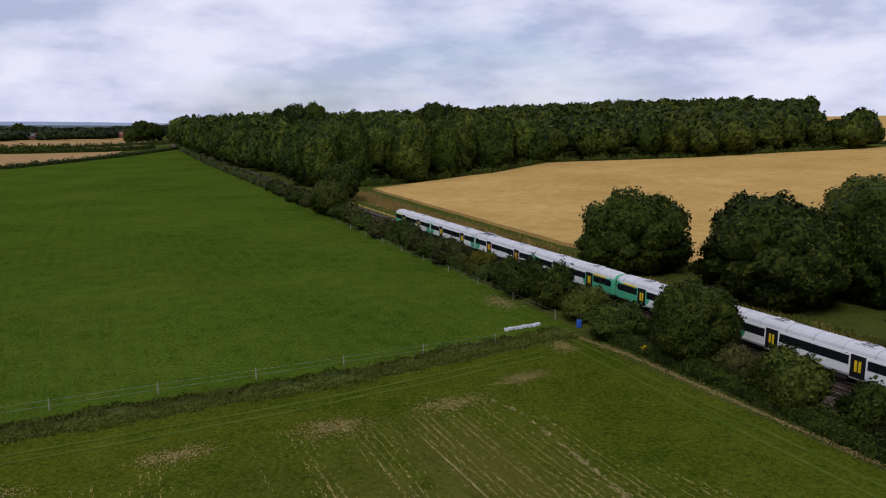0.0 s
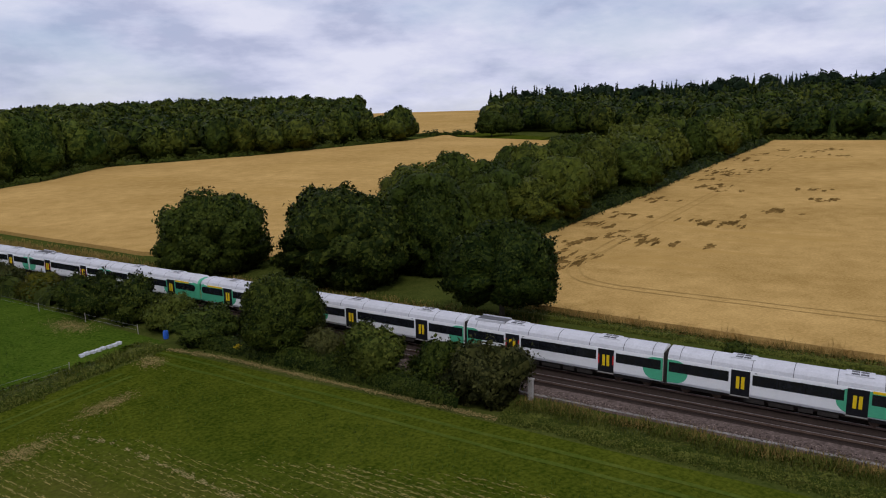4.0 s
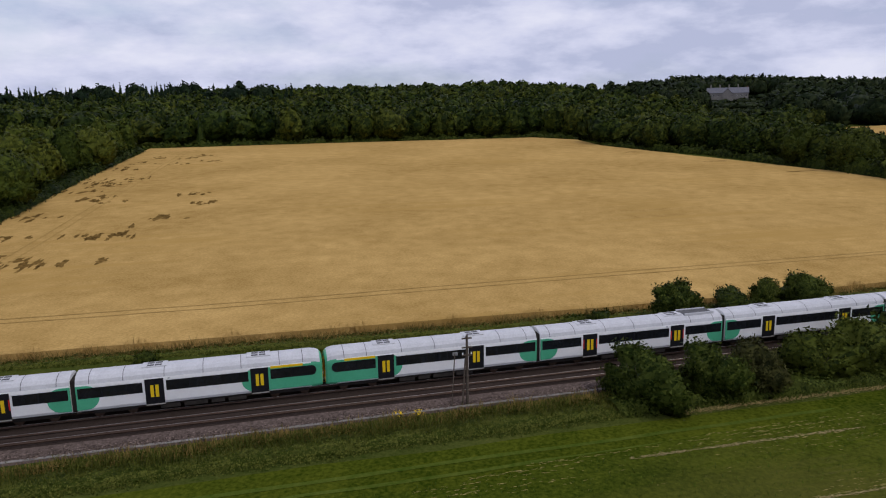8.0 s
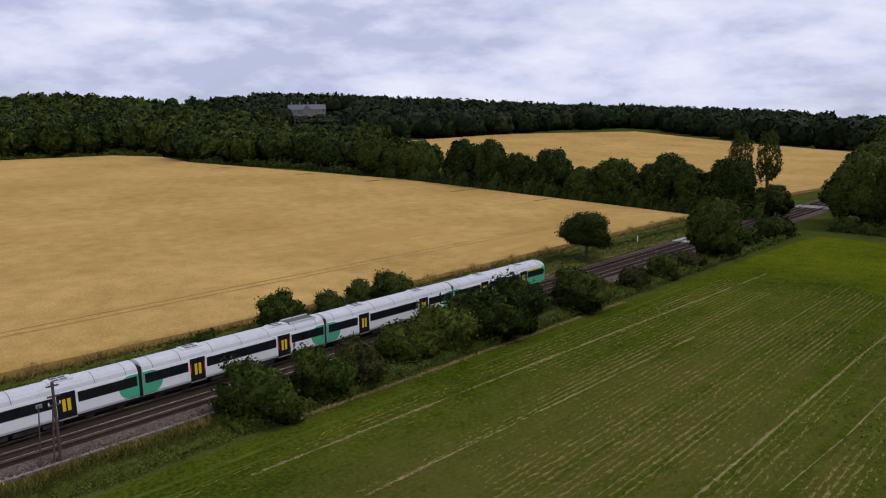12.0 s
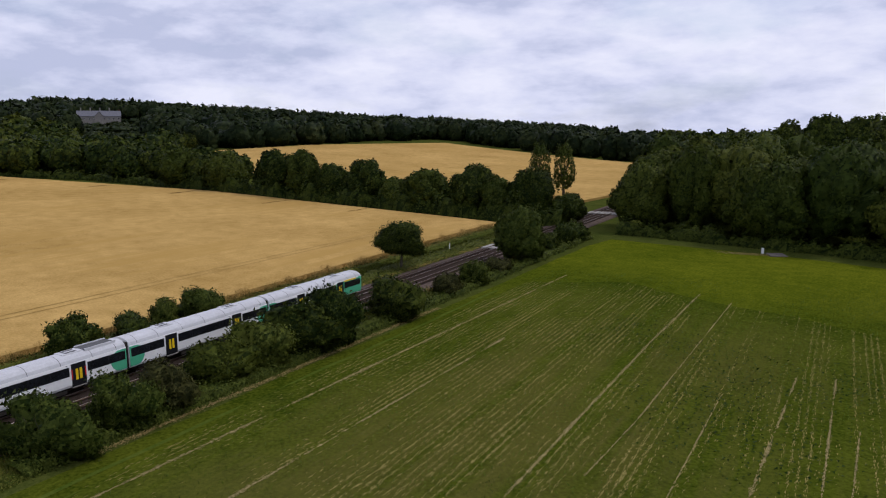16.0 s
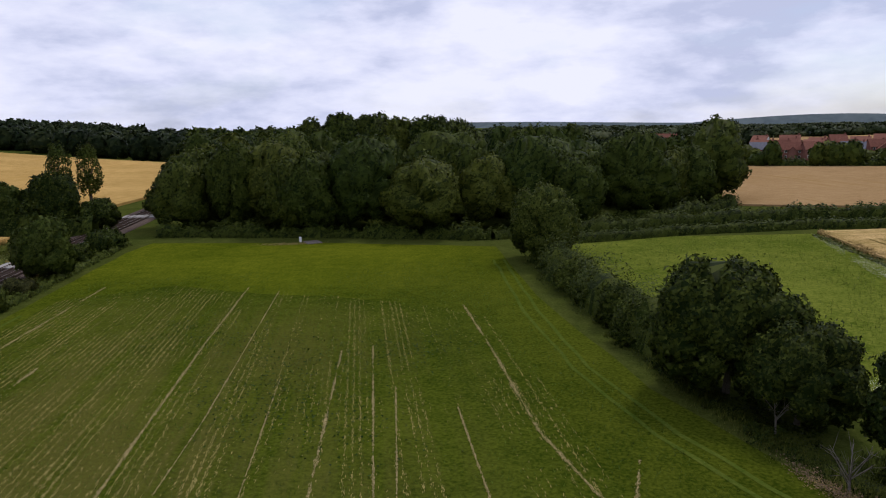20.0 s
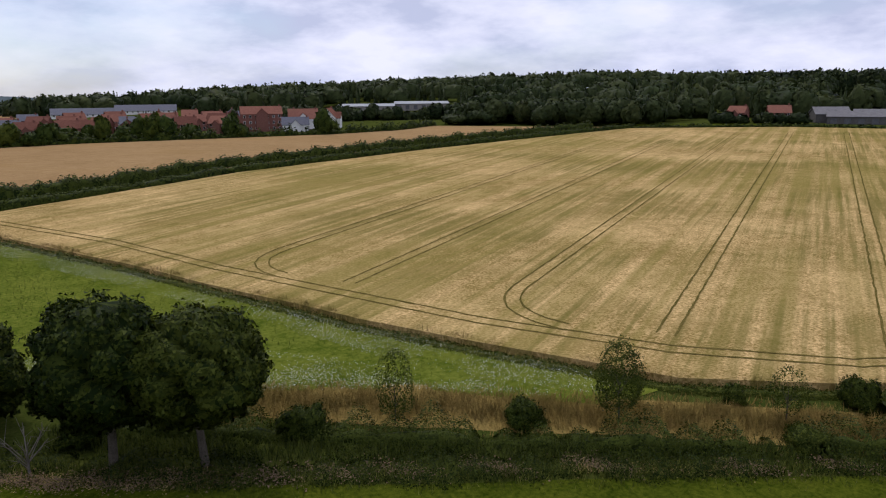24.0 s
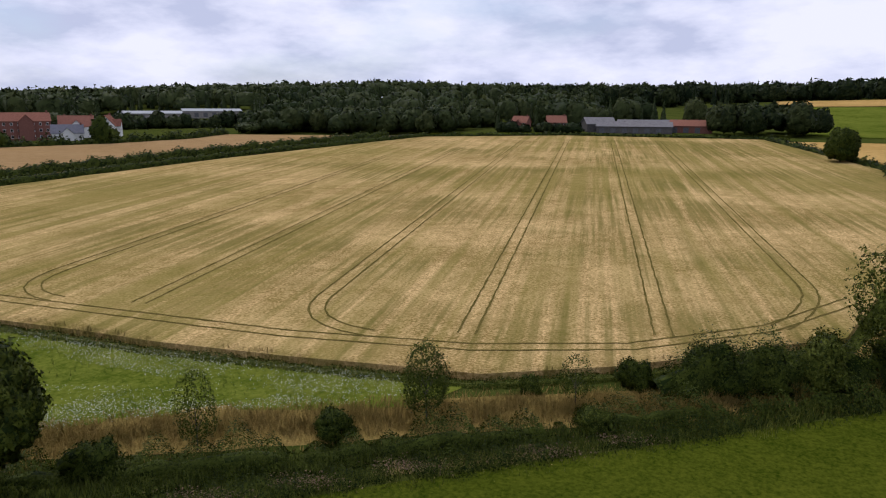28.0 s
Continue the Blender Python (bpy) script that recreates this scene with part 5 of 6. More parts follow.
# leafy belts added at the woods' feet, standing in for the dark shade there
for k, (line, h) in enumerate((([(-171, 46), (-163, 10), (-152, -28), (-163, -57), (-186, -101)], 4.0), ([(50, 366), (-50, 369.5), (-148, 368.5), (-162, 343)], 4.0), ([(-157, 304), (-177, 250), (-180, 188)], 4.0), ([(254, 75), (258, 103), (264, 145), (294, 193), (265, 247), (242, 352)], 4.5), ([(58, 97), (56, 127), (53, 180), (52.5, 240), (48.5, 344)], 4.0), ([(80, 98), (86, 150), (86, 220), (90, 300)], 4.0))):
    hedge("undergrowth", line, 5.0, h * 0.7, LEAF, "shrub belt standing in for shade at a wood's foot", seed=50 + k, rough=0.7, category="shrubs")

# row of hedgerow trees between the southern wheat fields
for i, (n, h, r, mat) in enumerate(((205.8, 14, 6.5, LEAF), (186, 13, 6.0, LEAF), (164, 15.5, 6.2, LEAF), (151, 16, 5.0, LEAF), (140, 12.2, 4.6, LEAF), (127.5, 14.2, 5.6, LEAF), (116.5, 9.5, 4.2, LEAF_LIGHT), (106, 12.5, 6.0, LEAF), (90.5, 14.4, 6.2, LEAF), (83, 11.8, 4.0, LEAF_LIGHT), (73, 14.6, 5.6, LEAF), (63, 8.0, 4.2, LEAF))):
    tree("hedgerow_tree", -180 - (i % 3), n, h, r * 1.2, "rounded tree in the row between the wheat fields", mat, 0.4, 200 + i, "trees of the field row")
hedge("field_hedge", [(-178, 210), (-177, 150), (-176, 95), (-176, 62)], 6.0, 5.5, LEAF, "hedge under the row of trees", seed=33, rough=0.6)
for i, (b, d, h, r) in enumerate(((36.9, 440, 15.5, 9.5), (38.4, 450, 14, 8.0))):
    tree("field_oak", *polar(b, d), h, r, "large spreading oak on the field's rim", LEAF, 1.5, 250 + i)
hedge("field_hedge", [polar(30.6, 472), polar(35.6, 462)], 4.0, 3.0, LEAF, "dark hedge below the high field", seed=36, rough=0.6)
tree("hedgerow_tree", 117, -256, 12.5, 6.0, "dark round tree in the hedge by the barley", LEAF, 0.5, 230)
tree("oak_tree", 215, 66, 12.5, 6.5, "big tree where the wood meets the railway", LEAF, 0.4, 231)
tree("oak_tree", 187, 54, 9.5, 5.0, "dark tree on the railway bank", LEAF, 0.4, 232)
for i, (a, n, h, r) in enumerate(((*polar(-22.4, 790), 22, 11), (*polar(-21.6, 800), 20, 9), (*polar(-23.1, 780), 17, 8), (*polar(-20.0, 860), 20, 10), (*polar(-30.2, 1100), 21, 10))):
    tree("field_oak", a, n, h, r, "large oak standing in a far hedge", LEAF_FAR, 0.5, 235 + i)
for i, (a, n, h, r) in enumerate(((12.8, -61.6, 2.6, 1.5), (3.4, -59.6, 1.7, 1.1), (19.5, -61.5, 4.4, 2.2), (24.0, -62.4, 3.8, 2.4), (29.5, -63.0, 4.8, 2.5), (-12.0, -50.5, 2.0, 1.4), (-27.0, -43.5, 2.4, 1.8), (8.0, -53.5, 1.6, 1.7), (-42, -37, 2.2, 1.8), (-66, -30.8, 3.0, 2.4), (-75, -31.5, 4.6, 3.0), (-83, -32, 5.0, 3.2), (-92, -31.8, 4.4, 3.0), (-102, -31.6, 5.0, 3.4), (-113, -32, 5.6, 3.2))):
    bush("bush", a, n, h, r, "bush in the western field edge", (LEAF, LEAF_LIGHT, LEAF)[i % 3], 300 + i, "bushes of the field edge")


def bare_tree(a, n, height, seed):
    rng = np.random.default_rng(seed)
    x, y = W(a, n)
    ob = thing("dead_tree", pose(x, y, float(land(x, y)), 0, 0, 40 * seed), "dead leafless tree with pale bare branches", "tree")
    bm = bmesh.new()
    rod(bm, (0, 0, -0.2), (0.1, 0, height * 0.4), 0.1, 0.07, 7)
    part("trunk", bm, DEADWOOD, ob)
    for i in range(9):
        bm = bmesh.new()
        t = i * 2.4 + rng.uniform(-0.4, 0.4)
        s = Vector((0.08, 0, height * rng.uniform(0.15, 0.4)))
        e = s + Vector((math.cos(t) * height * 0.35, math.sin(t) * height * 0.35, height * rng.uniform(0.35, 0.6)))
        m = s.lerp(e, 0.55)
        rod(bm, s, m, 0.05, 0.035, 5)
        rod(bm, m, e, 0.035, 0.012, 5)
        for _ in range(4):
            rod(bm, m.lerp(e, rng.uniform(0, 0.8)), e + Vector(rng.normal(0, 0.12, 3) * height), 0.02, 0.006, 4)
        part("branch", bm, DEADWOOD, ob)
    return ob


TWIGS = material("dry cut twigs", (0.085, 0.06, 0.036), (0.27, 0.19, 0.115), 1.0, 8.0)
DEADWOOD = material("bleached dead wood", (0.10, 0.085, 0.07), (0.24, 0.21, 0.18), 1.0, 8.0, bump=0.4)
bare_tree(-51.0, -32.5, 4.6, 1)
bare_tree(-41.5, -32.0, 4.2, 2)
bare_tree(59, 131, 8.5, 3)

# ---- marks on the fields ----
SOWN_PALE = material("pressed pale grass", (0.034, 0.062, 0.006), (0.100, 0.120, 0.019), 0.2, 3.0, bump=0.5)
SOIL_LINE = material("pale dry soil line", (0.17, 0.140, 0.050), (0.46, 0.36, 0.17), 0.9, 5.0, bump=0.5, fine_mix=0.6)
WTRACK = material("faint wheel track", (0.29, 0.18, 0.055), (0.46, 0.295, 0.10), 0.3, 4.0, bump=0.5)
BEATEN = material("beaten down wheat", (0.050, 0.027, 0.006), (0.30, 0.18, 0.055), 0.5, 2.5, bump=0.9)
STREAKS = []
for line, w in (
    ([(-112, 17.7), (-85, 18.4), (-42, 18.7)], 0.42), ([(-77, 34.3), (-34, 35.1), (-20, 35.3)], 0.42), ([(-96, -13.7), (-76, -14.0), (-54, -13.9), (-43.5, -15.3), (-38, -18.5)], 0.45),
    ([(-66, -2.8), (-45, -1.8), (-30, -1.6)], 0.2), ([(-78, 2.6), (-46, 4.2), (-30, 4.6)], 0.28), ([(-80, -0.9), (-45, -0.2)], 0.22), ([(-109, 12.7), (-60, 14), (-47.7, 14.8)], 0.16), ([(-116, 40.4), (-57, 42.6), (-25, 43.5)], 0.5), ([(55.5, 29.8), (50, 31.0), (35, 30.1), (20, 29.8)], 1.0), ([(50, 21.3), (20, 22)], 0.15), ([(-70, 8.5), (-30, 9.2)], 0.14), ([(-60, -8), (-34, -8)], 0.2), ([(-48, -20), (-40, -16.5), (-32, -17.5)], 0.3),
):
    STREAKS.append((line, w))
for k, line in enumerate(([(60.1, -8.8), (60.4, 7.8), (61.6, 23.8), (63.7, 41.1)], [(58.6, -8.8), (58.9, 7.8), (60.1, 23.8), (62.2, 41.1)], [(-128, -25.7), (-91.6, -23), (-68.8, -22.7), (-52, -24.8), (-34, -30)], [(-128, -24), (-91.6, -21.3), (-68.8, -21), (-52, -23), (-34, -28)], [(66, 47.2), (30, 46.8), (-30, 46.6), (-100, 46)], [(66, 45.4), (30, 45), (-30, 45), (-100, 44.2)])):
    strip("wheel_track", line, 0.45, 0.09, SOWN_PALE, young_crop, 4, 0.08, 60 + k)


def patch(name, a, n, ra, rn, mat, parent, seed, lift=0.12, ragged_by=0.25):
    rng = np.random.default_rng(seed)
    k = 30
    t = np.arange(k) * 2 * np.pi / k
    r = 1 + ragged_by * sum(np.sin(t * m + rng.uniform(0, 6.28)) * rng.uniform(0.2, 0.6) for m in (2, 3, 5, 7))
    poly = [(a + ra * math.cos(u) * q, n + rn * math.sin(u) * q) for u, q in zip(t, r)]
    return field(name, poly, mat, lift, "", step=max(0.6, min(ra, rn) / 2), wander=0.05, parent=parent, seed=seed)


# wheelings through the barley: pairs of pressed lines that turn along the headland
def bend(p, q, r, n=7):
    """A rounded corner between two directions: points of a quadratic curve from p by the corner q to r."""
    p, q, r = np.array(p, float), np.array(q, float), np.array(r, float)
    return [tuple((1 - t) ** 2 * p + 2 * t * (1 - t) * q + t * t * r) for t in np.linspace(0, 1, n)]


def wheel_pair(line, lift, width, parent, gap, seed):
    line = np.array(line, float)
    d = np.gradient(line, axis=0)
    d /= np.linalg.norm(d, axis=1)[:, None]
    side = np.stack([-d[:, 1], d[:, 0]], 1)
    for s in (-gap / 2, gap / 2):
        strip("tramline", [tuple(p) for p in line + side * s], width, lift, WTRACK if parent is wheat else TRACKS, parent, 1.2, 0.03, seed, 0.5)


for a0, n0, end, turn in ((-22.0, -77.5, -338, 1), (-2.8, -73, -338, 0), (18.0, -74, -338, 0), (40.2, -89, -340, -1), (-42.5, -80.5, -300, 0), (-62.0, -86.5, -262, 1)):
    run = [(a0 + (n0 - n) * 0.133, n) for n in np.linspace(n0 - (8 if turn else 0), end, 16)]
    if turn:
        run = bend((a0 + turn * 9, n0 + 5.2 + (6 if turn < 0 else 0)), (a0, n0 + 2), run[0]) + run[1:]
    wheel_pair(run, 0.75, 0.24, barley, 1.9, int(a0 + 100))
wheel_pair([(-126, -97.5), (-92, -91), (-64, -82), (-44, -77), (-22, -71.5), (-2, -69), (14, -70.5), (30, -77.5), (44, -89)], 0.75, 0.27, barley, 1.9, 9)

# wheelings and beaten-down stands in the wheat
wheel_pair([(40, 124), (40.5, 108)] + bend((40.5, 106), (39.8, 94), (30, 93.2)) + [(3.6, 92.4), (-50, 92.6), (-110, 92), (-150, 92)], 0.79, 0.3, wheat, 1.8, 15)
wheel_pair([(40, 110), (40, 122), (38.2, 150), (36, 195), (33.7, 237), (30, 300), (28, 340)], 0.79, 0.42, wheat, 1.9, 16)
rng = np.random.default_rng(77)
for i in range(240):
    if i % 8 == 0:
        n0 = 98 + 235 * rng.random() ** 1.2
        a0 = (46 - 0.02 * n0 + rng.normal(0, 2.5)) if rng.random() < 0.8 else (34 - rng.random() * 18 - 0.01 * n0)
    a, n = a0 + rng.normal(0, 2.6), n0 + rng.normal(0, 2.2)
    patch("beaten_stand", a, n, rng.uniform(0.25, 0.9), rng.uniform(0.7, 2.8), BEATEN, wheat, 600 + i, 0.775, 0.4)
for i, (a, n, ra, rn) in enumerate(((-150, 268, 4, 0.8), (-160, 225, 5, 0.7), (-165, 190, 6, 0.8), (-166, 150, 6, 0.6), (-166, 120, 4, 0.5))):
    patch("beaten_stand", a, n, ra, rn, BEATEN, wheat, 480 + i, 0.775, 0.4)


def scatter(name, pick, count, size, mat, label, category, seed, up=0.12, tall=0.15, blade=0.0):
    """Small leaves or flower heads strewn over the ground: pick gives places in plan."""
    rng = np.random.default_rng(seed)
    a, n = pick(rng, count)
    x, y = W(a, n)
    pos = np.stack([x, y, land(x, y) + up + rng.random(len(x)) * tall], 1)
    v = blades(rng, pos - np.array([0, 0, up]), blade, size, 0.45) if blade else cards(rng, pos, np.tile([0.0, 0.0, 1.0], (len(x), 1)), size)[:, :3]
    return tagged(new(name, mesh_from(name, v, tris(v), mat)), label, category, "", "stuff")


def clusters(centres, spread_a, spread_n):
    def pick(rng, count):
        c = np.array(centres)[rng.integers(0, len(centres), count)]
        return c[:, 0] + rng.normal(0, spread_a, count), c[:, 1] + rng.normal(0, spread_n, count)
    return pick


def blotches(poly, keep, scale, seed):
    """Places inside an outline, gathered in drifts."""
    def pick(rng, count):
        p = np.array(poly, float)
        lo, hi = p.min(0), p.max(0)
        q = rng.uniform(lo, hi, (count * 4, 2))
        q = q[inside(p, q)]
        k = np.array([noise.noise((u * scale + seed, v * scale, 0.0)) for u, v in q])
        q = q[k + rng.normal(0, 0.15, len(q)) > keep][:count]
        return q[:, 0], q[:, 1]
    return pick


WEED = leaf_material("dark weed leaves", (0.012, 0.030, 0.003), (0.040, 0.072, 0.008))
BLADE = leaf_material("crop blades", (0.030, 0.060, 0.004), (0.085, 0.125, 0.012))
MEADOW_LEAF = leaf_material("meadow leaves", (0.060, 0.090, 0.006), (0.15, 0.18, 0.022))
PETAL = material("white umbel flowers", (0.42, 0.44, 0.34), (0.68, 0.70, 0.58), 1.0, 8.0)
STONE_PALE = material("pale loose stone", (0.10, 0.073, 0.060), (0.27, 0.205, 0.172), 1.0, 6.0, per_island=0.6)
STRAW = material("straw coloured flecks", (0.15, 0.132, 0.034), (0.39, 0.315, 0.112), 0.5, 6.0)


def dashes(name, count, seed, keep, mat, label, region):
    """Short dry streaks lying along the drill rows, thick on some rows and in drifts."""
    rng = np.random.default_rng(seed)
    p = np.array(region, float)
    lo, hi = p.min(0), p.max(0)
    row = np.round(rng.uniform(lo[1], hi[1], count * 6) / 0.62)
    a = rng.uniform(lo[0], hi[0], count * 6)
    bare = np.array([noise.noise((k * 0.23, seed * 1.7, 0.0)) + 0.6 * noise.noise((k * 0.9, 3.0 + seed, 0.0)) for k in np.arange(-200, 200)])[(row + 200).astype(int)]
    drift = np.array([noise.noise((u * 0.02, r * 0.02, seed)) + 0.7 * noise.noise((u * 0.09, r * 0.06, seed + 5.0)) for u, r in zip(a, row)])
    ok = (bare + 0.8 * drift + rng.normal(0, 0.22, len(a)) > keep) & inside(p, np.stack([a, row * 0.62], 1))
    a, n = a[ok][:count], row[ok][:count] * 0.62 + rng.normal(0, 0.085, ok.sum())[:count]
    m = len(a)
    half, wide = rng.uniform(0.07, 0.32, m), rng.uniform(0.015, 0.042, m)
    v = []
    for da, dn in ((-half, -wide), (half, rng.normal(0, 0.03, m)), (-half * rng.uniform(-0.2, 0.5, m), wide)):
        x, y = W(a + da, n + dn)
        v.append(np.stack([x, y, land(x, y) + 0.115], 1))
    v = np.stack(v[::-1], 1).reshape(-1, 3)
    return tagged(new(name, mesh_from(name, v, tris(v), mat)), label, "straw", "", "stuff")


dashes("straw_flecks", 34000, 3, 0.17, STRAW, "pale dry flecks on the drill rows", THIN)
dashes("straw_flecks", 20000, 4, 0.32, STRAW, "pale dry flecks on the drill rows", [(50, 4), (54, 28), (20, 42), (-100, 44), (-110, 20), (-60, 6)])
def strewn(lines, per_metre, seed):
    """Places along lines in plan, wider and thicker here and there: (points, width)."""
    def pick(rng, count):
        out = []
        for k, (line, w) in enumerate(lines):
            for p, q in zip(line, line[1:]):
                p, q = np.array(p, float), np.array(q, float)
                L = float(np.hypot(*(q - p)))
                k2 = int(L * per_metre * (0.5 + w))
                t = rng.normal(0.5, 0.3, k2) if w >= 1.2 else rng.random(k2)
                swell = np.array([0.55 + 0.9 * abs(noise.noise((u * L * 0.35, k * 3.7, seed))) + 0.5 * noise.noise((u * L * 1.9, k, seed)) for u in t])
                keep = rng.random(len(t)) < swell + 0.15
                d = (q - p) / L
                off = rng.normal(0, 0.42, len(t)) * w * (0.4 + swell)
                out.append((p + d * (t * L)[:, None] + np.array([-d[1], d[0]]) * off[:, None])[keep])
        out = np.concatenate(out)
        return out[:, 0], out[:, 1]
    return pick


EARTH = material("dry pale earth", (0.15, 0.115, 0.038), (0.38, 0.285, 0.12), 0.8, 6.0, per_island=0.4)


def streaks(name, lines, per_metre, mat, label, seed):
    """Thin slivers of bare earth along lines in plan, thicker here and there."""
    rng = np.random.default_rng(seed)
    out = []
    for k, (line, w) in enumerate(lines):
        for p, q in zip(line, line[1:]):
            p, q = np.array(p, float), np.array(q, float)
            L = float(np.hypot(*(q - p)))
            t = rng.random(int(L * per_metre * (0.4 + w)))
            swell = np.array([0.5 + 0.9 * noise.noise((u * L * 0.22, k * 3.7, seed)) + 0.5 * noise.noise((u * L * 1.3, k, seed)) for u in t])
            keep = rng.random(len(t)) < swell
            t, swell = t[keep], np.clip(swell[keep], 0.1, 1.5)
            d = (q - p) / L
            side = np.array([-d[1], d[0]])
            c = p + d * (t * L)[:, None] + side * (rng.normal(0, 0.19, len(t)) * w * (0.5 + swell))[:, None]
            half, wide = rng.uniform(0.05, 0.24, len(t))[:, None] * d, rng.uniform(0.012, 0.045, len(t))[:, None] * side
            tri = [c - half - wide, c + half * rng.uniform(0.5, 1.2, (len(t), 1)), c - half * rng.uniform(-0.3, 0.6, (len(t), 1)) + wide]
            pts = []
            for v in tri:
                x, y = W(v[:, 0], v[:, 1])
                pts.append(np.stack([x, y, land(x, y) + 0.118], 1))
            pts = np.stack(pts, 1)
            up = np.cross(pts[:, 1] - pts[:, 0], pts[:, 2] - pts[:, 0])[:, 2] < 0
            pts[up] = pts[up][:, ::-1]
            out.append(pts.reshape(-1, 3))
    v = np.concatenate(out)
    return tagged(new(name, mesh_from(name, v, tris(v), mat)), label, "bare earth", "", "stuff")


streaks("bare_streaks", STREAKS, 85, SOIL_LINE, "pale dry earth showing along the drill lines", 21)
SPOTS = [([(54.6, 0.6), (54.6, 5.8)], 1.6), ([(54.4, 12.6), (54.4, 18.2)], 1.8), ([(54.7, 23.6), (54.9, 29.4)], 1.8), ([(53, -12), (53.4, -7)], 1.2), ([(64.6, 43.6), (63.6, 46)], 2.0), ([(66, 48.4), (58, 49.4), (30, 49.7), (26, 49.8)], 0.45), ([(58, 38), (57, 33)], 1.2), ([(-32, 49.5), (-86, 48.6)], 0.5), ([(88, 48.8), (81, 48.2)], 2.4), ([(68, 46.8), (70, 48.2)], 1.6), ([(206, -30), (194, -30)], 2.6), ([(-153.5, 10), (-153.5, 20)], 1.6), ([(-44, -30.8), (-38, -32.4), (-29, -36)], 1.1), ([(-8, -45), (6, -49.4)], 0.9)]
scatter("bare_earth", strewn(SPOTS, 150, 5), 0, 0.055, EARTH, "dry bare earth at the field's edge", "bare earth", 22, 0.1, 0.02)
scatter("weeds", clusters([(-75, 8), (-68, 11), (-62, 8), (-75, 0), (-84, 14), (-58, 2), (-79, -6), (-90, 22)], 4.5, 3.2), 2200, 0.12, WEED, "dark weeds in the young crop", "weeds", 1)
scatter("crop_tufts", blotches([(56, -14), (60, 44), (-120, 44), (-130, -20), (-40, -26)], -0.25, 0.06, 3), 26000, 0.05, BLADE, "tufts of young crop", "crop", 2, 0.1, 0.0, 0.3)
scatter("pasture_tufts", blotches([(68, -40), (69, 50), (170, 52), (170, -90)], -0.05, 0.05, 5), 14000, 0.06, BLADE, "tufts of pasture grass", "grass", 3, 0.1, 0.0, 0.3)
scatter("white_flowers", blotches([(-138, -92), (-78, -78), (-35, -66.5), (-3, -60.5), (-7, -57), (-24, -58), (-50, -66), (-100, -78)], -0.12, 0.09, 8), 26000, 0.05, PETAL, "white wild flowers along the barley", "flowers", 4, 0.25, 0.35)
scatter("white_flowers", blotches([(-36, -48), (-24, -53), (-10, -56), (-14, -58), (-60, -56), (-60, -44)], 0.08, 0.16, 9), 7000, 0.05, PETAL, "white wild flowers in the meadow", "flowers", 5, 0.25, 0.35)
scatter("meadow_leaves", blotches([(-150, -44), (-138, -93), (-78.5, -79), (-35, -67), (-2, -61), (-22, -54), (-38, -48), (-60, -40), (-128, -38)], -0.3, 0.1, 2), 9000, 0.06, MEADOW_LEAF, "leafy weeds of the meadow", "weeds", 6, 0.1, 0.0, 0.4)

scatter("ballast_stones", lambda rng, k: (rng.uniform(-150, 45, k), rng.uniform(55.7, 57.6, k)), 16000, 0.07, STONE_PALE, "loose pale stones on the ballast shoulder", "stones", 14, 0.24, 0.08)
scatter("ballast_stones", lambda rng, k: (rng.uniform(-150, 45, k), rng.uniform(55.7, 57.8, k)), 9000, 0.07, BALLAST_DARK, "loose dark stones on the ballast shoulder", "stones", 15, 0.24, 0.08)
scatter("brushwood", clusters([(-44, -30.6), (-40.7, -31.2), (-39, -31.6), (-36, -33), (-31.5, -35.2), (-34, -34), (-29, -36), (-26, -37.2), (-22, -39), (-18, -40.8), (-12, -43.2), (-5.5, -45.9), (4, -48.8), (10, -51.2)], 1.4, 0.5), 5200, 0.08, TWIGS, "cut dry brushwood along the field's edge", "brushwood", 7, 0.12, 0.3)

# ---- lineside things ----
for c in (NEAR, FAR):
    bm = bmesh.new()
    box(bm, -0.13, 0.13, -1.25, 1.25, 0.27, 0.40, 0.02)
    base = part("sleeper", bm, SLEEPER, railway)
    mesh = base.data
    bpy.data.objects.remove(base)
    for i in range(150):
        a = 30 - 0.65 * i if c == NEAR else 30 - 0.65 * i - 30
        ob = new("sleeper", mesh)
        x, y = W(a, c)
        ob.parent = railway
        ob.matrix_world = pose(x, y, 0.0, 0, 0, HEAD)
TIMBER = material("weathered pole timber", (0.06, 0.048, 0.038), (0.15, 0.12, 0.095), 1.0, 9.0, bump=0.5)
STEEL = material("grey painted steel", (0.20, 0.20, 0.20), (0.34, 0.34, 0.34), 1.0, 9.0, 0.5, 0.1, 0.3)
CHINA = material("white porcelain", (0.70, 0.70, 0.68), (0.82, 0.82, 0.80), 1.0, 9.0, 0.25, 0.0, spec=0.5)


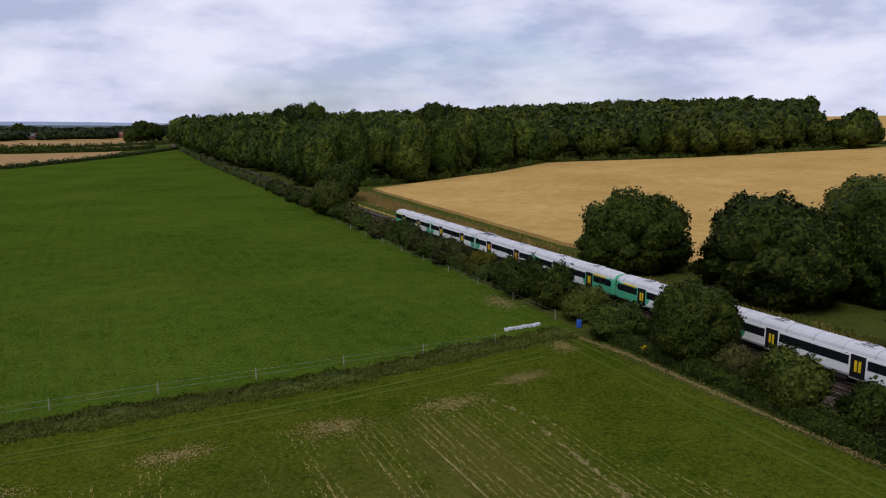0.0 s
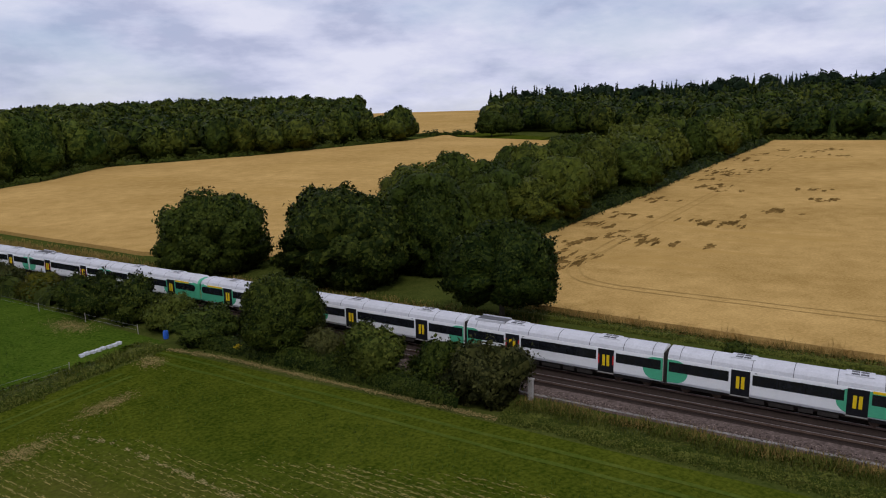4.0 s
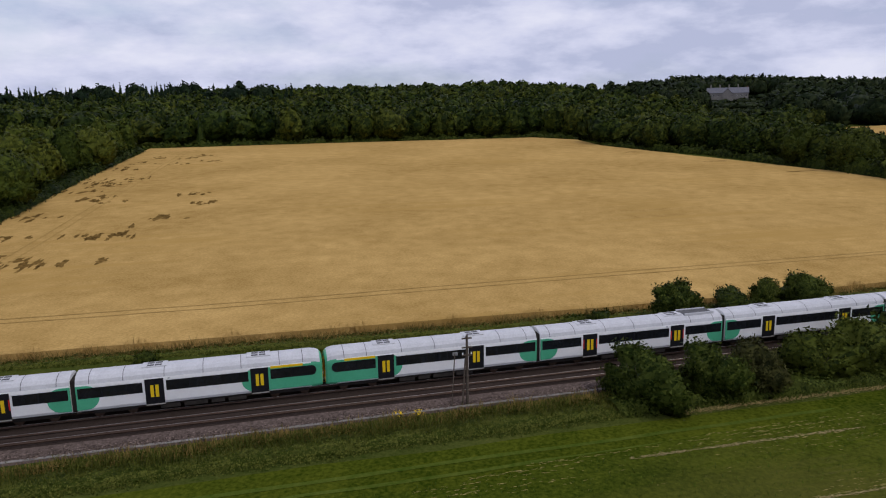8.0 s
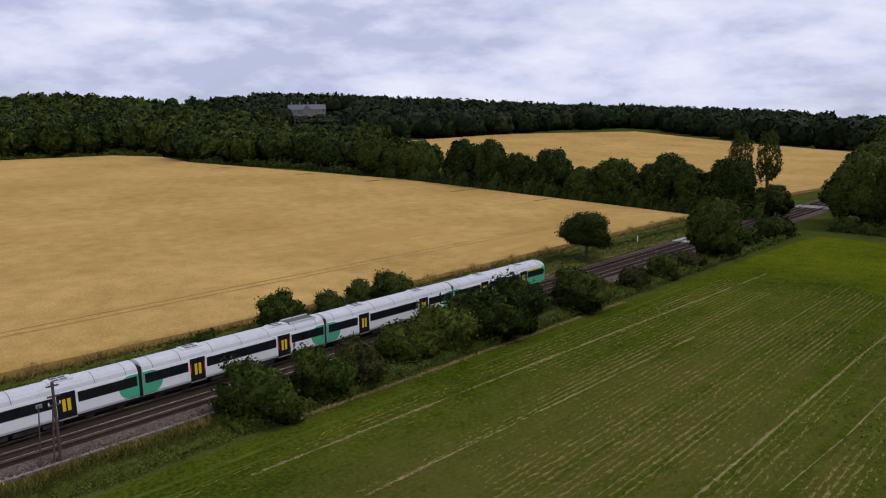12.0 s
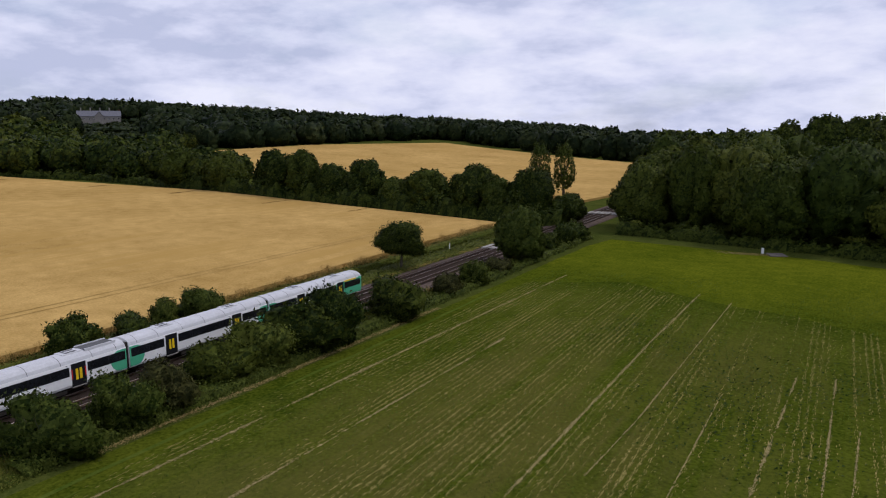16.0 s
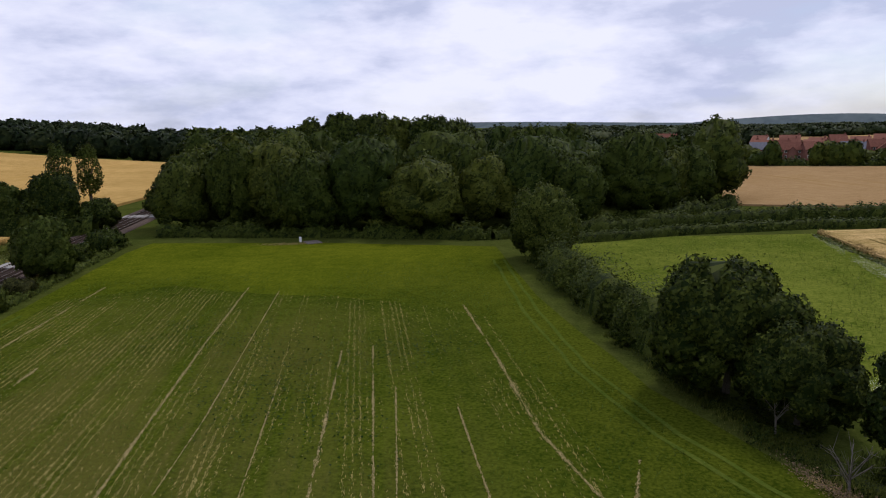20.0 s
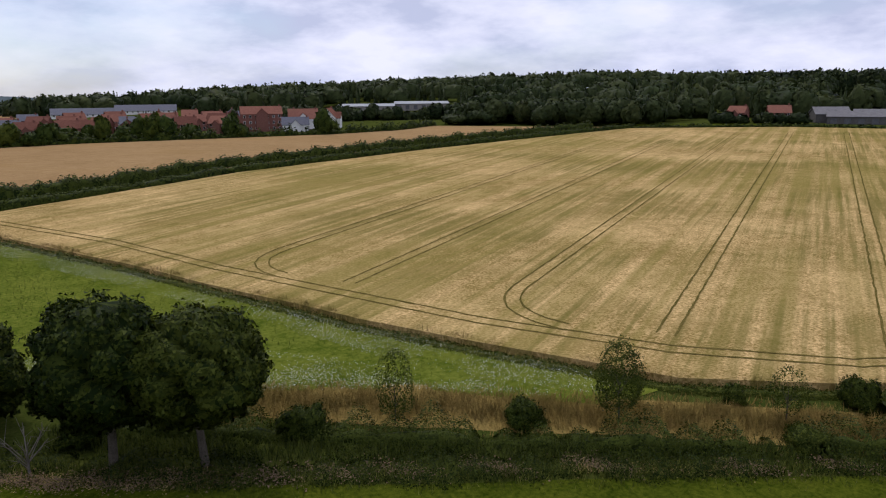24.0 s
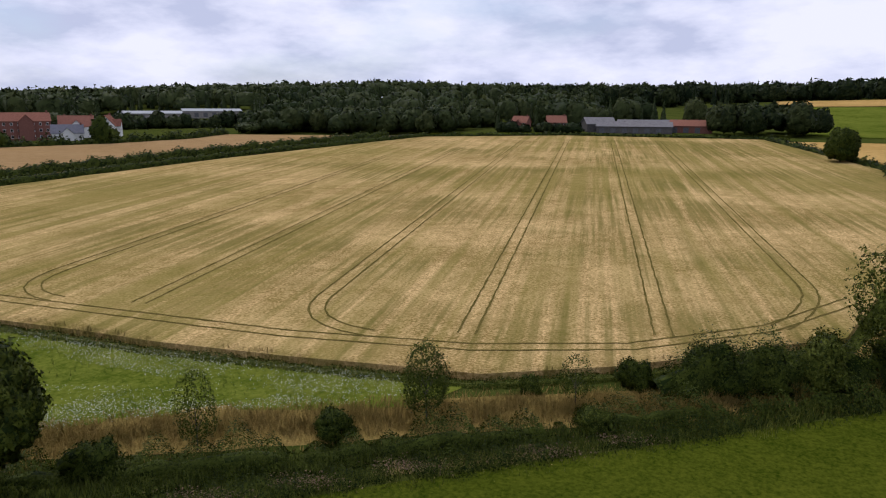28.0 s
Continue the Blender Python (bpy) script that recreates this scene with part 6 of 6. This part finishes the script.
def telegraph_pole(a, n):
    x, y = W(a, n)
    ob = thing("telegraph_pole", pose(x, y, 0.05, 0, 0, HEAD), "old wooden lineside pole with cross arms and leaning stay", "pole")
    part("pole", rod(bmesh.new(), (0, 0, -0.4), (0, 0, 6.4), 0.13, 0.1, 10), TIMBER, ob)
    part("brace_pole", rod(bmesh.new(), (0.5, 0, -0.3), (0.14, 0, 4.4), 0.09, 0.07, 8), TIMBER, ob)
    stay = part("stay_post", rod(bmesh.new(), (1.5, 0.2, -0.3), (1.1, 0.1, 4.9), 0.055, 0.045, 8), TIMBER, ob, "thin grey post with a small plate")
    part("plate", box(bmesh.new(), 0.85, 1.3, 0.08, 0.12, 4.7, 5.0, 0.01), STEEL, stay)
    for z in (6.1, 5.3, 4.6):
        arm = part("cross_arm", box(bmesh.new(), -0.45, 0.45, -0.06, 0.06, z - 0.06, z + 0.06, 0.01), TIMBER, ob)
        for dx in (-0.38, 0.0, 0.38):
            part("insulator", rod(bmesh.new(), (dx, 0, z + 0.05), (dx, 0, z + 0.24), 0.06, 0.045, 10), CHINA, arm)
    return ob


telegraph_pole(-16.5, 56.2)
x, y = W(25.4, 55.0)
cabinet = thing("lineside_post", pose(x, y, 0.0, 0, 0, HEAD), "weathered square concrete post beside the track", "post")
part("shaft", box(bmesh.new(), -0.22, 0.22, -0.2, 0.2, -0.3, 1.9, 0.03), CONCRETE, cabinet)
part("cap", box(bmesh.new(), -0.27, 0.27, -0.25, 0.25, 1.9, 2.05, 0.03), CONCRETE, cabinet, "paler weathered cap")
BLUE = material("blue plastic", (0.02, 0.09, 0.42), (0.03, 0.13, 0.55), 1.0, 8.0, 0.35, 0.0, spec=0.5)
x, y = W(69.6, 50.9)
barrel = thing("water_barrel", pose(x, y, 0.06, 0, 0, 0), "bright blue plastic water barrel beside the bushes", "barrel")
bm = bmesh.new()
for z0, z1, r0, r1 in ((0, 0.12, 0.27, 0.3), (0.12, 0.42, 0.3, 0.31), (0.42, 0.5, 0.32, 0.32), (0.5, 0.8, 0.31, 0.3), (0.8, 0.92, 0.3, 0.26)):
    rod(bm, (0, 0, z0), (0, 0, z1), r0, r1, 18)
part("drum", bm, BLUE, barrel)
part("lid", rod(bmesh.new(), (0, 0, 0.92), (0, 0, 0.96), 0.27, 0.27, 18), BLUE, barrel)
BAG = material("white plastic sack", (0.62, 0.63, 0.66), (0.80, 0.80, 0.80), 1.5, 8.0, 0.4, 0.3, spec=0.4)
proto = thing("feed_trough", Matrix(), "small white plastic trough in a row on the grass", "trough", "troughs in a row")
bm = bmesh.new()
outer = [bm.verts.new((sx * 0.225, sy * 0.180, 0.00)) for sx, sy in ((-1, -1), (1, -1), (1, 1), (-1, 1))]
rim = [bm.verts.new((sx * 0.270, sy * 0.225, 0.32)) for sx, sy in ((-1, -1), (1, -1), (1, 1), (-1, 1))]
lip = [bm.verts.new((sx * 0.232, sy * 0.188, 0.32)) for sx, sy in ((-1, -1), (1, -1), (1, 1), (-1, 1))]
bed = [bm.verts.new((sx * 0.203, sy * 0.158, 0.11)) for sx, sy in ((-1, -1), (1, -1), (1, 1), (-1, 1))]
for p, q in ((outer, rim), (rim, lip), (lip, bed)):
    for i in range(4):
        bm.faces.new((p[i], p[(i + 1) % 4], q[(i + 1) % 4], q[i]))
bm.faces.new(bed)
bm.faces.new(outer[::-1])
part("tub", bm, BAG, proto)
for i in range(8):
    x, y = W(72.1 + 0.03 * i + (0.15 if i % 3 == 1 else 0), 42.2 + 0.66 * i)
    copy_thing(proto, pose(x, y, 0.07, 0, 0, HEAD + 80 + 9 * (i % 3)))
for o in (*proto.children_recursive, proto):
    bpy.data.objects.remove(o)


def fence(posts, label):
    ob = new("fence")
    tagged(ob, label, "fence")
    bm = bmesh.new()
    rod(bm, (0, 0, -0.2), (0, 0, 1.25), 0.05, 0.045, 7)
    first = part("post", bm, PALEWOOD, ob)
    tops = []
    for i, (a, n) in enumerate(posts):
        o = first if i == 0 else new("post", first.data)
        x, y = W(a, n)
        o.parent = ob
        o.matrix_world = pose(x, y, float(land(x, y)), 2 * ((i * 7) % 5 - 2), 0, 0)
        tops.append(Vector((x, y, float(land(x, y)))))
    for z in (0.55, 1.05):
        bm = bmesh.new()
        for p, q in zip(tops, tops[1:]):
            rod(bm, p + Vector((0, 0, z)), q + Vector((0, 0, z)), 0.008, 0.008, 4)
        part("wire", bm, STEEL, ob)


PALEWOOD = material("pale fence timber", (0.22, 0.20, 0.16), (0.38, 0.35, 0.29), 1.0, 9.0, bump=0.3)
fence([(68.4, -14.8 + 8.9 * i) for i in range(7)], "post and wire fence along the overgrown ditch")
fence([(74 + 10.5 * i, 50.4 + 0.02 * i) for i in range(10)], "post and wire fence along the pasture's edge")
for a in (-136.5, -206.5):
    x, y = W(a, 60.6)
    crossing = thing("level_crossing", pose(x, y, 0.0, 0, 0, HEAD), "pale concrete board crossing laid over the tracks", "crossing", "crossings of the railway")
    for i in range(6):
        part("board", box(bmesh.new(), -2.6, 2.6, -4.6 + i * 1.55, -3.2 + i * 1.55, 0.3, 0.575, 0.02), CONCRETE, crossing)


def crossing_gate(a, n, turn):
    x, y = W(a, n)
    ob = thing("crossing_gate", pose(x, y, float(land(x, y)), 0, 0, HEAD + turn), "weathered wooden field gate beside the railway crossing", "gate", "gates of the crossing")
    for px in (-1.8, 1.8):
        part("gate_post", rod(bmesh.new(), (px, 0, -0.3), (px, 0, 1.6), 0.12, 0.11, 10), PALEWOOD, ob)
    for z in (0.3, 0.6, 0.9, 1.25):
        part("bar", box(bmesh.new(), -1.75, 1.75, -0.03, 0.03, z, z + 0.1, 0.01), PALEWOOD, ob)
    part("diagonal", rod(bmesh.new(), (-1.7, 0.05, 0.3), (1.7, 0.05, 1.3), 0.04, 0.04, 6), PALEWOOD, ob)


crossing_gate(-205.5, 69.5, 0)
crossing_gate(-207.5, 54.0, 0)
for a, n in ((-130, 70.6), (-60, 69.4), (-199, 68.6), (-212, 68.4)):
    x, y = W(a, n)
    ob = thing("marker_post", pose(x, y, float(land(x, y)), 0, 0, HEAD), "short white lineside marker post in grass", "post", "marker posts")
    part("shaft", box(bmesh.new(), -0.09, 0.09, -0.09, 0.09, -0.3, 1.25, 0.02), CHINA, ob)
    part("cap", box(bmesh.new(), -0.12, 0.12, -0.12, 0.12, 1.25, 1.32, 0.01), CHINA, ob)
x, y = W(-154.5, 10.4)
culvert = thing("culvert", pose(x, y, float(land(x, y)), 0, 0, HEAD + 20), "weathered concrete slab and white box at the wood's edge", "culvert")
part("slab", box(bmesh.new(), -1.8, 1.8, -1.6, 1.6, -0.2, 0.22, 0.05), SLEEPER, culvert)
part("box", box(bmesh.new(), -2.5, -2.0, -2.3, -1.85, -0.2, 1.1, 0.04), CHINA, culvert, "white painted box")
for i, (a, n) in enumerate(((-10.0, 53.9), (-11.6, 53.8), (57.5, 50.6))):
    rng = np.random.default_rng(500 + i)
    x, y = W(a, n)
    ob = thing("ragwort", pose(x, y, float(land(x, y)) + 0.1), "tall yellow-flowering weed on the railway bank", "wild flower")
    bm = bmesh.new()
    for k in range(6):
        rod(bm, (0, 0, -0.1), (rng.normal(0, 0.18), rng.normal(0, 0.18), 1.0), 0.02, 0.012, 5)
    part("stems", bm, WEED, ob)
    p = np.stack([rng.normal(0, 0.22, 45), rng.normal(0, 0.22, 45), rng.uniform(0.85, 1.2, 45)], 1)
    v = cards(rng, p, np.tile([0, 0, 1.0], (45, 1)), 0.065)
    part("flower_heads", mesh_from("flower_heads", v, tris(v), YELLOW), None, ob)

# ---- buildings ----
BRICK = material("red brick", (0.145, 0.064, 0.050), (0.26, 0.122, 0.094), 1.5, 9.0, bump=0.3)
TILE = material("red clay roof tiles", (0.145, 0.062, 0.045), (0.28, 0.128, 0.09), 1.0, 7.0, bump=0.4, per_object=0.3)
SLATE = material("grey slate roof", (0.10, 0.10, 0.115), (0.20, 0.20, 0.225), 1.0, 7.0, bump=0.4)
RENDER_W = material("white house render", (0.62, 0.61, 0.58), (0.80, 0.79, 0.76), 0.8, 6.0, bump=0.1)
SHEET = material("weathered grey roof sheeting", (0.12, 0.115, 0.115), (0.25, 0.24, 0.24), 0.5, 5.0, 0.6, 0.1)
PALESHEET = material("pale roof sheeting", (0.30, 0.31, 0.32), (0.46, 0.47, 0.48), 0.5, 5.0, 0.6, 0.1)
BARNWALL = material("dark weathered barn cladding", (0.07, 0.066, 0.062), (0.145, 0.135, 0.125), 0.8, 6.0, bump=0.3)
STONE = material("grey stone wall", (0.17, 0.155, 0.14), (0.33, 0.305, 0.275), 0.8, 6.0, bump=0.4)


def pitched(bm, x0, x1, y0, y1, z, h, over=0.35, t=0.18, along_x=True):
    """A gable roof over a rectangle, ridge along x or y, with thickness."""
    if not along_x:
        b2 = bmesh.new()
        pitched(b2, y0, y1, -x1, -x0, z, h, over, t)
        b2.transform(Matrix.Rotation(math.pi / 2, 4, "Z"))
        me = bpy.data.meshes.new("tmp")
        b2.to_mesh(me)
        bm.from_mesh(me)
        bpy.data.meshes.remove(me)
        b2.free()
        return bm
    ym = (y0 + y1) / 2
    k = h / ((y1 - y0) / 2)
    prof = [(y0 - over, z - over * k), (ym, z + h), (y1 + over, z - over * k), (y1 + over, z - over * k + t), (ym, z + h + t), (y0 - over, z - over * k + t)]
    a, b = [[bm.verts.new((x, y, q)) for y, q in prof] for x in (x0 - over, x1 + over)]
    for i in range(6):
        j = (i + 1) % 6
        bm.faces.new((a[i], b[i], b[j], a[j]))
    bm.faces.new(a[::-1])
    bm.faces.new(b)
    bmesh.ops.recalc_face_normals(bm, faces=bm.faces)
    return bm


def walls(bm, x0, x1, y0, y1, h, gable=0.0, along_x=True):
    box(bm, x0, x1, y0, y1, -1.0, h)
    if gable:
        xm, ym = (x0 + x1) / 2, (y0 + y1) / 2
        for e in ((x0, x1) if along_x else (y0, y1)):
            s = 0.12 if e in (x0, y0) else -0.12
            if along_x:
                pts = [(e, y0, h), (e, y1, h), (e, ym, h + gable)]
                back = [(e + s, y0, h), (e + s, y1, h), (e + s, ym, h + gable)]
            else:
                pts = [(x0, e, h), (x1, e, h), (xm, e, h + gable)]
                back = [(x0, e + s, h), (x1, e + s, h), (xm, e + s, h + gable)]
            p, q = [bm.verts.new(c) for c in pts], [bm.verts.new(c) for c in back]
            bm.faces.new(p)
            bm.faces.new(q[::-1])
            for i in range(3):
                bm.faces.new((p[i], p[(i + 1) % 3], q[(i + 1) % 3], q[i]))
    bmesh.ops.recalc_face_normals(bm, faces=bm.faces)
    return bm


def window_part(ob, x, y, z, w, h, side):
    """A framed window on a wall that faces -y, +y (side y) or -x, +x (side x)."""
    fr, pn = bmesh.new(), bmesh.new()
    if side[0] == "y":
        s = -1 if side[1] == "-" else 1
        box(fr, x - w / 2, x + w / 2, min(y, y + s * 0.08), max(y, y + s * 0.08), z, z + h)
        box(pn, x - w / 2 + 0.1, x + w / 2 - 0.1, min(y, y + s * 0.1), max(y, y + s * 0.1), z + 0.1, z + h - 0.1)
    else:
        s = -1 if side[1] == "-" else 1
        box(fr, min(x, x + s * 0.08), max(x, x + s * 0.08), y - w / 2, y + w / 2, z, z + h)
        box(pn, min(x, x + s * 0.1), max(x, x + s * 0.1), y - w / 2 + 0.1, y + w / 2 - 0.1, z + 0.1, z + h - 0.1)
    f = part("window", fr, RENDER_W, ob)
    part("pane", pn, DARKGLASS, f)


def house(name, length, depth, eaves, ridge, wall_mat, roof_mat, label, storeys=2, chimney=True, group="", wing=0.0, bays=3):
    ob = thing(name, Matrix(), label, "house", group)
    part("wall", walls(bmesh.new(), -length / 2, length / 2, -depth / 2, depth / 2, eaves, ridge), wall_mat, ob)
    part("roof", pitched(bmesh.new(), -length / 2, length / 2, -depth / 2, depth / 2, eaves, ridge), roof_mat, ob)
    for k in range(storeys):
        z = 0.9 + k * (eaves / storeys)
        for i in range(bays):
            x = -length / 2 + length * (i + 0.5) / bays
            for s, y in (("y-", -depth / 2), ("y+", depth / 2)):
                window_part(ob, x, y, z, 1.1, 1.3, s)
    part("door", box(bmesh.new(), -0.5, 0.5, -depth / 2 - 0.06, -depth / 2, 0, 2.0), BLACK, ob)
    if chimney:
        part("chimney", box(bmesh.new(), length / 2 - 1.2, length / 2 - 0.5, -0.4, 0.4, eaves, eaves + ridge + 1.0, 0.03), BRICK, ob)
    if wing:
        part("gable_wing", walls(bmesh.new(), -wing / 2, wing / 2, -depth / 2 - 1.6, 0, eaves - 0.2, wing * 0.5, False), wall_mat, ob)
        part("wing_roof", pitched(bmesh.new(), -wing / 2, wing / 2, -depth / 2 - 1.6, 0, eaves - 0.2, wing * 0.5, along_x=False), roof_mat, ob)
    return ob


def put(ob, a, n, turn):
    """Stands a building on the land; turn in degrees from facing the drone."""
    x, y = W(a, n)
    face = math.degrees(math.atan2(-y, -x)) + 90
    return copy_thing(ob, pose(x, y, float(land(x, y)), 0, 0, face + turn))


terrace = house("house", 9, 8, 5.0, 3.4, BRICK, TILE, "red brick house with a clay tiled roof", group="village houses", wing=3.2)
plain = house("house", 11, 8, 5.0, 3.6, BRICK, TILE, "long red brick house with a tiled roof", group="village houses", bays=4)
pale = house("house", 9, 8, 5.0, 3.6, RENDER_W, TILE, "white rendered house with a red roof", group="village houses", wing=3.6)
slated = house("house", 10, 8, 5.2, 3.2, BRICK, SLATE, "red brick house with a grey slate roof", group="village houses", bays=4)
rng = np.random.default_rng(12)
protos = [terrace, plain, pale, slated]
for row, (off, count) in enumerate(((22, 12), (46, 13), (74, 14), (110, 12))):
    for i in range(count):
        t = (i + 0.5) / count + rng.normal(0, 0.012)
        t *= 0.8 if row < 2 else 1.0
        a, n = -330 + 150 * t, -185 - 128 * t
        d = math.hypot(a, n)
        a, n = a * (1 + off / d), n * (1 + off / d)
        put(protos[int(rng.choice(4, p=[0.45, 0.3, 0.1, 0.15]))], a, n, rng.choice([0, 0, 90, 20, -25]))
for i in range(26):
    t = i / 25
    put(protos[int(rng.choice(4, p=[0.4, 0.4, 0.1, 0.1]))], 1035 + 90 * rng.random() + 20 * t, -128 + 168 * t, rng.choice([0, 90, 25]))
for i in range(9):
    put(protos[i % 3], -560 - 20 * i + rng.normal(0, 8), -250 - 6 * i, rng.choice([0, 90]))
flats = house("apartment_house", 20, 12, 8.6, 3.6, BRICK, TILE, "three-storey red brick apartment house with white windows", storeys=3, bays=7, wing=6.0)
put(flats, -215, -319, 4)
white_house = house("white_gabled_house", 15, 9, 5.4, 4.8, RENDER_W, TILE, "white gabled house with a red tiled roof", wing=6.0, bays=4)
put(white_house, *polar(214.0, 392), 0)
put(white_house, *polar(216.0, 394), 80)
low_white = house("white_cottage", 13, 8, 3.4, 3.6, RENDER_W, SLATE, "low white cottage with twin gables and slate roof", storeys=1, bays=4, wing=5.0)
put(low_white, *polar(213.4, 374), 0)


def barn(name, length, depth, eaves, ridge, wall_mat, roof_mat, label, bays=0):
    ob = thing(name, Matrix(), label, "barn")
    part("wall", walls(bmesh.new(), -length / 2, length / 2, -depth / 2, depth / 2, eaves, ridge), wall_mat, ob)
    part("roof", pitched(bmesh.new(), -length / 2, length / 2, -depth / 2, depth / 2, eaves, ridge, 0.5), roof_mat, ob)
    for i in range(int(length // 6)):
        x = -length / 2 + 3 + i * 6
        part("rooflight", box(bmesh.new(), x - 0.5, x + 0.5, -0.3, 0.3, eaves + ridge + 0.02, eaves + ridge + 0.24), SHEET, ob)
        if bays:
            part("door", box(bmesh.new(), x - 1.4, x + 1.4, -depth / 2 - 0.08, -depth / 2, 0, eaves * 0.75), DARKGREY, ob)
    return ob


long_barn = barn("farm_barn", 40, 16, 3.6, 2.4, BARNWALL, SHEET, "long low farm barn with pale sheet roof", 1)
high_barn = barn("farm_barn", 16, 18, 4.4, 3.4, BARNWALL, SHEET, "high gabled farm barn with pale roof")
brick_barn = barn("farm_barn", 22, 9, 4.0, 3.0, BRICK, TILE, "brick farm building with tiled roof", 1)
put(long_barn, 76, -412, 0)
put(high_barn, 58, -424, 12)
put(brick_barn, 108, -416, -6)
put(long_barn, 92, -440, 3)
put(plain, 34, -424, 10)
put(terrace, 14, -420, -20)
hall = barn("factory_hall", 40, 30, 4.0, 1.6, STONE, PALESHEET, "long pale commercial hall below the wooded ridge", 1)
put(hall, *polar(218.9, 545), 0)
put(hall, *polar(223.1, 560), 4)
office = house("office_block", 46, 18, 2.3, 4.6, RENDER_W, SLATE, "long white block with a large grey slate roof", storeys=1, bays=12, chimney=False)
put(office, *polar(198.7, 640), 4)
put(office, *polar(202.8, 640), -3)
blue_shed = barn("blue_shed", 34, 20, 6.0, 1.5, BLUE, SHEET, "distant shed with blue walls")
put(blue_shed, -720, -130, 0)
mansion = house("country_house", 32, 11, 7.5, 4.2, STONE, SLATE, "large grey stone country house with slate roofs", storeys=2, bays=9, wing=7.0)
for x in (-13, -6, 1, 8):
    part("chimney", box(bmesh.new(), x - 0.5, x + 0.5, -0.5, 0.5, 9.0, 14.2, 0.05), STONE, mansion)
put(mansion, *polar(100.7, 655), 0)
for p in (*protos, flats, white_house, low_white, long_barn, high_barn, brick_barn, hall, office, blue_shed, mansion):
    for o in (*p.children_recursive, p):
        bpy.data.objects.remove(o)
VAN = material("white van paint", (0.66, 0.66, 0.66), (0.8, 0.8, 0.8), 1.0, 8.0, 0.3, 0.0, spec=0.5)
for i, (a, n) in enumerate(((-58, -428), (-54, -429))):
    x, y = W(a, n)
    ob = thing("site_cabin", pose(x, y, float(land(x, y)), 0, 0, HEAD + 70), "white site cabin at the field's end", "cabin", "site cabins")
    part("body", box(bmesh.new(), -3, 3, -1.3, 1.3, 0.1, 2.7, 0.05), VAN, ob)
    part("window", box(bmesh.new(), -2, -0.6, -1.34, -1.3, 1.2, 2.1), DARKGLASS, ob)
    part("door", box(bmesh.new(), 0.6, 1.5, -1.34, -1.3, 0.15, 2.2), DARKGREY, ob)

field("far_field", [(-35, -357), (35, -375), (30, -402), (-45, -388)], SOWN, 0.4, "narrow green field beyond the barley", step=10, skirt=0.4, seed=45)
# far hills on the horizon, the blue of the haze put into their colour
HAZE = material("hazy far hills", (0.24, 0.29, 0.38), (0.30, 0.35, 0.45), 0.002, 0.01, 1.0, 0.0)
WOODED_HAZE = material("hazed far wooded hills", (0.065, 0.085, 0.095), (0.125, 0.15, 0.155), 0.004, 0.03, 1.0, 0.0)
for name, a0, a1, dist, top, mat in (("far_hills", -45, 0, 4300, 27, HAZE), ("far_hills", -48, -4, 3200, 12, WOODED_HAZE), ("far_hills", 150, 200, 4300, 30, WOODED_HAZE), ("far_hills", 180, 214, 3500, 52, WOODED_HAZE)):
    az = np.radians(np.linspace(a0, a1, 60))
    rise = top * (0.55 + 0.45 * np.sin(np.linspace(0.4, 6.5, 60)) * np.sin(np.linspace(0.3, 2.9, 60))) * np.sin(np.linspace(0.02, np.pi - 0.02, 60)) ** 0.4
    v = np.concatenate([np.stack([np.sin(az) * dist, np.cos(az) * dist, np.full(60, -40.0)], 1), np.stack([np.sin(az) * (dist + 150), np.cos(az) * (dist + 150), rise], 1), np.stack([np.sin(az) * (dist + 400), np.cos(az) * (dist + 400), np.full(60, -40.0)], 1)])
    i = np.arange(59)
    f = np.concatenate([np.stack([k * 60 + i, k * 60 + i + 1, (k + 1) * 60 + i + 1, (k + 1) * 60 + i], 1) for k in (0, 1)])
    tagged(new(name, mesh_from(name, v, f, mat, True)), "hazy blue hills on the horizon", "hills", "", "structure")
